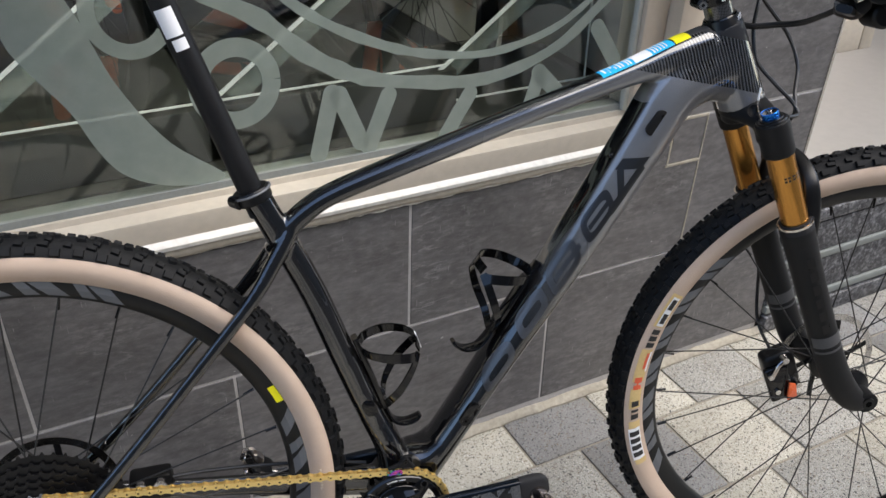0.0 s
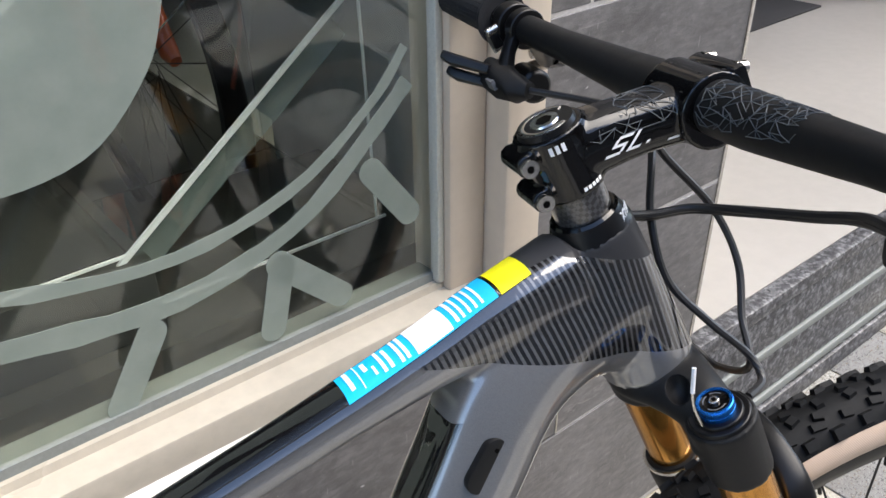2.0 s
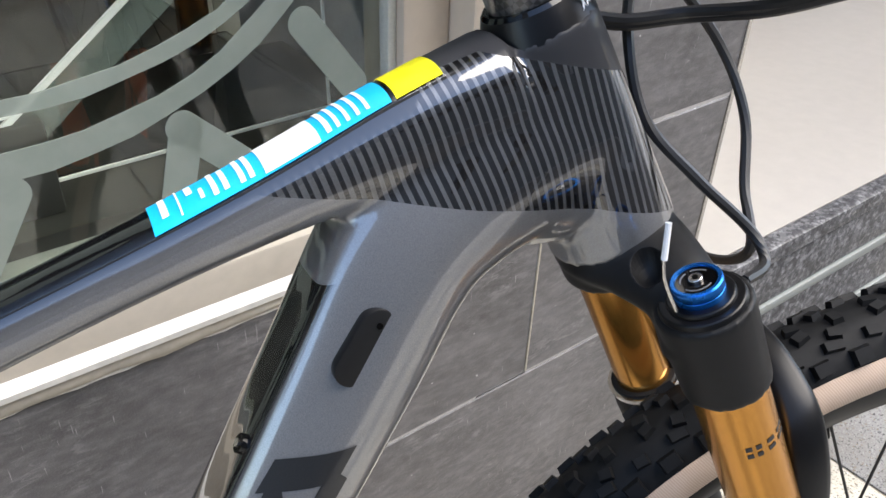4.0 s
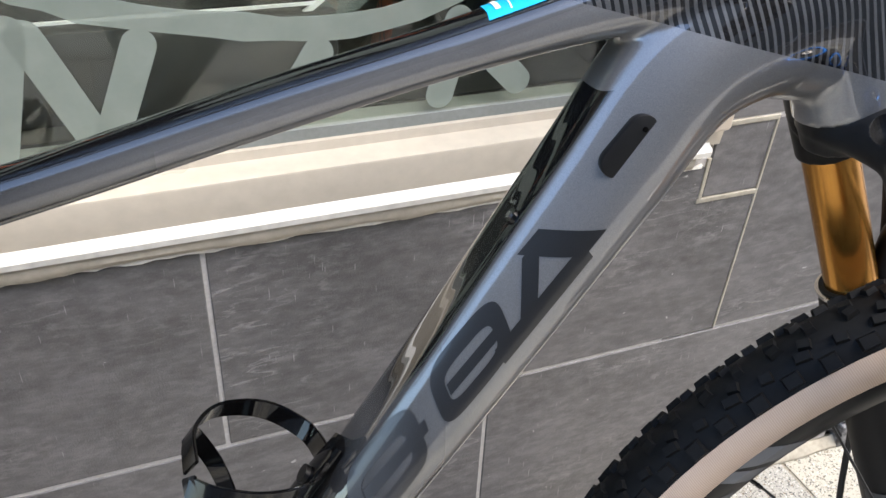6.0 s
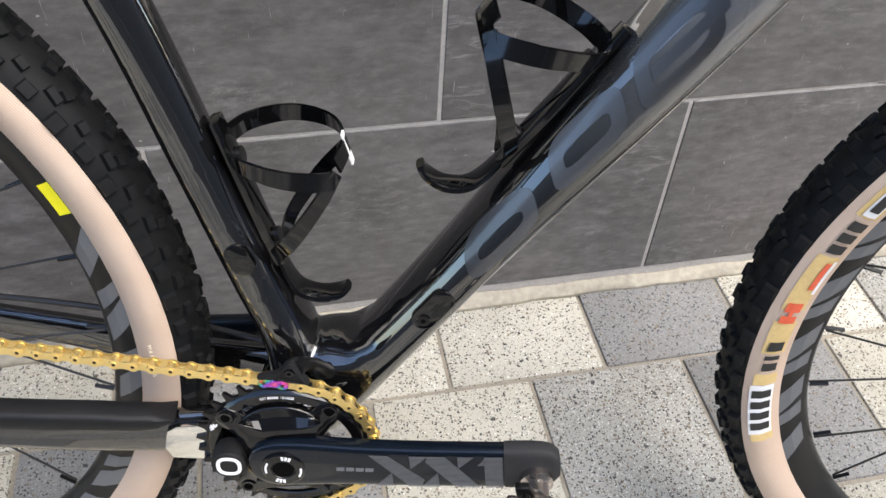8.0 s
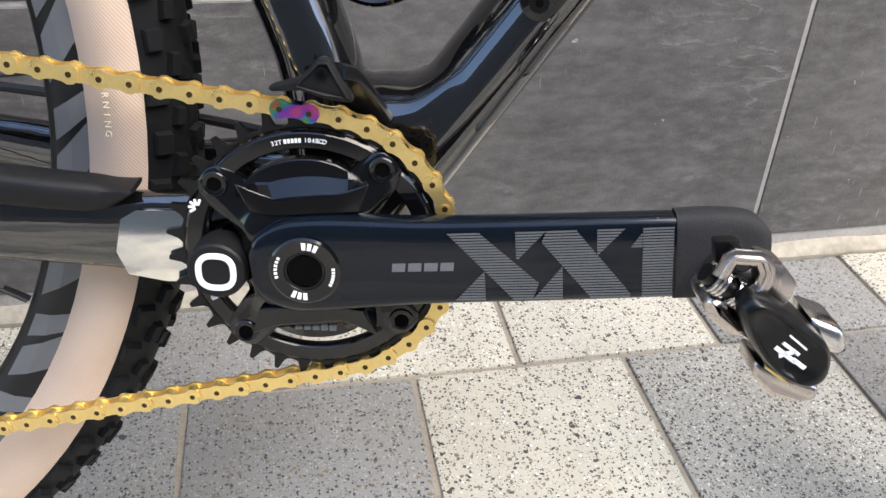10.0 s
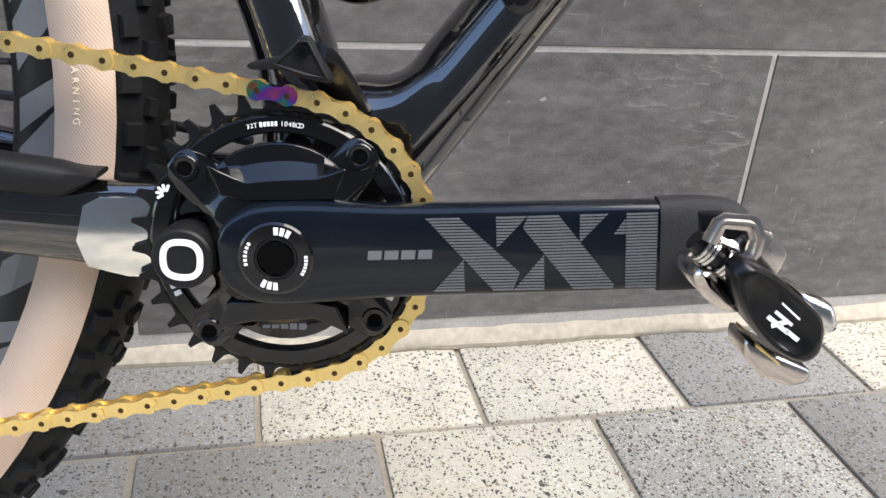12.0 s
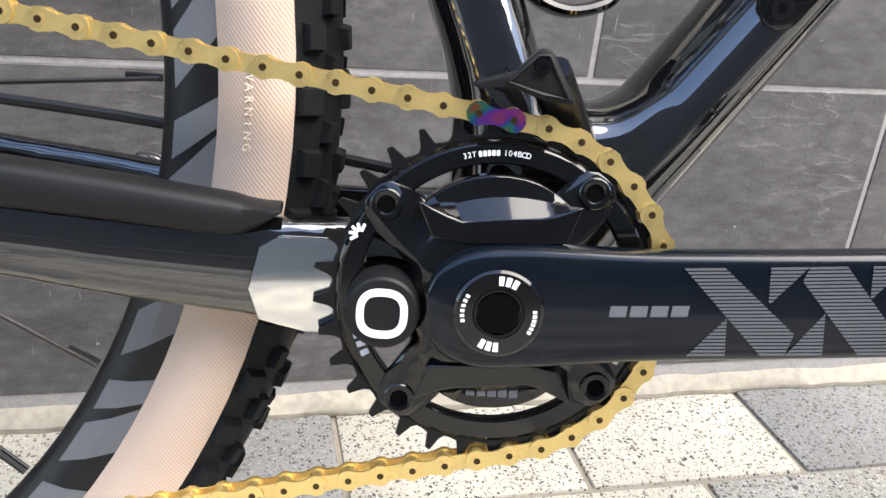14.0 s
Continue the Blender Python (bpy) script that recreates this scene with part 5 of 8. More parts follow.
def build_wheel(bike, m, seed, spin):
    rt, rc = 0.0275, TYRE_R - 0.0035 - 0.0275
    crown = [(rc + rt * math.cos(a), rt * math.sin(a)) for a in np.linspace(-1.15, 1.15, 15)]
    inner = [(rc + (rt - 0.003) * math.cos(a), (rt - 0.003) * math.sin(a)) for a in np.linspace(1.15, -1.15, 9)]
    tyre = part("front_wheel" if seed == 1 else "rear_wheel", lathe(crown + inner, 120, closed=True), RUBBER, bike, "knobbly black mountain bike tyre with tan sidewalls")
    tyre.matrix_local = m
    kn = new("tread", wheel_knobs(seed))
    kn.parent = tyre
    tagged(kn, "raised rubber tread blocks", kind="stuff")
    for s in (-1, 1):
        a = np.linspace(1.13, 2.32, 14)
        prof = [side_pt(v, 0.0003, s) for v in a] + [side_pt(v, -0.002, s) for v in a[::-1]]
        part("sidewall", lathe(prof, 120, closed=True), TAN, tyre, "tan rubber sidewall")
    # rim: deep carbon section
    prof = [(r + 0.0108, y) for r, y in ((0.3075, -0.0135), (0.3095, -0.0155), (0.306, -0.0168), (0.296, -0.0158), (0.284, -0.0105), (0.2805, -0.005), (0.2795, 0.0), (0.2805, 0.005), (0.284, 0.0105), (0.296, 0.0158), (0.306, 0.0168), (0.3095, 0.0155), (0.3075, 0.0135), (0.300, 0.010), (0.300, -0.010))]
    rim = part("rim", lathe(prof, 120, closed=True), RIM_BLACK, tyre, "deep black carbon rim")
    # grey zigzag print on both flanks
    def flank(r):
        return float(np.interp(r, (0.2948, 0.3068, 0.3168), (0.0105, 0.0158, 0.0168))) + 0.0004

    lo, hi = 0.2975, 0.3158
    for s in (-1, 1):
        for grp in range(3):
            a0 = radians(grp * 120 + 12) + spin
            for k in range(13):
                b0 = a0 + radians(k * 5.6)
                if k % 2 == 0:
                    quad = [(b0, lo), (b0 + radians(4.3), lo), (b0 + radians(8.3), hi), (b0 + radians(4.0), hi)]
                else:
                    quad = [(b0 + radians(3.2), hi), (b0 + radians(5.4), hi), (b0 + radians(3.2), lo), (b0 + radians(0.2), lo)]
                bm = bmesh.new()
                mid = []
                for t in (0.0, 0.5, 1.0):
                    for i, j in ((0, 3), (1, 2)):
                        an = quad[i][0] + (quad[j][0] - quad[i][0]) * t
                        r = quad[i][1] + (quad[j][1] - quad[i][1]) * t
                        mid.append(bm.verts.new((r * math.cos(an), s * flank(r), r * math.sin(an))))
                for i in (0, 2):
                    bm.faces.new((mid[i], mid[i + 1], mid[i + 3], mid[i + 2]))
                part("rim_print", bm, RIM_GREY, rim, "", False)
    # hub, rotor, spokes
    part("hub", lathe([(0.0, -0.055), (0.010, -0.055), (0.011, -0.045), (0.026, -0.036), (0.027, -0.031), (0.013, -0.026), (0.0125, 0.024), (0.029, 0.030), (0.029, 0.036), (0.012, 0.042), (0.010, 0.055), (0.0, 0.055)], 32), SATIN, tyre, "black hub")
    prof = [(0.070, 0.0435), (0.080, 0.0435), (0.080, 0.0453), (0.070, 0.0453)]
    rotor = part("brake_rotor", lathe(prof, 64, closed=True), STEEL, tyre, "steel disc brake rotor")
    bm = bmesh.new()
    for k in range(6):
        a = 2 * math.pi * k / 6
        strip_into(bm, [(0.024 * math.cos(a), 0.024 * math.sin(a)), (0.05 * math.cos(a + 0.25), 0.05 * math.sin(a + 0.25)), (0.072 * math.cos(a + 0.35), 0.072 * math.sin(a + 0.35))], 0.008, 0.0437, 0.0451)
    part("rotor_spider", bm, SATIN, rotor)
    bm = bmesh.new()
    cyl_into(bm, (0, 0, 0), (0, 0, 1), 0.00105, 6)
    data = None
    for k in range(28):
        side = 1 if k % 2 else -1
        a = 2 * math.pi * k / 28 + spin
        lead = 0.55 if (k // 2) % 2 else -0.55
        p0 = Vector((0.027 * math.cos(a + lead * 2.2), side * 0.033, 0.027 * math.sin(a + lead * 2.2)))
        p1 = Vector((0.289 * math.cos(a), side * 0.003, 0.289 * math.sin(a)))
        if data is None:
            sp = part("spoke", bm, SPOKE, tyre)
            data = sp.data
        else:
            sp = new("spoke", data)
            sp.parent = tyre
        q = (p1 - p0).to_track_quat("Z", "Y")
        sp.matrix_local = Matrix.LocRotScale(p0, q, (1, 1, (p1 - p0).length))
    bm = bmesh.new()
    for k in range(28):
        a = 2 * math.pi * k / 28 + spin
        cyl_into(bm, (0.2745 * math.cos(a), 0, 0.2745 * math.sin(a)), (0.289 * math.cos(a), 0, 0.289 * math.sin(a)), 0.0017, 6)
    pieces("nipple", bm, SATIN, rim)
    return tyre, rim


def tyre_film(bm, a0, a1, r0, r1, s=-1, n=8, lift=0.0007):
    """A printed patch on a tyre's sidewall between two angles (degrees) and radii."""
    rt, rc = 0.0275, TYRE_R - 0.0035 - 0.0275
    rows = []
    for r in (r0, (r0 + r1) / 2, r1):
        v = math.acos(max(-1, min(1, (r - rc) / rt)))
        rr, y = side_pt(v, lift, s)
        rows.append([bm.verts.new((rr * math.cos(radians(a)), y, rr * math.sin(radians(a)))) for a in np.linspace(a0, a1, n)])
    for p, q in zip(rows, rows[1:]):
        for k in range(n - 1):
            bm.faces.new((p[k], p[k + 1], q[k + 1], q[k]))


def build_tyre_prints(wheel, start):
    """Ochre printed band near the bead, with black, red and white marks; angles fall away from the white plate."""
    lo, hi = 0.3222, 0.3398
    rows = [("ochre_print", LABEL_ORANGE, "ochre printed band", ((25.5, 15.6, lo, hi), (-0.5, -10.0, lo, hi), (13.6, 11.5, lo, hi), (7.5, 1.5, lo, hi), (-16.5, -26.0, lo, hi))),
            ("white_plate", WHITE, "white printed plate", ((23.9, 13.7, 0.3230, 0.3412), (-3.5, -9.3, 0.3222, 0.3252), (-16.8, -25.2, 0.3252, 0.3362)))]
    for name, mat, label, spans in rows:
        for a0, a1, r0, r1 in spans:
            bm = bmesh.new()
            tyre_film(bm, start + a0, start + a1, r0, r1, n=10, lift=0.0009 if name == "ochre_print" else 0.0012)
            part(name, bm, mat, wheel, label)
    marks = [("black_print", PRINT_BLACK, 0.0003, [(22.9 - 2.25 * k, 21.4 - 2.25 * k, 0.3248, 0.3394) for k in range(4)] + [(10.7, 9.2, 0.3252, 0.3362), (8.6, 7.8, 0.3252, 0.3362), (6.9, 5.2, 0.3252, 0.3362)]
              + [(-10.6 - 1.9 * k, -12.0 - 1.9 * k, 0.3252, 0.3371) for k in range(3)] + [(-17.6, -20.4, 0.3269, 0.3346), (-21.6, -24.6, 0.3269, 0.3346)]),
             ("red_print", LABEL_RED, 0.0003, [(1.7, 0.4, 0.3257, 0.3371), (-0.3, -1.9, 0.3257, 0.3371), (1.7, -1.9, 0.3301, 0.3332), (-4.4, -9.0, 0.3259, 0.3304)])]
    for name, mat, lift, spans in marks:
        for a0, a1, r0, r1 in spans:
            bm = bmesh.new()
            tyre_film(bm, start + a0, start + a1, r0, r1, lift=0.0012 + lift)
            part(name, bm, mat, wheel)


WEB_GREY = simple("web_grey_print", (0.060, 0.068, 0.076), 0.75)
LEG_GREY = simple("leg_grey_print", (0.05, 0.05, 0.052), 0.5)


def build_fork(bike):
    leg = 0.065
    f0 = 0.007
    # steerer, headset and crown
    bm = bmesh.new()
    rows = spline([(0.002, -0.145, -leg, 0.018, 0.026), (0.006, -0.128, -0.05, 0.018, 0.020), (0.004, -0.120, -0.025, 0.024, 0.018), (0.0, -0.117, 0.0, 0.030, 0.016),
                   (0.004, -0.120, 0.025, 0.024, 0.018), (0.006, -0.128, 0.05, 0.018, 0.020), (0.002, -0.145, leg, 0.018, 0.026)], 30)
    sweep(bm, [st((r[0], r[2], r[1])) for r in rows], [(r[4] * 0.75, r[3]) for r in rows], 20, side=tuple(STEER_M.to_3x3() @ Vector((1, 0, 0))))
    for s in (-1, 1):
        cyl_into(bm, st((f0, s * leg, -0.122)), st((f0, s * leg, -0.169)), 0.0212, 32, 0.0200)
    cyl_into(bm, st((0, 0, -0.106)), st((0, 0, -0.13)), 0.029, 32)
    crown = part("fork", bm, MATT, bike, "suspension fork with matt black crown")
    r = crown.modifiers.new("blend", "REMESH")
    r.mode, r.voxel_size, r.use_smooth_shade = "VOXEL", 0.0016, True
    sm = crown.modifiers.new("soften", "SMOOTH")
    sm.factor, sm.iterations = 0.5, 6
    # a hollow pocket in the top of each crown arm
    bm = bmesh.new()
    for s in (-1, 1):
        hollow = STEER_M @ Matrix.Translation((-0.003, s * 0.0420, -0.1075)) @ pose(0, 0, 0, 0, 0, s * 28) @ Matrix.Diagonal((0.0080, 0.0105, 0.0125, 1.0))
        bmesh.ops.create_uvsphere(bm, u_segments=28, v_segments=16, radius=1.0, matrix=hollow)
    mesh = bpy.data.meshes.new("hollow")
    bm.to_mesh(mesh)
    bm.free()
    cutter = new("hollow", mesh)
    cutter.parent = bike
    cut = crown.modifiers.new("pockets", "BOOLEAN")
    cut.operation, cut.object, cut.solver = "DIFFERENCE", cutter, "EXACT"
    bpy.context.view_layer.update()
    carved = bpy.data.meshes.new_from_object(crown.evaluated_get(bpy.context.evaluated_depsgraph_get()))
    crown.modifiers.clear()
    crown.data = carved
    bpy.data.objects.remove(cutter)
    for s in (-1, 1):
        bm = bmesh.new()
        cyl_into(bm, st((f0, s * leg, -0.150)), st((f0, s * leg, -0.30)), 0.0172, 40)
        stan = part("stanchion", bm, KASHIMA, crown, "amber coated stanchion")
        if s < 0:
            bm = bmesh.new()
            for dx, w in ((-0.0075, 0.0035), (-0.003, 0.0035), (0.003, 0.005), (0.0095, 0.006)):
                for du in ((-0.196, -0.1985), (-0.2005, -0.203)):
                    vs = []
                    for ddx, u in ((dx, du[0]), (dx + w * 0.8, du[0]), (dx + w * 0.8, du[1]), (dx, du[1])):
                        yy = -math.sqrt(0.0175 ** 2 - min(abs(ddx), 0.0155) ** 2)
                        vs.append(bm.verts.new(st((f0 + ddx, -leg + yy, u))))
                    bm.faces.new(vs)
            pieces("printed_bar", bm, PRINT_BLACK, stan, "black printed bar")
        # lower leg with its seal and dropout
        bm = bmesh.new()
        rows = spline([(f0, -0.272, 0.0215), (f0, -0.285, 0.0225), (f0, -0.31, 0.0215), (f0 + 0.001, -0.40, 0.0205), (f0 + 0.003, -0.49, 0.0205), (f0 + 0.008, -0.55, 0.021), (f0 + 0.022, -0.59, 0.0185), (f0 + 0.040, -0.604, 0.013)], 36)
        sweep(bm, [st((q[0], s * leg, q[1])) for q in rows], [(float(q[2]), float(q[2]) * 0.93) for q in rows], 28, side=tuple(STEER_M.to_3x3() @ Vector((0, 1, 0))))
        cyl_into(bm, st((0.044, s * 0.052, -0.597)), st((0.044, s * 0.078, -0.597)), 0.0155, 28)
        low = part("lower_leg", bm, MATT, crown, "matt black fork lower")
        bm = bmesh.new()
        cyl_into(bm, st((f0, s * leg, -0.268)), st((f0, s * leg, -0.281)), 0.0205, 32, 0.0222)
        part("seal", bm, GRIP, low)
        part("seal_ring", lathe([(0.0188, -0.0015), (0.0228, -0.0015), (0.0232, 0.002), (0.0188, 0.002)], 40, "z", closed=True), STEEL, low, "grey ring at the top of the fork lower").matrix_local = STEER_M @ Matrix.Translation((f0, s * leg, -0.2715))
        for u0, u1 in ((-0.452, -0.470), (-0.476, -0.480)):
            bm = bmesh.new()
            rows = [[bm.verts.new(st((f0 + 0.002 + 0.0212 * math.sin(radians(a)), s * leg - 0.0200 * math.cos(radians(a)), u))) for a in range(-70, 71, 14)] for u in (u0, u1)]
            for k in range(10):
                bm.faces.new((rows[0][k], rows[0][k + 1], rows[1][k + 1], rows[1][k]))
            part("grey_band", bm, LEG_GREY, low, "faint grey band")
        bm = bmesh.new()
        cyl_into(bm, st((0.044, s * 0.076, -0.597)), st((0.044, s * 0.081, -0.597)), 0.0095, 20)
        part("axle_end", bm, SATIN, low)
        bm = bmesh.new()
        cyl_into(bm, st((0.044, s * 0.0805, -0.597)), st((0.044, s * 0.0815, -0.597)), 0.005, 6)
        part("dark_hex_disc", bm, PAINTED_HOLE, low)
        if s < 0:
            bm = bmesh.new()
            for k in range(6):
                u0 = -0.32 - k * 0.022
                vs = []
                for ddx, u in ((-0.005, u0), (0.006, u0), (0.006, u0 - 0.015), (-0.005, u0 - 0.015)):
                    yy = -math.sqrt(0.0208 ** 2 - ddx ** 2) * 0.985
                    vs.append(bm.verts.new(st((f0 + ddx, -leg + yy, u))))
                bm.faces.new(vs)
            pieces("printed_bar", bm, SATIN, low, "dark printed bar")
    # arch of the lowers, in front of the tyre
    bm = bmesh.new()
    rows = spline([(f0 + 0.010, -leg, -0.305, 0.012), (f0 + 0.024, -leg + 0.002, -0.265, 0.012), (f0 + 0.034, -0.054, -0.232, 0.011), (f0 + 0.040, -0.030, -0.216, 0.010), (f0 + 0.042, 0, -0.211, 0.0095),
                   (f0 + 0.040, 0.030, -0.216, 0.010), (f0 + 0.034, 0.054, -0.232, 0.011), (f0 + 0.024, leg - 0.002, -0.265, 0.012), (f0 + 0.010, leg, -0.305, 0.012)], 40)
    sweep(bm, [st(q[:3]) for q in rows], [(float(q[3]) * 0.65, float(q[3])) for q in rows], 16, side=tuple(STEER_M.to_3x3() @ Vector((1, 0, 0))), power=3)
    part("arch", bm, SATIN, crown, "black fork arch")
    # blue adjuster on the drive-side leg
    bm = bmesh.new()
    cyl_into(bm, st((f0, -leg, -0.1225)), st((f0, -leg, -0.1195)), 0.0190, 36, 0.0180)
    cyl_into(bm, st((f0, -leg, -0.1196)), st((f0, -leg, -0.1175)), 0.0150, 36, 0.0142)
    part("top_cap", bm, SATIN, crown, bevel=0.0006)
    bm = bmesh.new()
    cyl_into(bm, st((f0, -leg, -0.1178)), st((f0, -leg, -0.1148)), 0.0108, 40)
    cyl_into(bm, st((f0, -leg, -0.1148)), st((f0, -leg, -0.1142)), 0.0100, 40)
    knob = part("blue_knob", bm, BLUE_ANO, crown, "blue anodised adjuster ring", bevel=0.0004)
    part("knob_rim", lathe([(0.0086, 0.0), (0.0108, 0.0), (0.0110, 0.0006), (0.0110, 0.0038), (0.0104, 0.0044), (0.0090, 0.0044), (0.0086, 0.0036)], 44, "z", closed=True), BLUE_ANO, knob).matrix_local = STEER_M @ Matrix.Translation((f0, -leg, -0.1142))
    bm = bmesh.new()
    cyl_into(bm, st((f0, -leg, -0.1142)), st((f0, -leg, -0.1106)), 0.0086, 28)
    part("dial", bm, GLOSS, knob)
    bm = bmesh.new()
    for a0, a1 in ((20, 80), (100, 160), (200, 300)):
        sweep(bm, [st((f0 + 0.0066 * math.cos(radians(a)), -leg + 0.0066 * math.sin(radians(a)), -0.1105)) for a in np.linspace(a0, a1, 8)], (0.0004, 0.0002), 4, side=tuple(HEAD_UP))
    part("printed_mark", bm, RIM_GREY, knob, "grey printed arc")
    bm = bmesh.new()
    cyl_into(bm, st((f0, -leg, -0.1108)), st((f0, -leg, -0.1088)), 0.0030, 16)
    screw = part("dial_screw", bm, STEEL, knob, bevel=0.0004)
    bm = bmesh.new()
    cyl_into(bm, st((f0, -leg, -0.1089)), st((f0, -leg, -0.10865)), 0.0014, 6)
    part("dark_hex_disc", bm, PAINTED_HOLE, screw)
    bm = bmesh.new()
    cyl_into(bm, st((f0, leg, -0.1225)), st((f0, leg, -0.113)), 0.018, 32, 0.015)
    part("top_cap", bm, SATIN, crown)
    # cable end with a white crimp
    bm = bmesh.new()
    sweep(bm, [tuple(p) for p in spline([st((-0.008, -leg - 0.009, -0.112)), st((-0.009, -leg - 0.010, -0.095)), st((-0.0055, -leg - 0.009, -0.084))], 8)], 0.0007, 6)
    tag = part("inner_cable", bm, STEEL, crown, "bare cable end")
    bm = bmesh.new()
    cyl_into(bm, st((-0.0065, -leg - 0.0095, -0.086)), st((0.0005, -leg - 0.0075, -0.073)), 0.0013, 10)
    part("crimp", bm, WHITE, tag, "white cable crimp")
    # brake caliper on the far leg
    cal = part("brake_caliper", box(-0.052, -0.002, 0.030, 0.062, -0.612, -0.545, bevel=0.009, segments=3), SATIN, crown, "black disc brake caliper")
    cal.matrix_local = STEER_M @ pose(0, 0, 0, 0, 0, 0)
    part("caliper_half", box(-0.058, -0.020, 0.022, 0.034, -0.625, -0.560, bevel=0.005, segments=3), GLOSS, cal)
    for f, u, r in ((-0.050, -0.572, 0.0055), (-0.022, -0.552, 0.006), (-0.046, -0.604, 0.005), (-0.012, -0.606, 0.0055)):
        bm = bmesh.new()
        cyl_into(bm, (f, 0.030, u), (f, 0.018, u), r, 18, r * 0.85)
        part("caliper_bolt", bm, STEEL, cal, "bright steel bolt")
    bm = bmesh.new()
    sweep(bm, spline([(-0.020, 0.022, -0.552), (-0.034, 0.019, -0.556), (-0.044, 0.019, -0.568), (-0.050, 0.021, -0.574)], 12), [(0.0035, 0.002)] * 12, 8)
    part("banjo", bm, TITANIUM, cal, "bright hose fitting")
    part("orange_tab", plate([(-0.036, -0.624), (-0.020, -0.622), (-0.017, -0.600), (-0.026, -0.594), (-0.031, -0.606)], 0.016, 0.020, 0.0006), ORANGE, cal, "orange spacer tab")


def build_cockpit(bike):
    # headset cap and carbon spacer
    bm = bmesh.new()
    cyl_into(bm, st((0, 0, -0.006)), st((0, 0, 0.0050)), 0.0252, 48, 0.0208)
    hs = part("headset_cap", bm, SATIN, bike, "black headset cover")
    bm = bmesh.new()
    cyl_into(bm, st((0, 0, 0.0050)), st((0, 0, 0.0066)), 0.0208, 48, 0.0192)
    part("headset_lip", bm, GLOSS, hs)
    for du in range(2):
        bm = bmesh.new()
        pts = [st((0.0234 * math.cos(radians(a)), 0.0234 * math.sin(radians(a)), 0.0 + 0.0028 * math.sin(radians(a * 18 + 180 * du)))) for a in np.linspace(-56, -20, 26)]
        sweep(bm, pts, 0.0005, 4, side=tuple(HEAD_UP))
        part("printed_mark", bm, WHITE, hs, "white printed squiggle")
    bm = bmesh.new()
    cyl_into(bm, st((0, 0, 0.005)), st((0, 0, 0.030)), 0.0172, 40)
    part("spacer", bm, WEAVE, bike, "woven carbon headset spacer")
    # stem
    bm = bmesh.new()
    rows = spline([(-0.006, 0.0440, 0.0200, 0.0195), (0.02, 0.0420, 0.0185, 0.0185), (0.05, 0.0355, 0.0165, 0.0175), (0.086, 0.0260, 0.0175, 0.021)], 16)
    sweep(bm, [st((p[0], 0, p[1])) for p in rows], [(float(p[2]), float(p[3])) for p in rows], 24, side=tuple(STEER_M.to_3x3() @ Vector((0, 1, 0))), power=2.8)
    cyl_into(bm, st((0, 0, 0.024)), st((0, 0, 0.0635)), 0.0202, 40)
    cyl_into(bm, st((0.085, -0.023, 0.028)), st((0.085, 0.023, 0.028)), 0.0222, 40)
    for u in (0.031, 0.054):
        cyl_into(bm, st((-0.0215, -0.013, u)), st((-0.0215, 0.013, u)), 0.0066, 20)
    stem = part("stem", bm, GLOSS, bike, "gloss black alloy stem")
    r = stem.modifiers.new("blend", "REMESH")
    r.mode, r.voxel_size, r.use_smooth_shade = "VOXEL", 0.0012, True
    sm = stem.modifiers.new("soften", "SMOOTH")
    sm.factor, sm.iterations = 0.5, 4
    for u in (0.031, 0.054):
        bm = bmesh.new()
        cyl_into(bm, st((-0.0220, -0.0165, u)), st((-0.0220, -0.0125, u)), 0.0050, 20)
        b = part("clamp_bolt", bm, STEEL, stem, "steel clamp bolt")
        bm = bmesh.new()
        cyl_into(bm, st((-0.0220, -0.0168, u)), st((-0.0220, -0.0164, u)), 0.0022, 6)
        part("dark_hex_disc", bm, PAINTED_HOLE, b)
    bm = bmesh.new()
    cyl_into(bm, st((0, 0, 0.0632)), st((0, 0, 0.0665)), 0.0172, 36, 0.0162)
    cap = part("top_cap", bm, SATIN, stem)
    bm = bmesh.new()
    sweep(bm, [st((0.0135 * math.cos(a), 0.0135 * math.sin(a), 0.0667)) for a in np.linspace(0.4, 5.2, 30)], (0.0018, 0.0005), 6, side=tuple(HEAD_UP))
    part("silver_arc", bm, STEEL, cap, "silver ring segment")
    bm = bmesh.new()
    cyl_into(bm, st((0, 0, 0.066)), st((0, 0, 0.0675)), 0.0088, 28, 0.0080)
    cb = part("cap_bolt", bm, STEEL, cap, "bright cap bolt")
    bm = bmesh.new()
    cyl_into(bm, st((0, 0, 0.0672)), st((0, 0, 0.0678)), 0.0048, 6)
    part("dark_hex_disc", bm, PAINTED_HOLE, cb)
    for k, (a0, u) in enumerate(((-118, 0.057), (-108, 0.057), (-98, 0.057))):
        bm = bmesh.new()
        rows = [[bm.verts.new(st((0.0206 * math.cos(radians(a0 + da)), 0.0206 * math.sin(radians(a0 + da)), u + du))) for da in (0, 3, 6)] for du in (-0.002, 0.003)]
        for q in range(2):
            bm.faces.new((rows[0][q], rows[0][q + 1], rows[1][q + 1], rows[1][q]))
        part("printed_bar", bm, WHITE, stem, "white printed bar", False)
    for k in range(5):
        bm = bmesh.new()
        a0 = -92 + k * 8
        rows = [[bm.verts.new(st((0.0206 * math.cos(radians(a0 + da)), 0.0206 * math.sin(radians(a0 + da)), 0.0285 + du))) for da in (0, 3, 6)] for du in (-0.0012, 0.0012)]
        for q in range(2):
            bm.faces.new((rows[0][q], rows[0][q + 1], rows[1][q + 1], rows[1][q]))
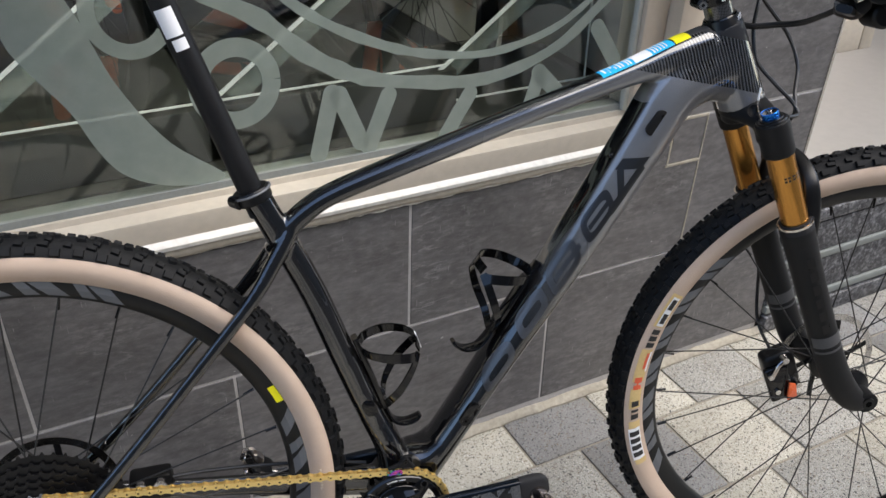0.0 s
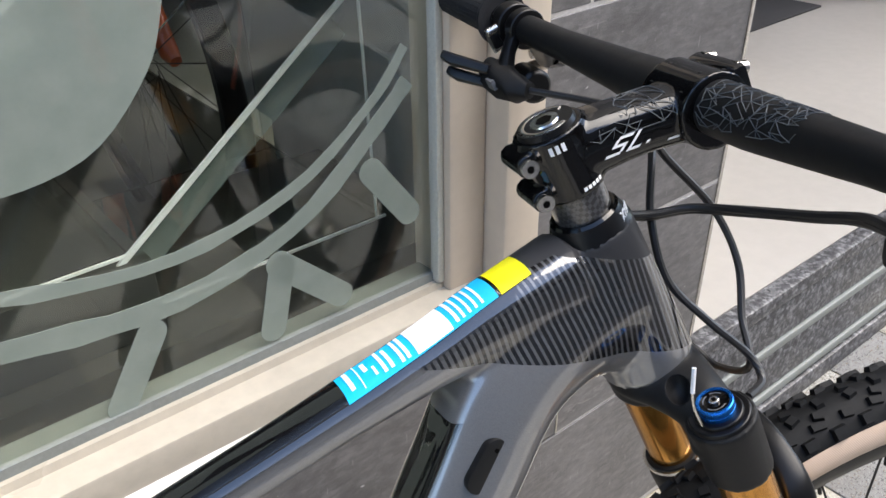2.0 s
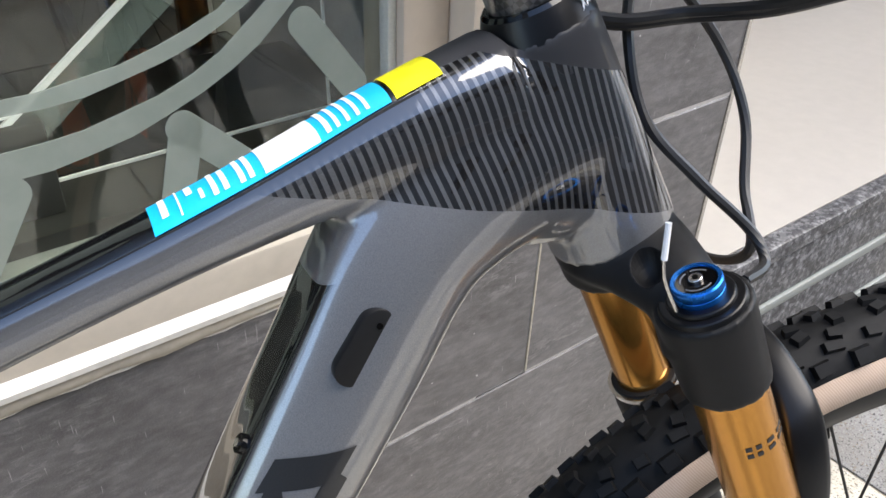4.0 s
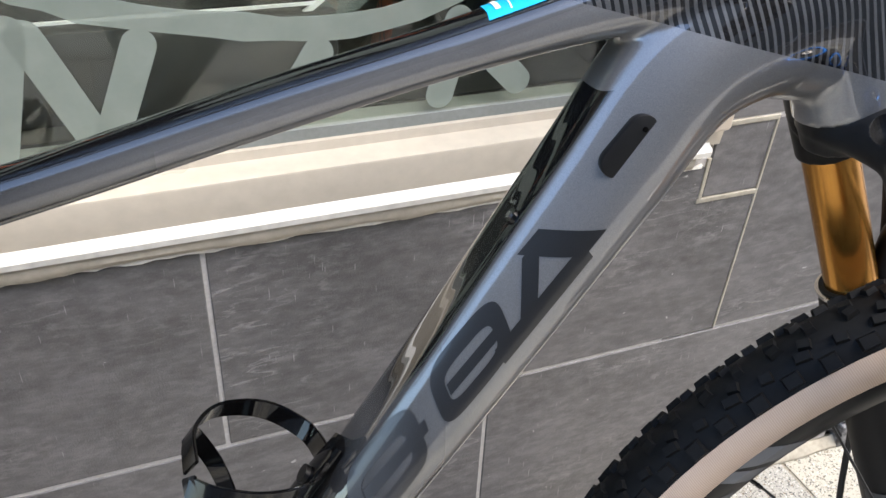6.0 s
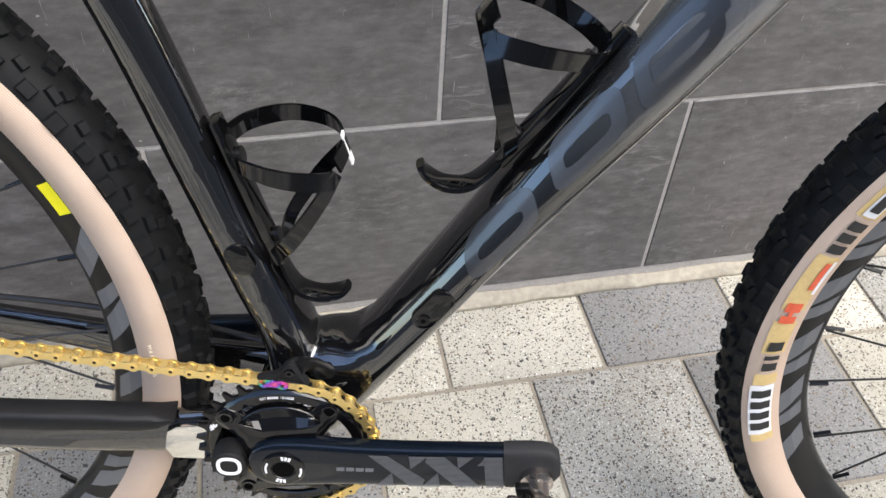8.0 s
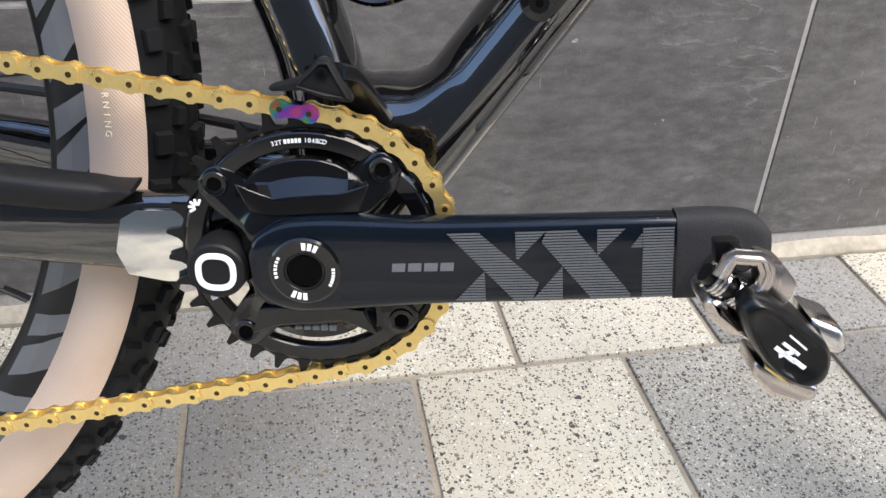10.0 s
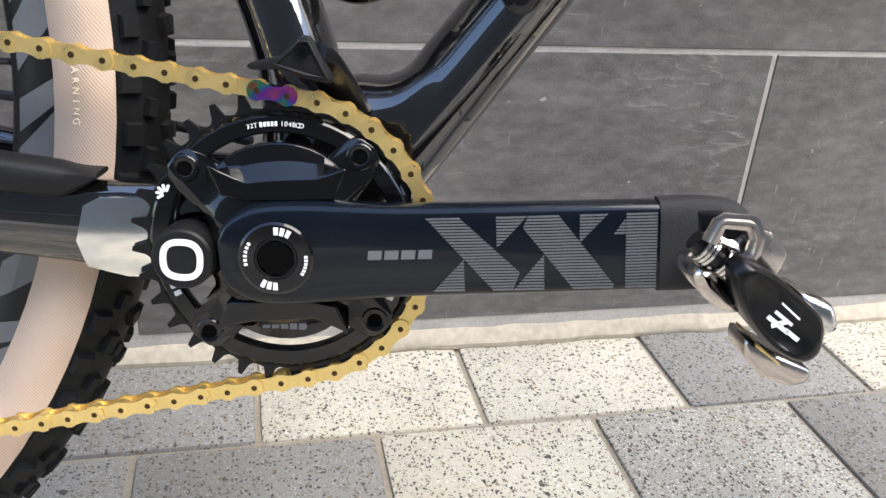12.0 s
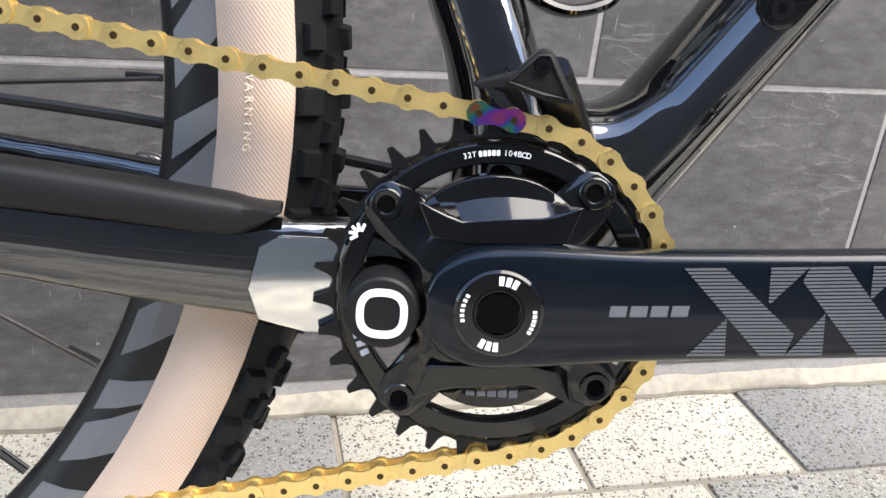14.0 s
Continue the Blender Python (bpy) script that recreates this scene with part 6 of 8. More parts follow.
        part("printed_bar", bm, WHITE, stem, "white printed bar", False)
    # white printed bars on the stem's flank
    bm = bmesh.new()

    def stem_mid(f):
        return float(np.interp(f, (0.0, 0.02, 0.05, 0.086), (0.044, 0.042, 0.0355, 0.026)))

    def flank(f, w):
        half, wid = 0.0172, 0.0183
        q = min(abs(w) / half, 0.97)
        return st((f, -(wid * (1 - q ** 2.8) ** (1 / 2.8) + 0.0004), stem_mid(f) + w))

    for f0, f1, w0, w1 in ((0.018, 0.029, 0.0040, 0.0060), (0.017, 0.0195, 0.0004, 0.0042), (0.017, 0.028, -0.0012, 0.0008), (0.0255, 0.028, -0.0050, -0.0008), (0.016, 0.027, -0.0066, -0.0046), (0.032, 0.0345, -0.0066, 0.0060), (0.032, 0.042, -0.0066, -0.0046), (0.046, 0.0485, -0.0056, -0.0036), (0.066, 0.076, -0.0095, -0.0078)):
        n = 3
        for i in range(n):
            a, c = w0 + (w1 - w0) * i / n, w0 + (w1 - w0) * (i + 1) / n
            bm.faces.new([bm.verts.new(flank(0.010 + 0.80 * f + 0.9 * w, 0.78 * w - 0.0005)) for f, w in ((f0, a), (f1, a), (f1, c), (f0, c))])
    bmesh.ops.remove_doubles(bm, verts=bm.verts[:], dist=1e-6)
    pieces("printed_bar", bm, WHITE, stem, "white printed bar")
    # grey web of lines on top of stem and bar
    rng = random.Random(21)
    bm = bmesh.new()

    def stem_top(f, y):
        q = min(abs(y) / 0.0185, 0.97)
        return st((f, y, stem_mid(f) + 0.0178 * (1 - q ** 2.8) ** (1 / 2.8)))

    def net(place, nu, nv, r, side):
        """A net of slack cells: a jittered grid of crossing lines."""
        knot = {(i, k): ((i + rng.uniform(-0.38, 0.38)) / nu, min(1.0, max(0.0, (k + rng.uniform(-0.38, 0.38)) / nv))) for i in range(nu + 1) for k in range(nv + 1)}
        for i in range(nu + 1):
            for k in range(nv + 1):
                for di, dk in ((1, 0), (0, 1), (1, 1), (1, -1)):
                    if (i + di, k + dk) in knot and rng.random() < (0.62 if di + abs(dk) == 1 else 0.40):
                        a, b = knot[(i, k)], knot[(i + di, k + dk)]
                        sweep(bm, [place(a[0] + (b[0] - a[0]) * t, a[1] + (b[1] - a[1]) * t) for t in (-0.1, 0.25, 0.6, 1.1)], r * rng.uniform(0.7, 1.3), 4, side=side)

    def stem_skin(u, v):
        f, v = 0.010 + 0.056 * min(1.0, max(0.0, u)), min(1.0, max(0.0, v))
        return flank(f, 0.0045 + 0.0120 * v / 0.45) if v < 0.45 else stem_top(f, -0.0172 + 0.030 * (v - 0.45) / 0.55)

    net(stem_skin, 7, 5, 0.00024, tuple(HEAD_UP))
    part("web_print", bm, WEB_GREY, stem, "grey printed web of lines")
    part("faceplate", box(0.0985, 0.1105, -0.0225, 0.0225, 0.003, 0.045, STEER_M, bevel=0.004), GLOSS, stem)
    for y in (-0.015, 0.015):
        for u in (0.0475,):
            bm = bmesh.new()
            sweep(bm, [st((0.073, y, u - 0.004)), st((0.086, y, u)), st((0.100, y, u - 0.006))], [(0.003, 0.0055)] * 3, 10, side=tuple(STEER_M.to_3x3() @ Vector((0, 1, 0))))
            part("clamp_rib", bm, SATIN, stem)
            bm = bmesh.new()
            cyl_into(bm, st((0.106, y, u - 0.006)), st((0.1125, y, u - 0.009)), 0.0042, 14)
            part("faceplate_bolt", bm, STEEL, stem)

    # handlebar: flat bar, thick in the middle, swept back a little
    def bar(y):
        a = max(0.0, abs(y) - 0.06)
        return (0.086 - a * 0.072, y, 0.030 + a * 0.122)

    ys = np.linspace(-0.400, 0.400, 61)
    bm = bmesh.new()
    rad = [0.0158 - 0.0047 * min(1, max(0, (abs(y) - 0.05) / 0.1)) for y in ys]
    sweep(bm, [st(bar(y)) for y in ys], [(r, r) for r in rad], 24, side=tuple(HEAD_UP))
    hb = part("handlebar", bm, MATT, bike, "matt black flat handlebar")
    bm = bmesh.new()
    def bar_skin(u, v):
        y = -0.028 - 0.075 * u
        a = radians(60 + 120 * v - 25 * u)
        r = 0.0158 - 0.0047 * min(1, max(0, (abs(y) - 0.05) / 0.1)) + 0.0002
        return st(Vector(bar(y)) + Vector((r * math.cos(a), 0, r * math.sin(a))))

    net(bar_skin, 11, 7, 0.00026, (0.3, 0.9, 0.2))
    part("web_print", bm, WEB_GREY, hb, "grey printed web of lines")
    def grip_r(t):
        return 0.0164 - 0.0036 * t

    for s in (-1, 1):
        y0, y1 = s * 0.240, s * 0.395
        bm = bmesh.new()
        yy = np.linspace(y0, y1, 60)
        radii = []
        for i, y in enumerate(yy):
            t = i / 59
            r = grip_r(t)
            if t < 0.03 or t > 0.965:
                r += 0.0007
            radii.append((r, r))
        sweep(bm, [st(bar(y)) for y in yy], radii, 24, side=tuple(HEAD_UP))
        g = part("grip", bm, GRIP, hb, "black rubber grip")
        bm = bmesh.new()
        d = (Vector(bar(y1)) - Vector(bar(y0))).normalized()
        e = Vector(bar(y1))
        cyl_into(bm, st(e), st(e + d * 0.0022), 0.0118, 28, 0.0108)
        part("end_plug", bm, MATT, g)
        bm = bmesh.new()
        ridges = 28
        for k in range(ridges):
            a = 2 * math.pi * k / ridges
            pts = []
            for t in (0.07, 0.3, 0.6, 0.93):
                r = grip_r(t) - 0.0002
                pts.append(st(Vector(bar(y0 + (y1 - y0) * t)) + Vector((r * math.cos(a), 0, r * math.sin(a)))))
            sweep(bm, pts, 0.00045, 4, side=tuple(HEAD_UP))
        pieces("grip_rib", bm, GRIP, g)
        part("grip_flange", lathe([(0.0165, -0.0020), (0.0212, -0.0020), (0.0218, 0.0), (0.0212, 0.0020), (0.0165, 0.0020)], 32, closed=True), GRIP, g).matrix_local = Matrix.Translation(st(bar(y0))) @ STEER_M.to_3x3().to_4x4()
        # brake clamp, master cylinder under the bar, and the lever blade
        def at(f, y, u):
            b = bar(s * y)
            return st((b[0] + f, b[1], b[2] + u))
        bm = bmesh.new()
        cyl_into(bm, at(0, 0.2150, 0), at(0, 0.2290, 0), 0.0168, 32)
        box_into(bm, -0.008, 0.008, -0.006, 0.006, -0.006, 0.006, Matrix.Translation(at(-0.015, 0.222, -0.004)) @ STEER_M.to_3x3().to_4x4())
        lv = part("brake_lever", bm, SATIN, hb, "black hydraulic brake lever", bevel=0.0012)
        bm = bmesh.new()
        sweep(bm, [at(0.004, 0.196, -0.010), at(0.010, 0.210, -0.019), at(0.017, 0.226, -0.034), at(0.022, 0.240, -0.048)], [(0.007, 0.008), (0.0095, 0.0105), (0.0090, 0.0095), (0.0085, 0.008)], 16, power=2.8)
        part("reservoir", bm, SATIN, lv)
        bm = bmesh.new()
        blade = spline([(0.023, 0.238, -0.050, 0.0085), (0.032, 0.249, -0.060, 0.0090), (0.035, 0.267, -0.068, 0.0085), (0.033, 0.285, -0.074, 0.0088), (0.029, 0.300, -0.079, 0.0078), (0.027, 0.304, -0.080, 0.0055)], 28)
        sweep(bm, [at(*q[:3]) for q in blade], [(float(q[3]), 0.0042) for q in blade], 16, side=tuple(STEER_M.to_3x3() @ Vector((0.6, 0.15, 0.75))), power=2.8)
        part("lever_blade", bm, GLOSS, lv, "gloss black lever blade")
        bm = bmesh.new()
        cyl_into(bm, at(0.016, 0.238, -0.038), at(0.010, 0.238, -0.036), 0.0058, 20)
        part("pivot_bolt", bm, STEEL, lv, "steel pivot bolt", bevel=0.0008)
        for f, y, u, r in ((-0.017, 0.222, -0.010, 0.0042), (-0.0185, 0.217, 0.006, 0.0034)):
            bm = bmesh.new()
            cyl_into(bm, at(f + 0.004, y, u), at(f - 0.006, y, u), r, 18)
            part("clamp_bolt", bm, STEEL, lv, bevel=0.0006)
        # shifter or lockout pod below and behind the bar
        bm = bmesh.new()
        fore = 0.020 if s < 0 else 0.0

        def pod(f, y, u):
            return at(f + fore, y, u)

        sweep(bm, [pod(-0.030, 0.166, -0.026), pod(-0.034, 0.176, -0.025), pod(-0.036, 0.192, -0.023), pod(-0.036, 0.206, -0.020), pod(-0.034, 0.216, -0.019)], [(0.006, 0.006), (0.0105, 0.0115), (0.012, 0.013), (0.0115, 0.0125), (0.008, 0.009)], 18, power=3)
        sh = part("shifter_pod", bm, MATT, hb, "black shifter pod")
        bm = bmesh.new()
        cyl_into(bm, pod(-0.016, 0.186, -0.038), pod(-0.014, 0.218, -0.040), 0.0135, 28)
        part("pod_drum", bm, SATIN, sh, bevel=0.0035)
        bm = bmesh.new()
        sweep(bm, [pod(-0.030, 0.196, -0.016), pod(-0.020, 0.201, -0.008), at(-0.010, 0.203, 0.0)], [(0.006, 0.008), (0.005, 0.006), (0.006, 0.006)], 12, power=2.6)
        part("pod_arm", bm, SATIN, sh)
        bm = bmesh.new()
        box_into(bm, -0.0015, 0.0015, -0.006, 0.006, -0.004, 0.004, Matrix.Translation(pod(-0.0465, 0.190, -0.018)) @ STEER_M.to_3x3().to_4x4())
        part("silver_badge", bm, RIM_GREY, sh)
        for du, dy in ((0.0, 0.0), (-0.015, 0.004)):
            bm = bmesh.new()
            sweep(bm, [pod(-0.040, 0.198 + dy, -0.012 + du), pod(-0.048, 0.210 + dy, -0.006 + du), pod(-0.056, 0.219 + dy, 0.000 + du), pod(-0.059, 0.226 + dy, 0.003 + du)], [(0.004, 0.006), (0.0045, 0.006), (0.005, 0.0085), (0.004, 0.0080)], 12, power=3)
            part("thumb_paddle", bm, SATIN, sh, "ribbed black thumb paddle")
        bm = bmesh.new()
        cyl_into(bm, at(0, 0.1985, 0), at(0, 0.2085, 0), 0.0155, 32)
        part("pod_clamp", bm, SATIN, hb, bevel=0.001)
        bm = bmesh.new()
        cyl_into(bm, at(-0.0155, 0.2035, -0.005), at(-0.0205, 0.2035, -0.006), 0.0040, 16)
        part("clamp_bolt", bm, STEEL, hb, bevel=0.0006)
    # cables
    left = st(Vector(bar(0.168)) + Vector((-0.030, 0, -0.026)))
    hose = st(Vector(bar(0.196)) + Vector((0.004, 0, -0.010)))
    for dz, dy in ((0.0, 0.0), (-0.0036, 0.0042)):
        part("cable", cable([st((0.022, 0.004 + dy, -0.014 + dz)), st((0.040, 0.004 + dy, -0.025 + dz)), st((0.062, -0.004 + dy, -0.031 + dz)), st((0.078, -0.042 + dy, -0.028 + dz)), st((0.080, -0.095 + dy, -0.010 + dz)), st((0.080, -0.132 + dy, 0.004 + dz)), st((0.070, -0.168, 0.016 + 0.6 * dz))], 0.0026), CABLE, hb, "black cable housing")
    part("cable", cable([tuple(left), (0.545, 0.085, 0.930), (0.518, 0.030, 0.922), (0.499, 0.008, 0.885), (0.499, -0.006, 0.848), (0.514, -0.024, 0.822), (0.534, -0.040, 0.797), (0.533, -0.052, 0.785), (0.512, -0.062, 0.786)], 0.0026, 60), CABLE, hb, "black lockout cable looping to the fork")
    part("cable", cable([tuple(hose), (0.556, 0.080, 0.928), (0.526, 0.032, 0.918), (0.560, 0.020, 0.872), (0.567, 0.004, 0.836), (0.556, -0.012, 0.804), (0.545, -0.030, 0.780), (0.556, 0.010, 0.758), st((0.044, 0.060, -0.17)), st((0.034, 0.076, -0.26)), st((-0.002, 0.090, -0.42)), st((-0.030, 0.075, -0.50)), st((-0.030, 0.05, -0.55))], 0.0026, 90), CABLE, hb, "black brake hose down the far fork leg")


def arc_outline(cx, cz, r, a0, a1, n):
    return [(cx + r * math.cos(radians(a)), cz + r * math.sin(radians(a))) for a in np.linspace(a0, a1, n)]


CHAIN_Y = -0.0495
CRANK_TURN = 6.2


def build_drivetrain(bike):
    cx, cz = 0.0, BB[2]
    # chainring with 32 teeth
    bm = bmesh.new()
    outer = []
    for k in range(32):
        a = 2 * math.pi * (k + 0.5) / 32
        for da, r in ((-0.5, 0.0598), (-0.24, 0.0606), (-0.10, 0.0668), (0.05, 0.0672), (0.20, 0.0615), (0.34, 0.0598)):
            ang = a + da * 2 * math.pi / 32
            outer.append((cx + r * math.cos(ang), cz + r * math.sin(ang)))
    inner = [(cx + 0.0495 * math.cos(2 * math.pi * (k + 0.0) / len(outer) + outer_a), cz + 0.0495 * math.sin(2 * math.pi * (k + 0.0) / len(outer) + outer_a)) for outer_a in (0.049,) for k in range(len(outer))]
    y0, y1 = CHAIN_Y - 0.0014, CHAIN_Y + 0.0014
    vs = {}
    for tag, ring in (("o", outer), ("i", inner)):
        for tag2, y in (("a", y0), ("b", y1)):
            vs[tag + tag2] = [bm.verts.new((x, y, z)) for x, z in ring]
    ring_between(bm, vs["oa"], vs["ia"]), ring_between(bm, vs["ib"], vs["ob"]), ring_between(bm, vs["ob"], vs["oa"]), ring_between(bm, vs["ia"], vs["ib"])
    bmesh.ops.recalc_face_normals(bm, faces=bm.faces[:])
    ring = part("chainring", bm, SATIN, bike, "black chainring with 32 teeth", sharp=25)
    # raised outer face of the ring
    part("ring_face", lathe([(0.0497, CHAIN_Y + 0.0010), (0.0497, CHAIN_Y - 0.0036), (0.0503, CHAIN_Y - 0.0042), (0.0566, CHAIN_Y - 0.0042), (0.0580, CHAIN_Y - 0.0030), (0.0590, CHAIN_Y - 0.0014)], 96, "y", (cx, 0, cz)), GLOSS, ring, "gloss black ring face")
    # spider: four lobes with bolts, a domed body
    bm = bmesh.new()
    n = 96
    lobes = [52.3 + 90 * k for k in range(4)]

    def spider_r(a):
        d = min(abs((a - q + 180) % 360 - 180) for q in lobes)
        return 0.0345 + 0.0250 * math.exp(-(d / 14.0) ** 4)

    prev = None
    for y, f, most in ((0.001, 1.0, 1), (0.0042, 1.0, 1), (0.0048, 0.985, 1), (0.0056, 0.95, 0.0430), (0.0100, 0.9, 0.0335), (0.0130, 0.8, 0.029), (0.0138, 0.5, 0.020)):
        r_ = []
        for k in range(n):
            r = min(spider_r(k * 360 / n) * f, most)
            r_.append(bm.verts.new((cx + r * math.cos(2 * math.pi * k / n), CHAIN_Y - y, cz + r * math.sin(2 * math.pi * k / n))))
        if prev:
            ring_between(bm, prev, r_)
        prev = r_
    bm.faces.new(prev)
    bmesh.ops.recalc_face_normals(bm, faces=bm.faces[:])
    spider = part("spider", bm, GLOSS, bike, "black power meter spider", sharp=40)
    for q in lobes:
        bx, bz = cx + 0.0528 * math.cos(radians(q)), cz + 0.0528 * math.sin(radians(q))
        bolt = part("ring_bolt", lathe([(0.0034, CHAIN_Y - 0.0050), (0.0034, CHAIN_Y - 0.0058), (0.0039, CHAIN_Y - 0.0061), (0.0054, CHAIN_Y - 0.0061), (0.0059, CHAIN_Y - 0.0057), (0.0059, CHAIN_Y - 0.0045)], 24, "y", (bx, 0, bz)), GLOSS, spider, "black chainring bolt")
        bm = bmesh.new()
        cyl_into(bm, (bx, CHAIN_Y - 0.0049, bz), (bx, CHAIN_Y - 0.0053, bz), 0.0035, 8)
        part("dark_bolt_disc", bm, PAINTED_HOLE, bolt)
    # faceted covers above and below the axle: a scooped outer face, a sharp ridge, a flank down to the arm
    for sgn in (1, -1):
        reach = 0.0462 if sgn > 0 else 0.0432
        rim_, ridge, foot = [], [], []
        for k in range(13):
            u = k / 12
            a = radians(139 - 86 * u)
            ext = reach - 0.0035 * abs(2 * u - 1) ** 3
            rim_.append((ext * math.cos(a), ext * math.sin(a)))
            ridge.append((float(np.interp(u, (0, 0.24, 0.78, 1), (-0.0310, -0.0150, 0.0150, 0.0275))), float(np.interp(u, (0, 0.24, 0.78, 1), (0.0365, 0.0292, 0.0328, 0.0385)))))
            foot.append((float(np.interp(u, (0, 0.24, 0.78, 1), (-0.0250, -0.0140, 0.0140, 0.0230))), float(np.interp(u, (0, 0.24, 0.78, 1), (0.0235, 0.0215, 0.0235, 0.0245)))))
        bm = bmesh.new()
        scoop = [((p[0] + q[0]) / 2, (p[1] + q[1]) / 2) for p, q in zip(rim_, ridge)]
        rows = [[bm.verts.new((cx + sgn * x, CHAIN_Y - y, cz + sgn * z)) for x, z in line] for line, y in ((rim_, 0.0005), (rim_, 0.0066), (scoop, 0.0084), (ridge, 0.0138), (foot, 0.0142), (foot, 0.0010))]
        for p, q in zip(rows, rows[1:] + rows[:1]):
            for k in range(12):
                bm.faces.new((p[k], p[k + 1], q[k + 1], q[k]))
        bm.faces.new([r[0] for r in rows]), bm.faces.new([r[-1] for r in rows][::-1])
        bmesh.ops.recalc_face_normals(bm, faces=bm.faces[:])
        part("spider_cover", bm, GLOSS, spider, "faceted gloss cover", sharp=12, bevel=0.0007)
    # battery cap with a white ring
    qx, qz = cx - 0.0405, cz - 0.0045
    cap = part("battery_cap", lathe([(0.0, -0.0675), (0.0122, -0.0675), (0.0132, -0.0665), (0.0138, -0.060), (0.0138, -0.052)], 40, "y", (qx, 0, qz)), MATT, spider, "round black battery cap")
    bm = bmesh.new()
    o = [(qx + 0.0078 * math.copysign(abs(math.cos(a)) ** 0.75, math.cos(a)), qz + 0.0078 * math.copysign(abs(math.sin(a)) ** 0.75, math.sin(a))) for a in np.linspace(0, 2 * math.pi, 41)]
    strip_into(bm, o, 0.0027, -0.0681, -0.0674)
    bmesh.ops.remove_doubles(bm, verts=bm.verts[:], dist=1e-5)
    part("white_ring", bm, WHITE, cap, "white rounded ring mark", False)
    # marks on ring and spider
    def face_m(x, y, z, turn=0.0):
        return Matrix.Translation((x, y, z)) @ pose(0, 0, 0, 90, 0, 0) @ pose(0, 0, 0, 0, 0, turn)
    for txt, ang in (("32T", 106.5), ("104BCD", 91.0)):
        for i, ch in enumerate(txt):
            a = ang - i * 1.75
            writing(ch, 0.0028, face_m(cx + 0.0537 * math.cos(radians(a)), CHAIN_Y - 0.0046, cz + 0.0537 * math.sin(radians(a)), a - 90), WHITE, ring)
    bm = bmesh.new()
    for a in (100.6, 98.9, 97.2, 95.5, 93.8):
        plate_into(bm, round_outline(cx + 0.0537 * math.cos(radians(a)), cz + 0.0537 * math.sin(radians(a)), 0.0006, 0.0010, 0.0003, a - 90, 2), CHAIN_Y - 0.0046, CHAIN_Y - 0.0043)
    for k in range(5):
        a = 70 + k * 35
        plate_into(bm, round_outline(cx - 0.0505 + 0.0026 * math.cos(radians(a)), cz + 0.0205 + 0.0026 * math.sin(radians(a)), 0.0016, 0.0006, 0.0004, a, 2), CHAIN_Y - 0.0047, CHAIN_Y - 0.0043)
    for a in (200, 204, 208, 336, 340):
        plate_into(bm, round_outline(cx + 0.0525 * math.cos(radians(a)), cz + 0.0525 * math.sin(radians(a)), 0.0011, 0.0016, 0.0003, a - 90, 2), CHAIN_Y - 0.0046, CHAIN_Y - 0.0043)
    bmesh.ops.recalc_face_normals(bm, faces=bm.faces[:])
    pieces("printed_mark", bm, WHITE, ring, "white printed mark")
    bm = bmesh.new()
    for k in range(5):
        plate_into(bm, round_outline(cx - 0.006 + k * 0.0040, cz - 0.0350, 0.0016, 0.0015, 0.0003, 4, 2), CHAIN_Y - 0.0108, CHAIN_Y - 0.0080)
    bmesh.ops.recalc_face_normals(bm, faces=bm.faces[:])
    pieces("printed_bar", bm, CRANK_GREY, spider, "grey printed bar")
    # crank arm on the drive side
    turn = radians(CRANK_TURN)

    def crank_pt(s, y, w):
        return Vector((cx + s * math.cos(turn) - w * math.sin(turn), y, cz + s * math.sin(turn) + w * math.cos(turn)))

    bm = bmesh.new()
    rows = spline([(-0.0240, -0.0635, 0.010, 0.0060), (-0.0195, -0.0637, 0.0165, 0.0066), (-0.008, -0.0640, 0.0218, 0.0070), (0.008, -0.0643, 0.0225, 0.0072), (0.028, -0.0655, 0.0215, 0.0074), (0.055, -0.0680, 0.0200, 0.0074), (0.10, -0.0720, 0.0194, 0.0073),
                   (0.145, -0.0750, 0.0190, 0.0073), (0.165, -0.0760, 0.0182, 0.0073), (0.180, -0.0763, 0.0148, 0.0070), (0.189, -0.0763, 0.008, 0.0063)], 60)
    sweep(bm, [crank_pt(p[0], p[1], 0) for p in rows], [(float(p[2]), float(p[3])) for p in rows], 32, power=4.2)
    arm = part("crank_arm", bm, NAVY, bike, "blue-black carbon crank arm", sharp=60)

    def face_y(s):
        return float(np.interp(s, [0.008, 0.028, 0.055, 0.10, 0.145, 0.165], [-0.0715, -0.0729, -0.0754, -0.0793, -0.0823, -0.0833])) - 0.0002

    def arm_film(bm, poly):
        bm.faces.new([bm.verts.new(crank_pt(s, face_y(s), w)) for s, w in poly])

    # striped grey print: slanted bands and wedges built of thin bars
    def striped(poly):
        bm = bmesh.new()

        def span(w):
            hits = []
            for (s0, w0), (s1, w1) in zip(poly, poly[1:] + poly[:1]):
                if min(w0, w1) <= w <= max(w0, w1) and w0 != w1:
                    hits.append(s0 + (s1 - s0) * (w - w0) / (w1 - w0))
            return (min(hits), max(hits)) if len(hits) > 1 else None
        for k in range(26):
            a = -0.0164 + k * 0.00129
            p, q = span(a), span(a + 0.00088)
            if p and q:
                cuts = [p[0] + (p[1] - p[0]) * i / 3 for i in range(4)], [q[0] + (q[1] - q[0]) * i / 3 for i in range(4)]
                for i in range(3):
                    arm_film(bm, [(cuts[0][i], a), (cuts[0][i + 1], a), (cuts[1][i + 1], a + 0.00088), (cuts[1][i], a + 0.00088)])
        part("striped_print", bm, CRANK_GREY, arm, "grey striped print", False)

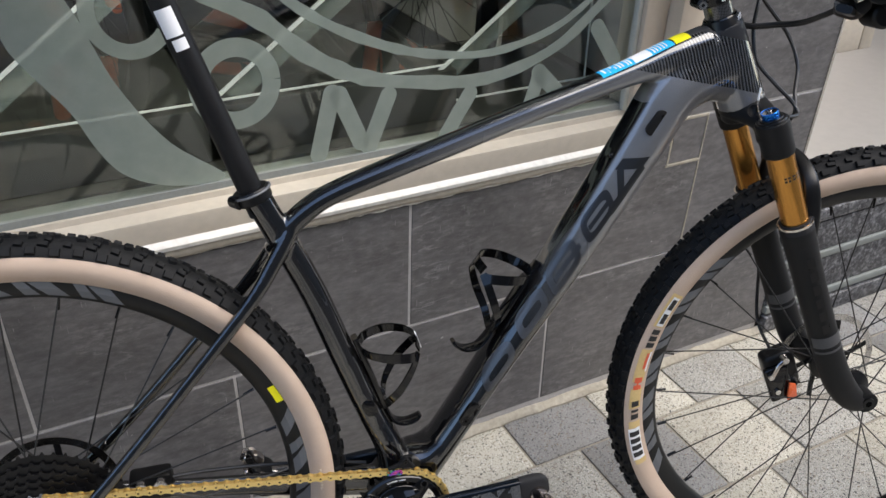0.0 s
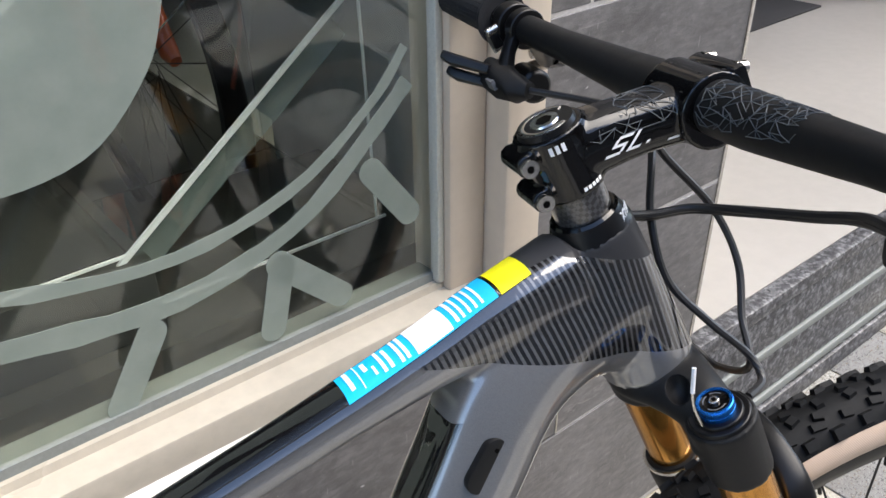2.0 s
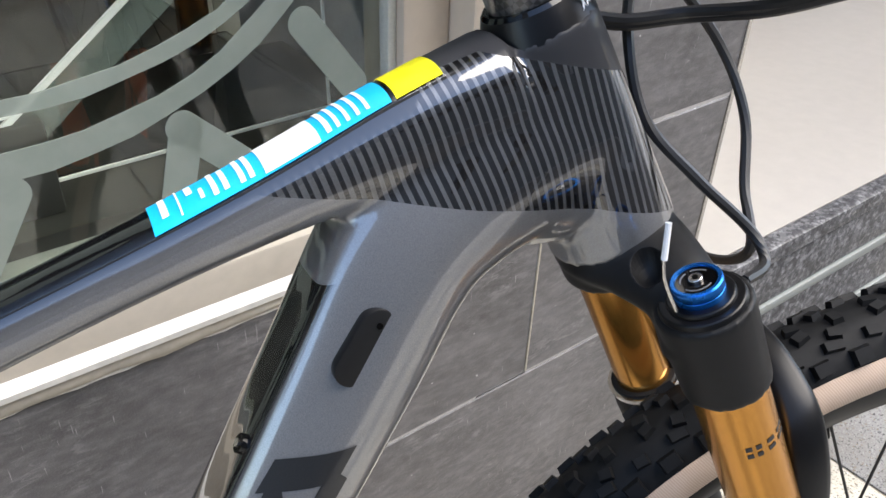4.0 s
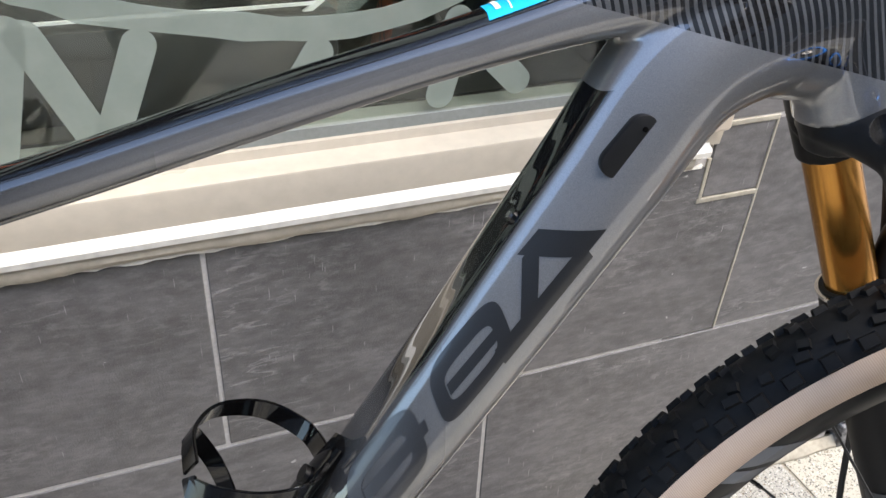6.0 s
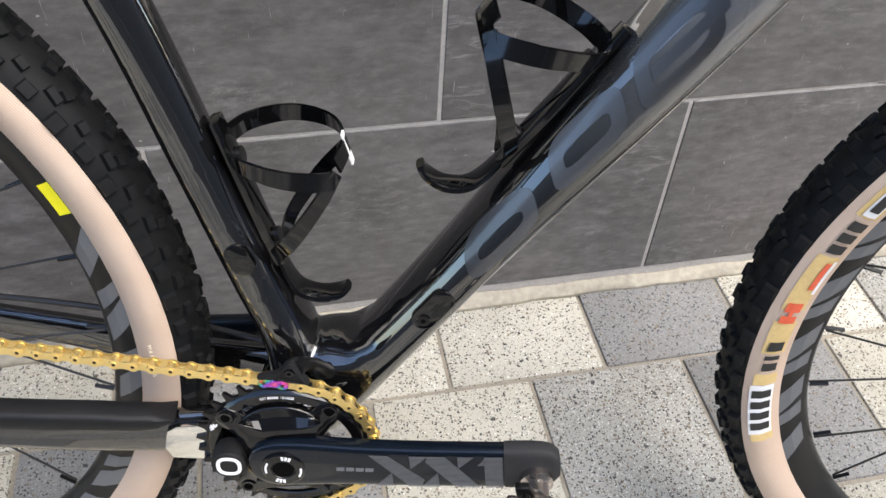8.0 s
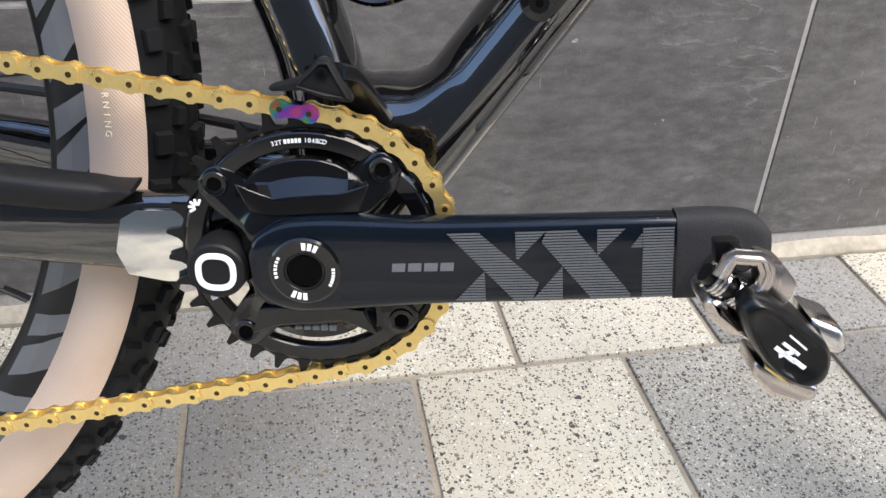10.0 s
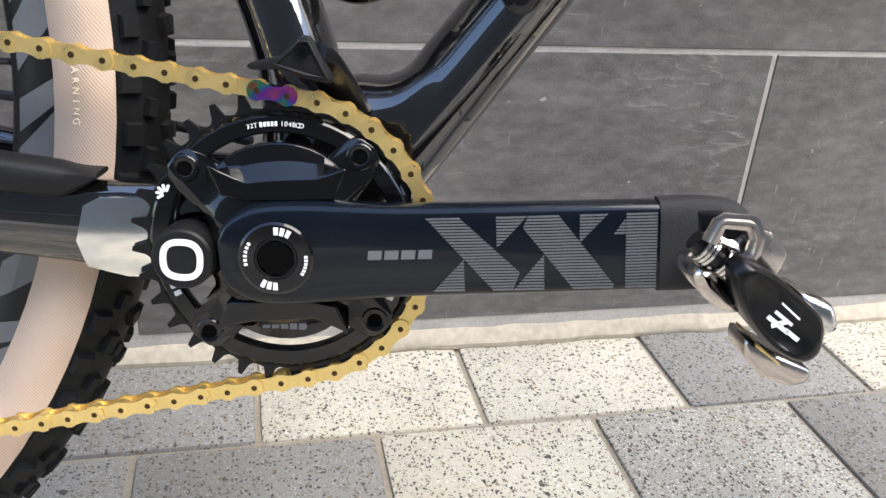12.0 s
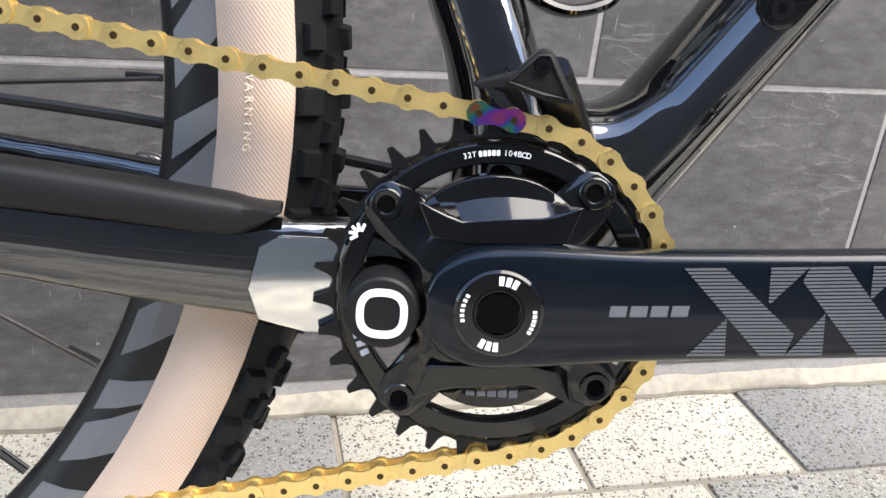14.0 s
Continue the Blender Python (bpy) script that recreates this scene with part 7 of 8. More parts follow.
    top_w, low_w = 0.0166, -0.0166
    striped([(0.0623, top_w), (0.0758, top_w), (0.1014, -0.0086), (0.0985, low_w), (0.0905, low_w)])
    striped([(0.0784, -0.0026), (0.0784, low_w), (0.0650, low_w)])
    striped([(0.0921, 0.0019), (0.0921, top_w), (0.1060, top_w)])
    striped([(0.1029, 0.0104), (0.1056, top_w), (0.1165, top_w), (0.1401, -0.0150), (0.1395, low_w), (0.1235, low_w)])
    striped([(0.1114, -0.0011), (0.1114, low_w), (0.0985, low_w)])
    striped([(0.1259, 0.0034), (0.1259, top_w), (0.1385, top_w)])
    striped([(0.1443, 0.0135), (0.1443, 0.0066), (0.1394, 0.0066)])
    striped([(0.1445, top_w), (0.1571, top_w), (0.1571, low_w), (0.1445, low_w)])
    bm = bmesh.new()
    for s in (0.0415, 0.0485, 0.0555, 0.0625):
        arm_film(bm, [(s - 0.0032, -0.0020), (s + 0.0026, -0.0020), (s + 0.0032, 0.0020), (s - 0.0026, 0.0020)])
    pieces("printed_bar", bm, RIM_GREY, arm, "grey printed bar")
    # rubber boot at the end of the arm
    bm = bmesh.new()
    rows = spline([(0.1585, -0.0758, 0.0198, 0.0082), (0.172, -0.0762, 0.0198, 0.0083), (0.184, -0.0764, 0.0186, 0.0081), (0.192, -0.0764, 0.0158, 0.0077), (0.1972, -0.0763, 0.0100, 0.006)], 20)
    sweep(bm, [crank_pt(p[0], p[1], 0) for p in rows], [(float(p[2]), float(p[3])) for p in rows], 32, power=3.6)
    part("crank_boot", bm, GRIP, arm, "black rubber crank boot", sharp=60)
    # axle bolt
    ax = part("axle_cap", lathe([(0.0158, -0.068), (0.0158, -0.0723), (0.0148, -0.0730), (0.0092, -0.0730), (0.0084, -0.0718), (0.0080, -0.0635), (0.0, -0.0630)], 48, "y", (cx, 0, cz)), GLOSS, arm, "black axle cap with printed ring")
    bm = bmesh.new()
    o = [(cx + (0.0079 if k % 2 else 0.0070) * math.cos(2 * math.pi * k / 16), cz + (0.0079 if k % 2 else 0.0070) * math.sin(2 * math.pi * k / 16)) for k in range(16)]
    plate_into(bm, o, -0.0724, -0.0700)
    part("dark_axle_plate", bm, PAINTED_HOLE, ax)
    part("socket_ring", lathe([(0.0080, -0.0718), (0.0080, -0.0727), (0.0088, -0.0727), (0.0088, -0.0718)], 36, "y", (cx, 0, cz), closed=True), SATIN, ax)
    bm = bmesh.new()
    for a0, a1, wid in ((62, 98, 0.0032), (242, 278, 0.0032)):
        for k in range(3):
            b0 = a0 + (a1 - a0) * k / 3
            strip_into(bm, arc_outline(cx, cz, 0.0121, b0, b0 + 8.5, 4), wid, -0.0735, -0.0728)
    for a0, a1 in ((150, 200), (330, 372)):
        for k in range(6):
            b0 = a0 + (a1 - a0) * k / 6
            strip_into(bm, arc_outline(cx, cz, 0.0127, b0, b0 + 4.5, 3), 0.0014, -0.0735, -0.0728)
    bmesh.ops.remove_doubles(bm, verts=bm.verts[:], dist=1e-6)
    pieces("printed_mark", bm, WHITE, ax, "white printed mark")
    # far crank arm
    bm = bmesh.new()
    rows = spline([(0.012, 0.073, 0.016, 0.009), (-0.02, 0.076, 0.019, 0.009), (-0.10, 0.083, 0.017, 0.008), (-0.165, 0.086, 0.016, 0.008), (-0.186, 0.086, 0.008, 0.007)], 30)
    sweep(bm, [crank_pt(p[0], p[1], 0) for p in rows], [(float(p[2]), float(p[3])) for p in rows], 24, power=3.5)
    part("crank_arm", bm, NAVY, bike, "blue-black carbon crank arm")
    bm = bmesh.new()
    cyl_into(bm, (0, -0.07, cz), (0, 0.075, cz), 0.0145, 28)
    part("crank_axle", bm, SATIN, bike)
    build_pedal(bike, (0.1795, -0.0840, 0.3135), -1, 0)
    build_pedal(bike, crank_pt(-0.175, 0.092, 0), 1, 0)
    # chain guide above the ring
    out = [tuple(p) for p in ((-0.0152, 0.3768), (-0.0140, 0.3785), (-0.0010, 0.3823), (0.0058, 0.3898), (0.0085, 0.3910), (0.0112, 0.3900), (0.0208, 0.3742), (0.0200, 0.3722), (0.0085, 0.3736), (-0.0010, 0.3768), (-0.0130, 0.3757))]
    guide = part("chain_guide", plate(out, -0.0600, -0.0545, 0.0012), MATT, bike, "matt black chain guide with a raised edge")
    bm = bmesh.new()
    edge = [(-0.0030, 0.3788), (0.0065, 0.3882), (0.0100, 0.3885), (0.0182, 0.3745), (0.0085, 0.3755)]
    sweep(bm, [(x, -0.0600, z) for x, z in edge], 0.0010, 8, side=(0, 1, 0), closed=True)
    part("guide_edge", bm, MATT, guide)
    bm = bmesh.new()
    cyl_into(bm, (0.0080, -0.0622, 0.3848), (0.0080, -0.0590, 0.3848), 0.0028, 18)
    part("guide_bolt", bm, GLOSS, guide)
    bm = bmesh.new()
    cyl_into(bm, (0.0080, -0.0625, 0.3848), (0.0080, -0.0620, 0.3848), 0.0015, 6)
    part("dark_hex_disc", bm, PAINTED_HOLE, guide)
    bm = bmesh.new()
    sweep(bm, spline([(0.010, -0.056, 0.3840), (0.014, -0.046, 0.3800), (0.020, -0.037, 0.3700), (0.028, -0.031, 0.3560)], 14), [(0.0045, 0.008)] * 14, 12, side=(1, 0, 0), power=3)
    part("guide_arm", bm, SATIN, guide)
    build_chain(bike, cx, cz)
    build_rear(bike)


def build_pedal(bike, at, s, tilt):
    """A clipless pedal: axle, black body with a slanted end, steel bindings on both ends, coil springs."""
    ped = part("pedal", lathe([(0.0, 0.0), (0.0118, 0.0), (0.0118, s * 0.006), (0.0085, s * 0.008), (0.0078, s * 0.034), (0.0, s * 0.034)], 28), TITANIUM, bike, "clipless pedal with steel bindings")
    ped.matrix_local = Matrix.Translation(at) @ pose(0, 0, 0, 0, tilt, 0)
    ends = [(-0.0150, 0.0144), (-0.0110, 0.0180), (-0.0010, 0.0142), (0.0120, 0.0053), (0.0205, -0.0024), (0.0217, -0.0139), (0.0166, -0.0184), (0.0073, -0.0157), (-0.0017, -0.0088), (-0.0080, -0.0010), (-0.0130, 0.0080)]
    loop = [tuple(p) for p in spline(ends + ends[:1], 45)[:-1]]
    cx, cz = 0.003, -0.001
    bm = bmesh.new()
    prev = None
    for y, f in ((0.018, 0.62), (0.026, 0.86), (0.036, 0.95), (0.054, 1.0), (0.0575, 0.97), (0.060, 0.86), (0.0600, 0.74), (0.0588, 0.66), (0.0586, 0.3)):
        ring = [bm.verts.new((cx + (x - cx) * f, s * y, cz + (z - cz) * f)) for x, z in loop]
        if prev:
            ring_between(bm, prev, ring)
        else:
            bm.faces.new(ring)
        prev = ring
    bm.faces.new(prev)
    bmesh.ops.recalc_face_normals(bm, faces=bm.faces[:])
    body = part("pedal_body", bm, SATIN, ped, "black pedal body with a bevelled end", sharp=50)
    for u, w, a, ln, wd in ((0.004, -0.004, -35, 0.010, 0.0016), (0.0055, -0.0015, -35, 0.008, 0.0012), (0.0045, -0.0035, 20, 0.006, 0.0016), (0.0095, -0.0075, -35, 0.006, 0.0016), (0.0075, 0.0012, -38, 0.009, 0.0007)):
        bm = bmesh.new()
        d = Vector((math.cos(radians(a)), math.sin(radians(a)))) * ln / 2
        strip_into(bm, [(u - d.x, w - d.y), (u + d.x, w + d.y)], wd, s * 0.0584, s * 0.0592)
        part("printed_bar", bm, WHITE, body, "white printed bar", False)
    # upper binding: a bent loop with a side wing, two springs below it
    bm = bmesh.new()
    ring = [(-0.0215, 0.0205), (-0.0185, 0.0295), (-0.0075, 0.0292), (-0.0048, 0.0240), (-0.0056, 0.0180), (-0.0105, 0.0140)]
    pts = []
    for k, (x, z) in enumerate(ring):
        nx, nz = ring[(k + 1) % 6]
        for t in (0.12, 0.5, 0.88):
            pts.append((x + (nx - x) * t, s * 0.0500, z + (nz - z) * t))
    sweep(bm, pts[:16], [(0.0030, 0.0011)] * 16, 10, side=(0, 1, 0), power=3.5)
    sweep(bm, pts[:16], [(0.0011, 0.0022)] * 16, 10, side=(0, 1, 0), power=3.5)
    upper = part("upper_binding", bm, TITANIUM, ped, "bent steel binding loop")
    part("binding_wing", plate([(-0.0075, 0.0285), (0.0010, 0.0262), (0.0085, 0.0180), (0.0060, 0.0100), (0.0000, 0.0085), (-0.0050, 0.0160)], s * 0.034, s * 0.0485, 0.0022), TITANIUM, upper, "polished steel wing")
    part("binding_bridge", plate([(-0.0190, 0.0270), (-0.0095, 0.0280), (-0.0055, 0.0200), (-0.0170, 0.0175)], s * 0.026, s * 0.032, 0.001), SATIN, upper, "dark bridge inside the loop")
    bm = bmesh.new()
    cyl_into(bm, (-0.0135, s * 0.036, 0.0255), (-0.0125, s * 0.047, 0.0255), 0.0038, 16)
    part("tension_bolt", bm, GLOSS, upper, "dark tension bolt", bevel=0.0008)
    u = Vector((0.0093, 0, -0.0060)).normalized()
    w = Vector((u.z, 0, -u.x))
    for start, turns in ((0.0, 3), (0.0088, 4)):
        bm = bmesh.new()
        c0 = Vector((-0.0225, s * 0.045, 0.0195)) + u * start
        line = [tuple(c0 + u * (0.0017 * a / (2 * math.pi)) + w * (0.0050 * math.cos(a)) + Vector((0, 0.0050 * math.sin(a), 0))) for a in np.linspace(0, 2 * math.pi * turns, 22 * turns)]
        sweep(bm, line, 0.0008, 6, side=(0.2, 0.9, 0.1))
        part("spring", bm, STEEL, ped, "coil spring")
    bm = bmesh.new()
    cyl_into(bm, tuple(Vector((-0.0250, s * 0.045, 0.0208))), tuple(Vector((-0.0060, s * 0.045, 0.0086))), 0.0038, 14)
    part("spring_pin", bm, SATIN, ped)
    # rounded jaw on the rear side and the lower binding
    jaw = part("rear_jaw", plate([(-0.0250, 0.0085), (-0.0195, 0.0125), (-0.0135, 0.0095), (-0.0130, 0.0045), (-0.0030, -0.0015), (0.0002, -0.0060), (-0.0110, -0.0060), (-0.0205, 0.0015)], s * 0.022, s * 0.0470, 0.0040), TITANIUM, ped, "rounded steel jaw", sharp=60)
    part("jaw_tab", plate([(-0.0075, 0.0030), (-0.0020, 0.0000), (0.0015, -0.0055), (-0.0040, -0.0030)], s * 0.0468, s * 0.0490, 0.0006), STEEL, jaw)
    low = part("lower_binding", plate([(-0.0005, -0.0150), (0.0130, -0.0212), (0.0265, -0.0262), (0.0258, -0.0315), (0.0190, -0.0335), (0.0080, -0.0302), (0.0000, -0.0222)], s * 0.026, s * 0.046, 0.0020), TITANIUM, ped, "steel lower binding", sharp=60)
    part("brass_shim", plate([(0.0040, -0.0165), (0.0135, -0.0238), (0.0140, -0.0252), (0.0035, -0.0180)], s * 0.024, s * 0.0462, 0.0003), GOLD, low, "thin brass edge")
    part("front_jaw", plate([(0.0165, 0.0035), (0.0300, -0.0008), (0.0338, -0.0085), (0.0322, -0.0125), (0.0220, -0.0105)], s * 0.022, s * 0.0455, 0.0030), STEEL, ped, "bright rounded steel jaw", sharp=60)


def build_chain(bike, cx, cz):
    pr = 12.7e-3 / (2 * math.sin(math.pi / 32))
    rear = Vector((REAR[0], REAR[2]))
    sr = 0.0565
    pulley, lower = Vector((-0.415, 0.155)), 0.022
    c = Vector((cx, cz))

    def tangent(p, r0, q, r1, sgn):
        """Outer tangent of two circles on the side sgn."""
        d = q - p
        base = math.atan2(d.y, d.x)
        off = math.acos((r0 - r1) / d.length)
        a = base + sgn * off
        n = Vector((math.cos(a), math.sin(a)))
        return p + n * r0, q + n * r1, a

    up_a, up_b, ang_u = tangent(c, pr, rear, sr, -1)
    lo_a, lo_b, ang_l = tangent(c, pr, pulley, lower, 1)
    path = []
    for k in range(200):
        path.append(up_b + (up_a - up_b) * k / 199)
    a0 = math.degrees(ang_u) % 360
    a1 = math.degrees(ang_l) % 360
    a0 = a0 if a0 < 180 else a0 - 360
    a1 = a1 - 360 if a1 > 180 else a1
    for k in range(1, 200):
        a = radians(a0 + (a1 - a0) * k / 200)
        path.append(c + Vector((math.cos(a), math.sin(a))) * pr)
    for k in range(200):
        path.append(lo_a + (lo_b - lo_a) * k / 199)
    acc = [0.0]
    for p, q in zip(path, path[1:]):
        acc.append(acc[-1] + (q - p).length)
    xs, zs = [p.x for p in path], [p.y for p in path]
    # slip along so that a joint sits at the start of the ring
    pins = []
    s = 0.004
    while s < acc[-1]:
        pins.append((float(np.interp(s, acc, xs)), float(np.interp(s, acc, zs))))
        s += 0.0127
    bm = bmesh.new()
    for x, z in pins:
        cyl_into(bm, (x, CHAIN_Y - 0.0027, z), (x, CHAIN_Y + 0.0027, z), 0.0037, 12)
    chain = part("chain", bm, GOLD, bike, "gold-coated bicycle chain")
    # Solid dark pins: the shade in their bores is put into the colour.
    bm = bmesh.new()
    cyl_into(bm, (0, -0.00445, 0), (0, 0.00445, 0), 0.00135, 10)
    pin = None
    for x, z in pins:
        if pin is None:
            p_ob = pin = part("chain_pin", bm, DARK_PIN, chain, "solid dark chain pin, its bore's shade put into the colour")
        else:
            p_ob = new("chain_pin", pin.data)
            p_ob.parent = chain
        p_ob.location = (x, CHAIN_Y, z)
    data = {}

    def link_mesh(outer, mat):
        bm = bmesh.new()
        h, r, waist = 0.00635, 0.0044, 0.0031 if not outer else 0.0028
        o = []
        for a in np.linspace(-130, 130, 9):
            o.append((h + r * math.cos(radians(a)), r * math.sin(radians(a))))
        o.append((0.0, waist))
        for a in np.linspace(50, 310, 9):
            o.append((-h + r * math.cos(radians(a)), r * math.sin(radians(a))))
        o.append((0.0, -waist))
        y = 0.0036 if outer else 0.0026
        for sgn in (-1, 1):
            plate_into(bm, o, sgn * y - 0.00045, sgn * y + 0.00045)
        if outer:
            for px_ in (-h, h):
                cyl_into(bm, (px_, -0.0044, 0), (px_, 0.0044, 0), 0.0023, 12)
        bmesh.ops.recalc_face_normals(bm, faces=bm.faces[:])
        me_ob = obj("chain_link", bm, mat, None, True, 0, 30)
        return me_ob

    quick = min(range(len(pins) - 1), key=lambda i: abs(pins[i][0] + 0.012) + (1 if pins[i][1] < cz else 0))
    quick -= (quick % 2)
    for i, (p, q) in enumerate(zip(pins, pins[1:])):
        outer = i % 2 == 0
        key = "quick" if i == quick else outer
        if key not in data:
            ob = link_mesh(outer, SLICK if key == "quick" else GOLD)
            data[key] = ob.data
        else:
            ob = new("chain_link", data[key])
        ob.parent = chain
        if key == "quick":
            ob.name = "quick_link"
            tagged(ob, "rainbow-coloured quick link")
        ob.matrix_local = Matrix.Translation(((p[0] + q[0]) / 2, CHAIN_Y, (p[1] + q[1]) / 2)) @ Matrix.Rotation(-math.atan2(q[1] - p[1], q[0] - p[0]), 4, "Y")


def build_rear(bike):
    cx, cz = REAR[0], REAR[2]
    prev = None
    for i, r in enumerate((0.103, 0.093, 0.083, 0.074, 0.066, 0.058, 0.050, 0.043, 0.037, 0.031, 0.026, 0.022)):
        bm = bmesh.new()
        teeth = max(10, int(r * 2 * math.pi / 0.0127))
        o = []
        for k in range(teeth):
            for da, rr in ((0.0, r - 0.003), (0.3, r - 0.0025), (0.45, r + 0.001), (0.6, r + 0.001), (0.75, r - 0.0025)):
                a = 2 * math.pi * (k + da) / teeth
                o.append((cx + rr * math.cos(a), cz + rr * math.sin(a)))
        y = -0.026 - i * 0.0034
        plate_into(bm, o, y - 0.0009, y + 0.0009)
        bmesh.ops.recalc_face_normals(bm, faces=bm.faces[:])
        if prev is None:
            prev = part("cassette", bm, SATIN, bike, "twelve-speed cassette")
        else:
            part("sprocket", bm, RIM_GREY if i > 4 else SATIN, prev, sharp=25)
    bm = bmesh.new()
    sweep(bm, [(-0.434, -0.078, 0.345), (-0.425, -0.088, 0.29), (-0.42, -0.082, 0.235)], [(0.012, 0.008), (0.016, 0.012), (0.012, 0.010)], 14)
    der = part("rear_derailleur", bm, SATIN, bike, "black rear derailleur")
    for y in (-0.057, -0.043):
        bm = bmesh.new()
        plate_into(bm, band_outline([(-0.425, 0.24), (-0.424, 0.20), (-0.415, 0.155)], [0.022, 0.018, 0.022]), y - 0.001, y + 0.001)
        bmesh.ops.recalc_face_normals(bm, faces=bm.faces[:])
        part("cage_plate", bm, SATIN, der)
    for z, x in ((0.235, -0.425), (0.155, -0.415)):
        bm = bmesh.new()
        cyl_into(bm, (x, CHAIN_Y - 0.0015, z), (x, CHAIN_Y + 0.0015, z), 0.021, 24)
        part("jockey_wheel", bm, MATT, der)
    # rear caliper inside the far triangle
    cal = part("brake_caliper", box(-0.34, -0.285, 0.038, 0.07, 0.325, 0.362, bevel=0.006), SATIN, bike, "black rear brake caliper")
    bm = bmesh.new()
    cyl_into(bm, (-0.30, 0.03, 0.352), (-0.30, 0.038, 0.352), 0.008, 16)
    cyl_into(bm, (-0.325, 0.03, 0.352), (-0.325, 0.038, 0.352), 0.008, 16)
    pieces("caliper_bolt", bm, STEEL, cal, "bright steel bolt", True)
    part("hose", cable([(-0.29, 0.05, 0.35), (-0.24, 0.052, 0.348), (-0.16, 0.048, 0.343), (-0.08, 0.04, 0.335), (-0.03, 0.03, 0.33)], 0.0027, 24), CABLE, cal, "black brake hose")


def build_cage(bike, origin, axis_up, flip):
    """A side-entry bottle cage. Built with its back plate along z, opening towards +x."""
    ux = Vector((axis_up[0], 0, axis_up[1])).normalized()
    fx = Vector((ux.z, 0, -ux.x)) * flip
    rot = Matrix(((fx.x, 0, ux.x, 0), (0, 1, 0, 0), (fx.z, 0, ux.z, 0), (0, 0, 0, 1)))
    m = Matrix.Translation((origin[0], 0, origin[1])) @ rot
    R = 0.0365
    bm = bmesh.new()
    sweep(bm, [(0.003, 0, -0.050), (0.003, 0, -0.02), (0.0035, 0, 0.03), (0.003, 0, 0.062)], [(0.0042, 0.0085), (0.0042, 0.010), (0.0042, 0.010), (0.0042, 0.008)], 14, power=4)
    cage = part("bottle_cage", bm, GLOSS, bike, "gloss black carbon bottle cage")
    cage.matrix_local = m

    def strap(rows, w, name="cage_arm", t=0.0022, n=36):
        bm = bmesh.new()
        pts = spline(rows, n)
        rings = []
        for i, p in enumerate(pts):
            p = Vector(p)
            tan = (Vector(pts[min(i + 1, n - 1)]) - Vector(pts[max(i - 1, 0)])).normalized()
            out = Vector((p.x - 0.036, p.y, 0))
            out = out.normalized() if out.length > 0.004 else Vector((-1, 0, 0))
            out = (out - tan * out.dot(tan)).normalized()
            wid = out.cross(tan)
            rings.append([bm.verts.new(p + wid * (a * w / 2) + out * b) for a, b in ((-1, -t / 2), (1, -t / 2), (1, t / 2), (-1, t / 2))])
        for a, b in zip(rings, rings[1:]):
            ring_between(bm, a, b)
        bm.faces.new(rings[0][::-1]), bm.faces.new(rings[-1])
        bmesh.ops.recalc_face_normals(bm, faces=bm.faces[:])
        bmesh.ops.bevel(bm, geom=[e for e in bm.edges if e.calc_face_angle(0) > 0.9], offset=0.0006, segments=2, affect="EDGES")
        part(name, bm, GLOSS, cage)

    def circ(a, z, k=1.0):
        return (0.0395 - R * k * math.cos(radians(a)), R * k * math.sin(radians(a)), z)
    # upper hoop round the bottle, falling towards the front, open on one side
    strap([circ(a, z) for a, z in ((3, 0.047), (45, 0.044), (90, 0.038), (135, 0.030), (175, 0.024), (212, 0.020))], 0.0125)
    strap([circ(a, z) for a, z in ((-3, 0.047), (-40, 0.042), (-80, 0.032), (-115, 0.020), (-140, 0.012))], 0.0125)
    # slanting arms from the foot up to the hoop
    strap([(0.006, -0.004, -0.046), circ(-35, -0.034), circ(-75, -0.016), circ(-115, 0.004), circ(-145, 0.016)], 0.0105)
    strap([(0.006, 0.004, -0.046), circ(45, -0.032), circ(90, -0.012), circ(140, 0.010), circ(170, 0.020)], 0.0105)
    # foot that carries the bottle
    bm = bmesh.new()
    rows = spline([(0.004, 0, -0.040, 0.008), (0.004, 0, -0.062, 0.010), (0.008, 0, -0.077, 0.010), (0.020, 0, -0.086, 0.010), (0.034, 0, -0.087, 0.009), (0.041, 0, -0.084, 0.006)], 24)
    sweep(bm, [tuple(p[:3]) for p in rows], [(0.0028, float(p[3])) for p in rows], 12, power=3)
    part("cage_foot", bm, GLOSS, cage)
    for z in (-0.030, 0.034):
        bm = bmesh.new()
        cyl_into(bm, (0.002, 0, z), (0.0105, 0, z), 0.0055, 18)
        part("cage_bolt", bm, SATIN, cage)
    part("price_tag", box(0.0755, 0.0768, -0.0036, 0.0036, 0.010, 0.032), WHITE, cage, "small white sticker", False) if flip > 0 else None
    return cage


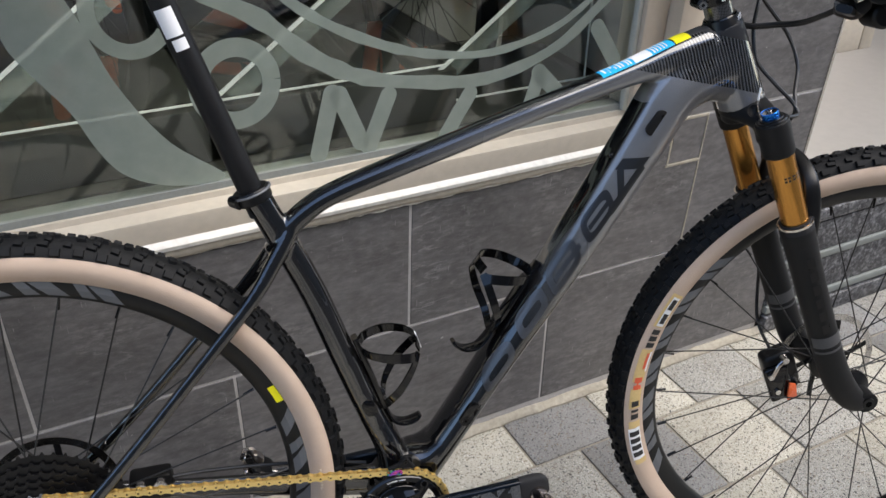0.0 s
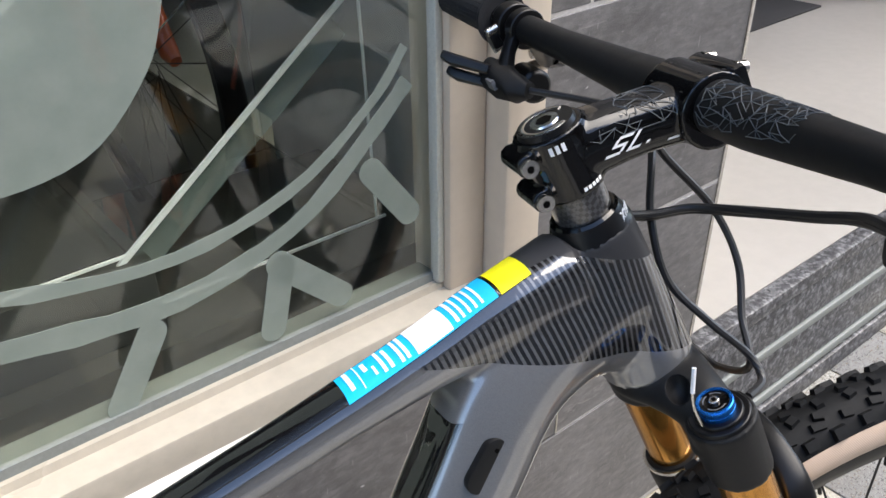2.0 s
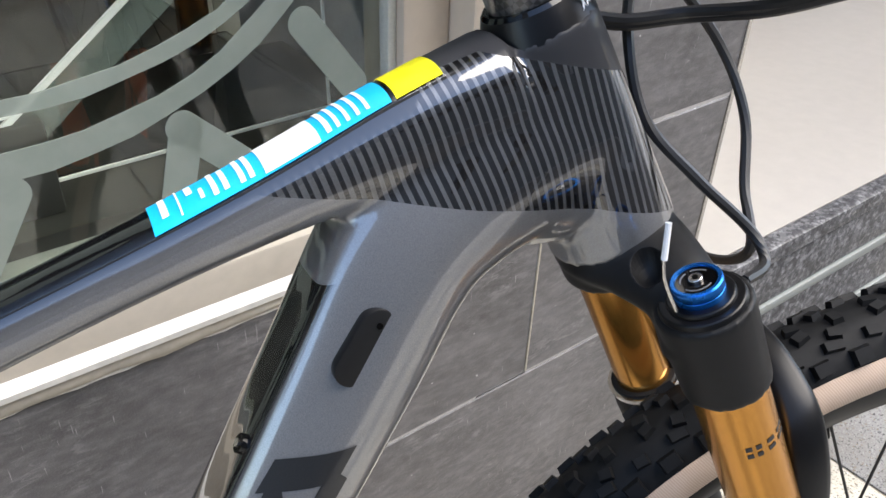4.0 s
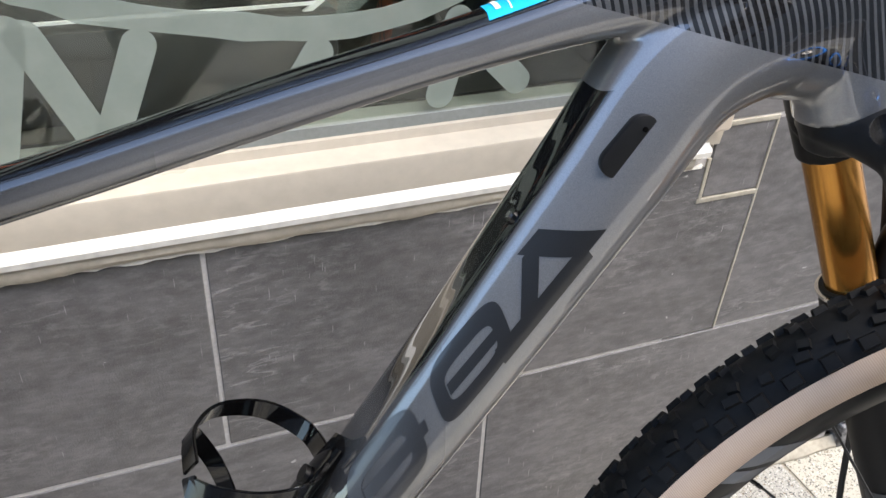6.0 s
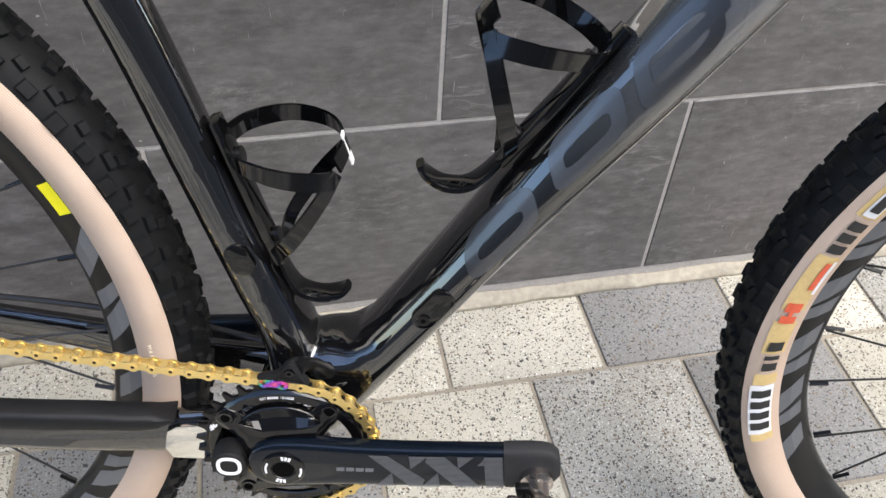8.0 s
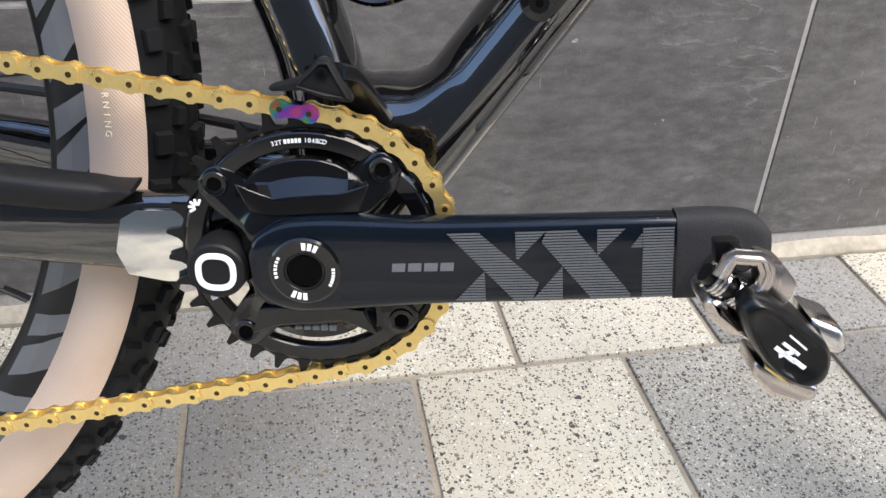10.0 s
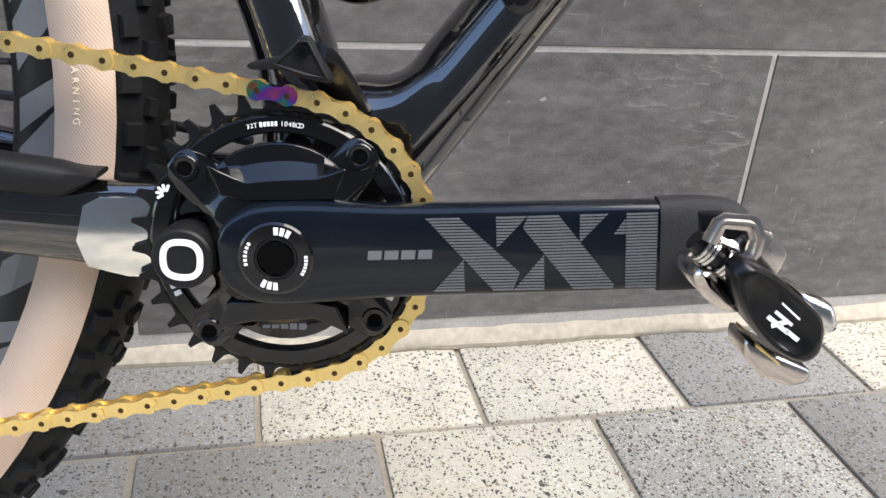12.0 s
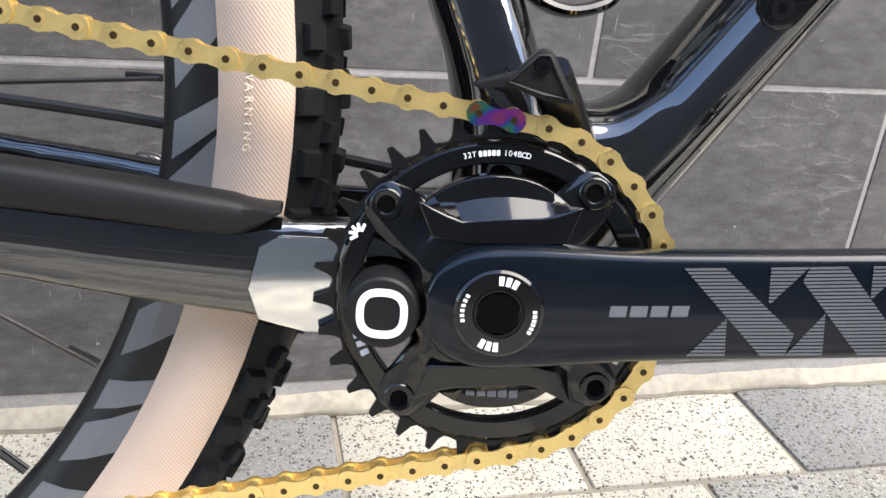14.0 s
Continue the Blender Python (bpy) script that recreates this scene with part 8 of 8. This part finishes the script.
def build_bicycle():
    bike = empty("bicycle", BIKE, "black and graphite carbon mountain bike leaning on the shop front", "bicycle")
    fr = build_frame(bike)
    build_frame_details(fr)
    build_seat(bike)
    rear, _ = build_wheel(bike, Matrix.Translation(REAR), 2, radians(52))
    front, _ = build_wheel(bike, STEER_M @ Matrix.Translation(FRONT_LOCAL) @ pose(0, 0, 0, 0, 21, 0), 1, 0.0)
    build_tyre_prints(front, 153.3 + 21)
    build_tyre_prints(rear, 116)
    bm = bmesh.new()
    rows = []
    for r in (0.3060, 0.3150):
        yy = -float(np.interp(r, [0.2948, 0.3068, 0.3168], [0.0105, 0.0158, 0.0168])) - 0.0007
        rows.append([bm.verts.new((r * math.cos(radians(a)), yy, r * math.sin(radians(a)))) for a in np.linspace(21.4, 26.0, 6)])
    for k in range(5):
        bm.faces.new((rows[0][k], rows[0][k + 1], rows[1][k + 1], rows[1][k]))
    part("yellow_label", bm, STICKER_YELLOW, rear, "yellow rim label", False)
    # the word on the rear tyre
    for i, ch in enumerate("WARNING"):
        a = 1.5 - i * 0.8
        r = 0.329
        y = side_pt(math.acos((r - (TYRE_R - 0.031)) / 0.0275), 0.0008, -1)[1]
        writing(ch, 0.0044, Matrix.Translation((r * math.cos(radians(a)), y, r * math.sin(radians(a)))) @ pose(0, 0, 0, 90, 0, 0) @ pose(0, 0, 0, 0, 0, a - 90), PALE, rear)
    build_fork(bike)
    build_cockpit(bike)
    build_drivetrain(bike)
    build_cage(bike, (0.1740, 0.5585), (0.598, 0.801), -1)
    build_cage(bike, (-0.0215, 0.4818), (-0.299, 0.954), 1)
    return bike


# ---- behind the shop window ----
def display_wheel(parent, m, tyre_mat, r=0.35):
    t = part("wheel", lathe([(r - 0.02 + 0.02 * math.cos(a), 0.02 * math.sin(a)) for a in np.linspace(0, 2 * math.pi, 13)[:-1]], 64, closed=True), tyre_mat, parent, "bicycle wheel with a dark tyre")
    t.matrix_local = m
    part("rim", lathe([(r - 0.042, -0.011), (r - 0.036, -0.013), (r - 0.062, -0.008), (r - 0.062, 0.008), (r - 0.036, 0.013), (r - 0.042, 0.011)], 64, closed=True), RIM_BLACK, t)
    bm = bmesh.new()
    cyl_into(bm, (0, 0, 0), (0, 0, 1), 0.001, 5)
    data = None
    for k in range(24):
        a = 2 * math.pi * k / 24
        p0 = Vector((0.02 * math.cos(a + 1), 0.02 * (-1) ** k, 0.02 * math.sin(a + 1)))
        p1 = Vector(((r - 0.06) * math.cos(a), 0, (r - 0.06) * math.sin(a)))
        if data is None:
            sp = part("spoke", bm, SPOKE, t)
            data = sp.data
        else:
            sp = new("spoke", data)
            sp.parent = t
        sp.matrix_local = Matrix.LocRotScale(p0, (p1 - p0).to_track_quat("Z", "Y"), (1, 1, (p1 - p0).length))


def build_display_bike(m, paint, label):
    b = empty("display_bicycle", m, label, "bicycle", "bicycles in the shop window")
    display_wheel(b, pose(-0.5, 0, 0.35), RUBBER)
    display_wheel(b, pose(0.55, 0, 0.35), RUBBER)
    bm = bmesh.new()
    for p, q, r in (((-0.06, 0.3), (-0.17, 0.78), 0.017), ((-0.06, 0.3), (0.33, 0.80), 0.026), ((-0.16, 0.76), (0.32, 0.86), 0.019), ((0.345, 0.76), (0.315, 0.89), 0.022)):
        sweep(bm, [(p[0], 0, p[1]), ((p[0] + q[0]) / 2, 0, (p[1] + q[1]) / 2), (q[0], 0, q[1])], (r, r), 14)
    for s in (-1, 1):
        sweep(bm, [(-0.06, s * 0.03, 0.3), (-0.3, s * 0.055, 0.31), (-0.5, s * 0.065, 0.35)], (0.011, 0.009), 10)
        sweep(bm, [(-0.16, s * 0.015, 0.74), (-0.33, s * 0.045, 0.54), (-0.5, s * 0.065, 0.35)], (0.008, 0.007), 10)
    part("frame", bm, paint, b)
    for s in (-1, 1):
        bm = bmesh.new()
        sweep(bm, [(0.36, s * 0.06, 0.74), (0.44, s * 0.065, 0.52), (0.53, s * 0.065, 0.36), (0.55, s * 0.065, 0.35)], [(0.021, 0.021), (0.021, 0.021), (0.02, 0.018), (0.012, 0.012)], 14)
        part("fork_leg", bm, ORANGE, b, "orange fork leg")
    bm = bmesh.new()
    sweep(bm, [(0.36, -0.07, 0.75), (0.345, 0, 0.77), (0.36, 0.07, 0.75)], (0.02, 0.02), 12)
    part("fork_crown", bm, SATIN, b)
    bm = bmesh.new()
    sweep(bm, [(0.36, -0.36, 0.98), (0.38, -0.1, 0.96), (0.38, 0.1, 0.96), (0.36, 0.36, 0.98)], (0.013, 0.013), 12, side=(0, 0, 1))
    sweep(bm, [(0.31, 0, 0.92), (0.38, 0, 0.96)], (0.016, 0.016), 12)
    part("handlebar", bm, MATT, b)
    bm = bmesh.new()
    sweep(bm, [(-0.17, 0, 0.77), (-0.22, 0, 0.97)], (0.015, 0.015), 12)
    part("seatpost", bm, MATT, b)
    part("saddle", box(-0.36, -0.10, -0.06, 0.06, 0.965, 0.995, bevel=0.012), GRIP, b)
    part("cable", cable([(0.36, -0.3, 0.96), (0.45, -0.1, 0.9), (0.40, -0.04, 0.75), (0.34, -0.03, 0.62), (0.1, -0.03, 0.45)], 0.004), LABEL_RED, b, "red cable")
    return b


def build_stand(x0, z0, x1, z1, y0, y1, upright=False):
    """A clear acrylic sheet on the slant, with a foot sheet: white strips paint the gleam of its edges."""
    d = Vector((x1 - x0, 0, z1 - z0))
    e = empty("acrylic_stand", pose(x0, y0, z0), "clear slanting acrylic display stand with white strips for its edge gleam", "display stand", "acrylic stands")
    ang = math.degrees(math.atan2(d.z, d.x))
    m = pose(0, 0, 0, 0, -ang, 0)
    part("slanted_sheet", box(0, d.length, 0, y1 - y0, -0.003, 0.003, m), ACRYLIC, e, "clear slanting sheet", False).visible_shadow = False
    part("white_edge_strip", box(0, d.length, -0.004, 0.0, -0.0029, 0.0029, m), EDGE_GLEAM, e, "white strip standing for the gleam of the sheet edge", False)
    part("reflection_strip", box(0.02, d.length * 0.9, 0.003, 0.006, -0.035, -0.004, m), EDGE_HAZE, e, "hazy strip painting the reflection below the edge", False)
    if upright:
        part("upright_edge", box(d.x - 0.002, d.x + 0.0005, -0.003, 0.0, 0.0, d.z), EDGE_GLEAM, e, "white strip standing for the gleam of the upright edge", False)
        part("upright_sheet", box(d.x - 0.002, d.x + 0.0005, 0.0, y1 - y0, 0.0, d.z), ACRYLIC, e, "clear upright sheet", False).visible_shadow = False
    part("foot_sheet", box(0, 0.40, 0, y1 - y0, -0.006, 0.0), ACRYLIC, e, "clear foot sheet", False).visible_shadow = False
    part("white_edge_strip", box(0, 0.40, -0.003, 0.0, -0.0045, -0.0015), EDGE_GLEAM, e, "white strip standing for the gleam of the sheet edge", False)
    return e


wall_ob, pillar_ob = build_wall()
window_ob = build_window()
build_vinyl(window_ob)
build_entrance()
build_bicycle()
build_display_bike(pose(0.60, 1.75, 0.298, 0, 0, -87), SATIN, "dark bicycle with an orange fork inside the shop window")
build_display_bike(pose(-0.25, 1.80, 0.298, 0, 0, -80), GLOSS, "black bicycle with an orange fork inside the shop window")
build_stand(0.252, 0.632, 0.640, 0.917, 0.50, 0.78, True)
build_stand(-0.06, 0.700, 0.330, 0.980, 0.50, 0.78)
build_stand(-0.45, 0.700, -0.06, 0.980, 0.50, 0.78)
for x in (-0.06, -0.45):
    tagged(obj("display_block", box(x - 0.02, x + 0.42, 0.49, 0.80, 0.60, 0.69, bevel=0.004), SHOP_FLOOR), "low grey plinth under an acrylic stand", "plinth", "plinths in the window")
build_tiles(wall_ob, pillar_ob)
build_pavement()
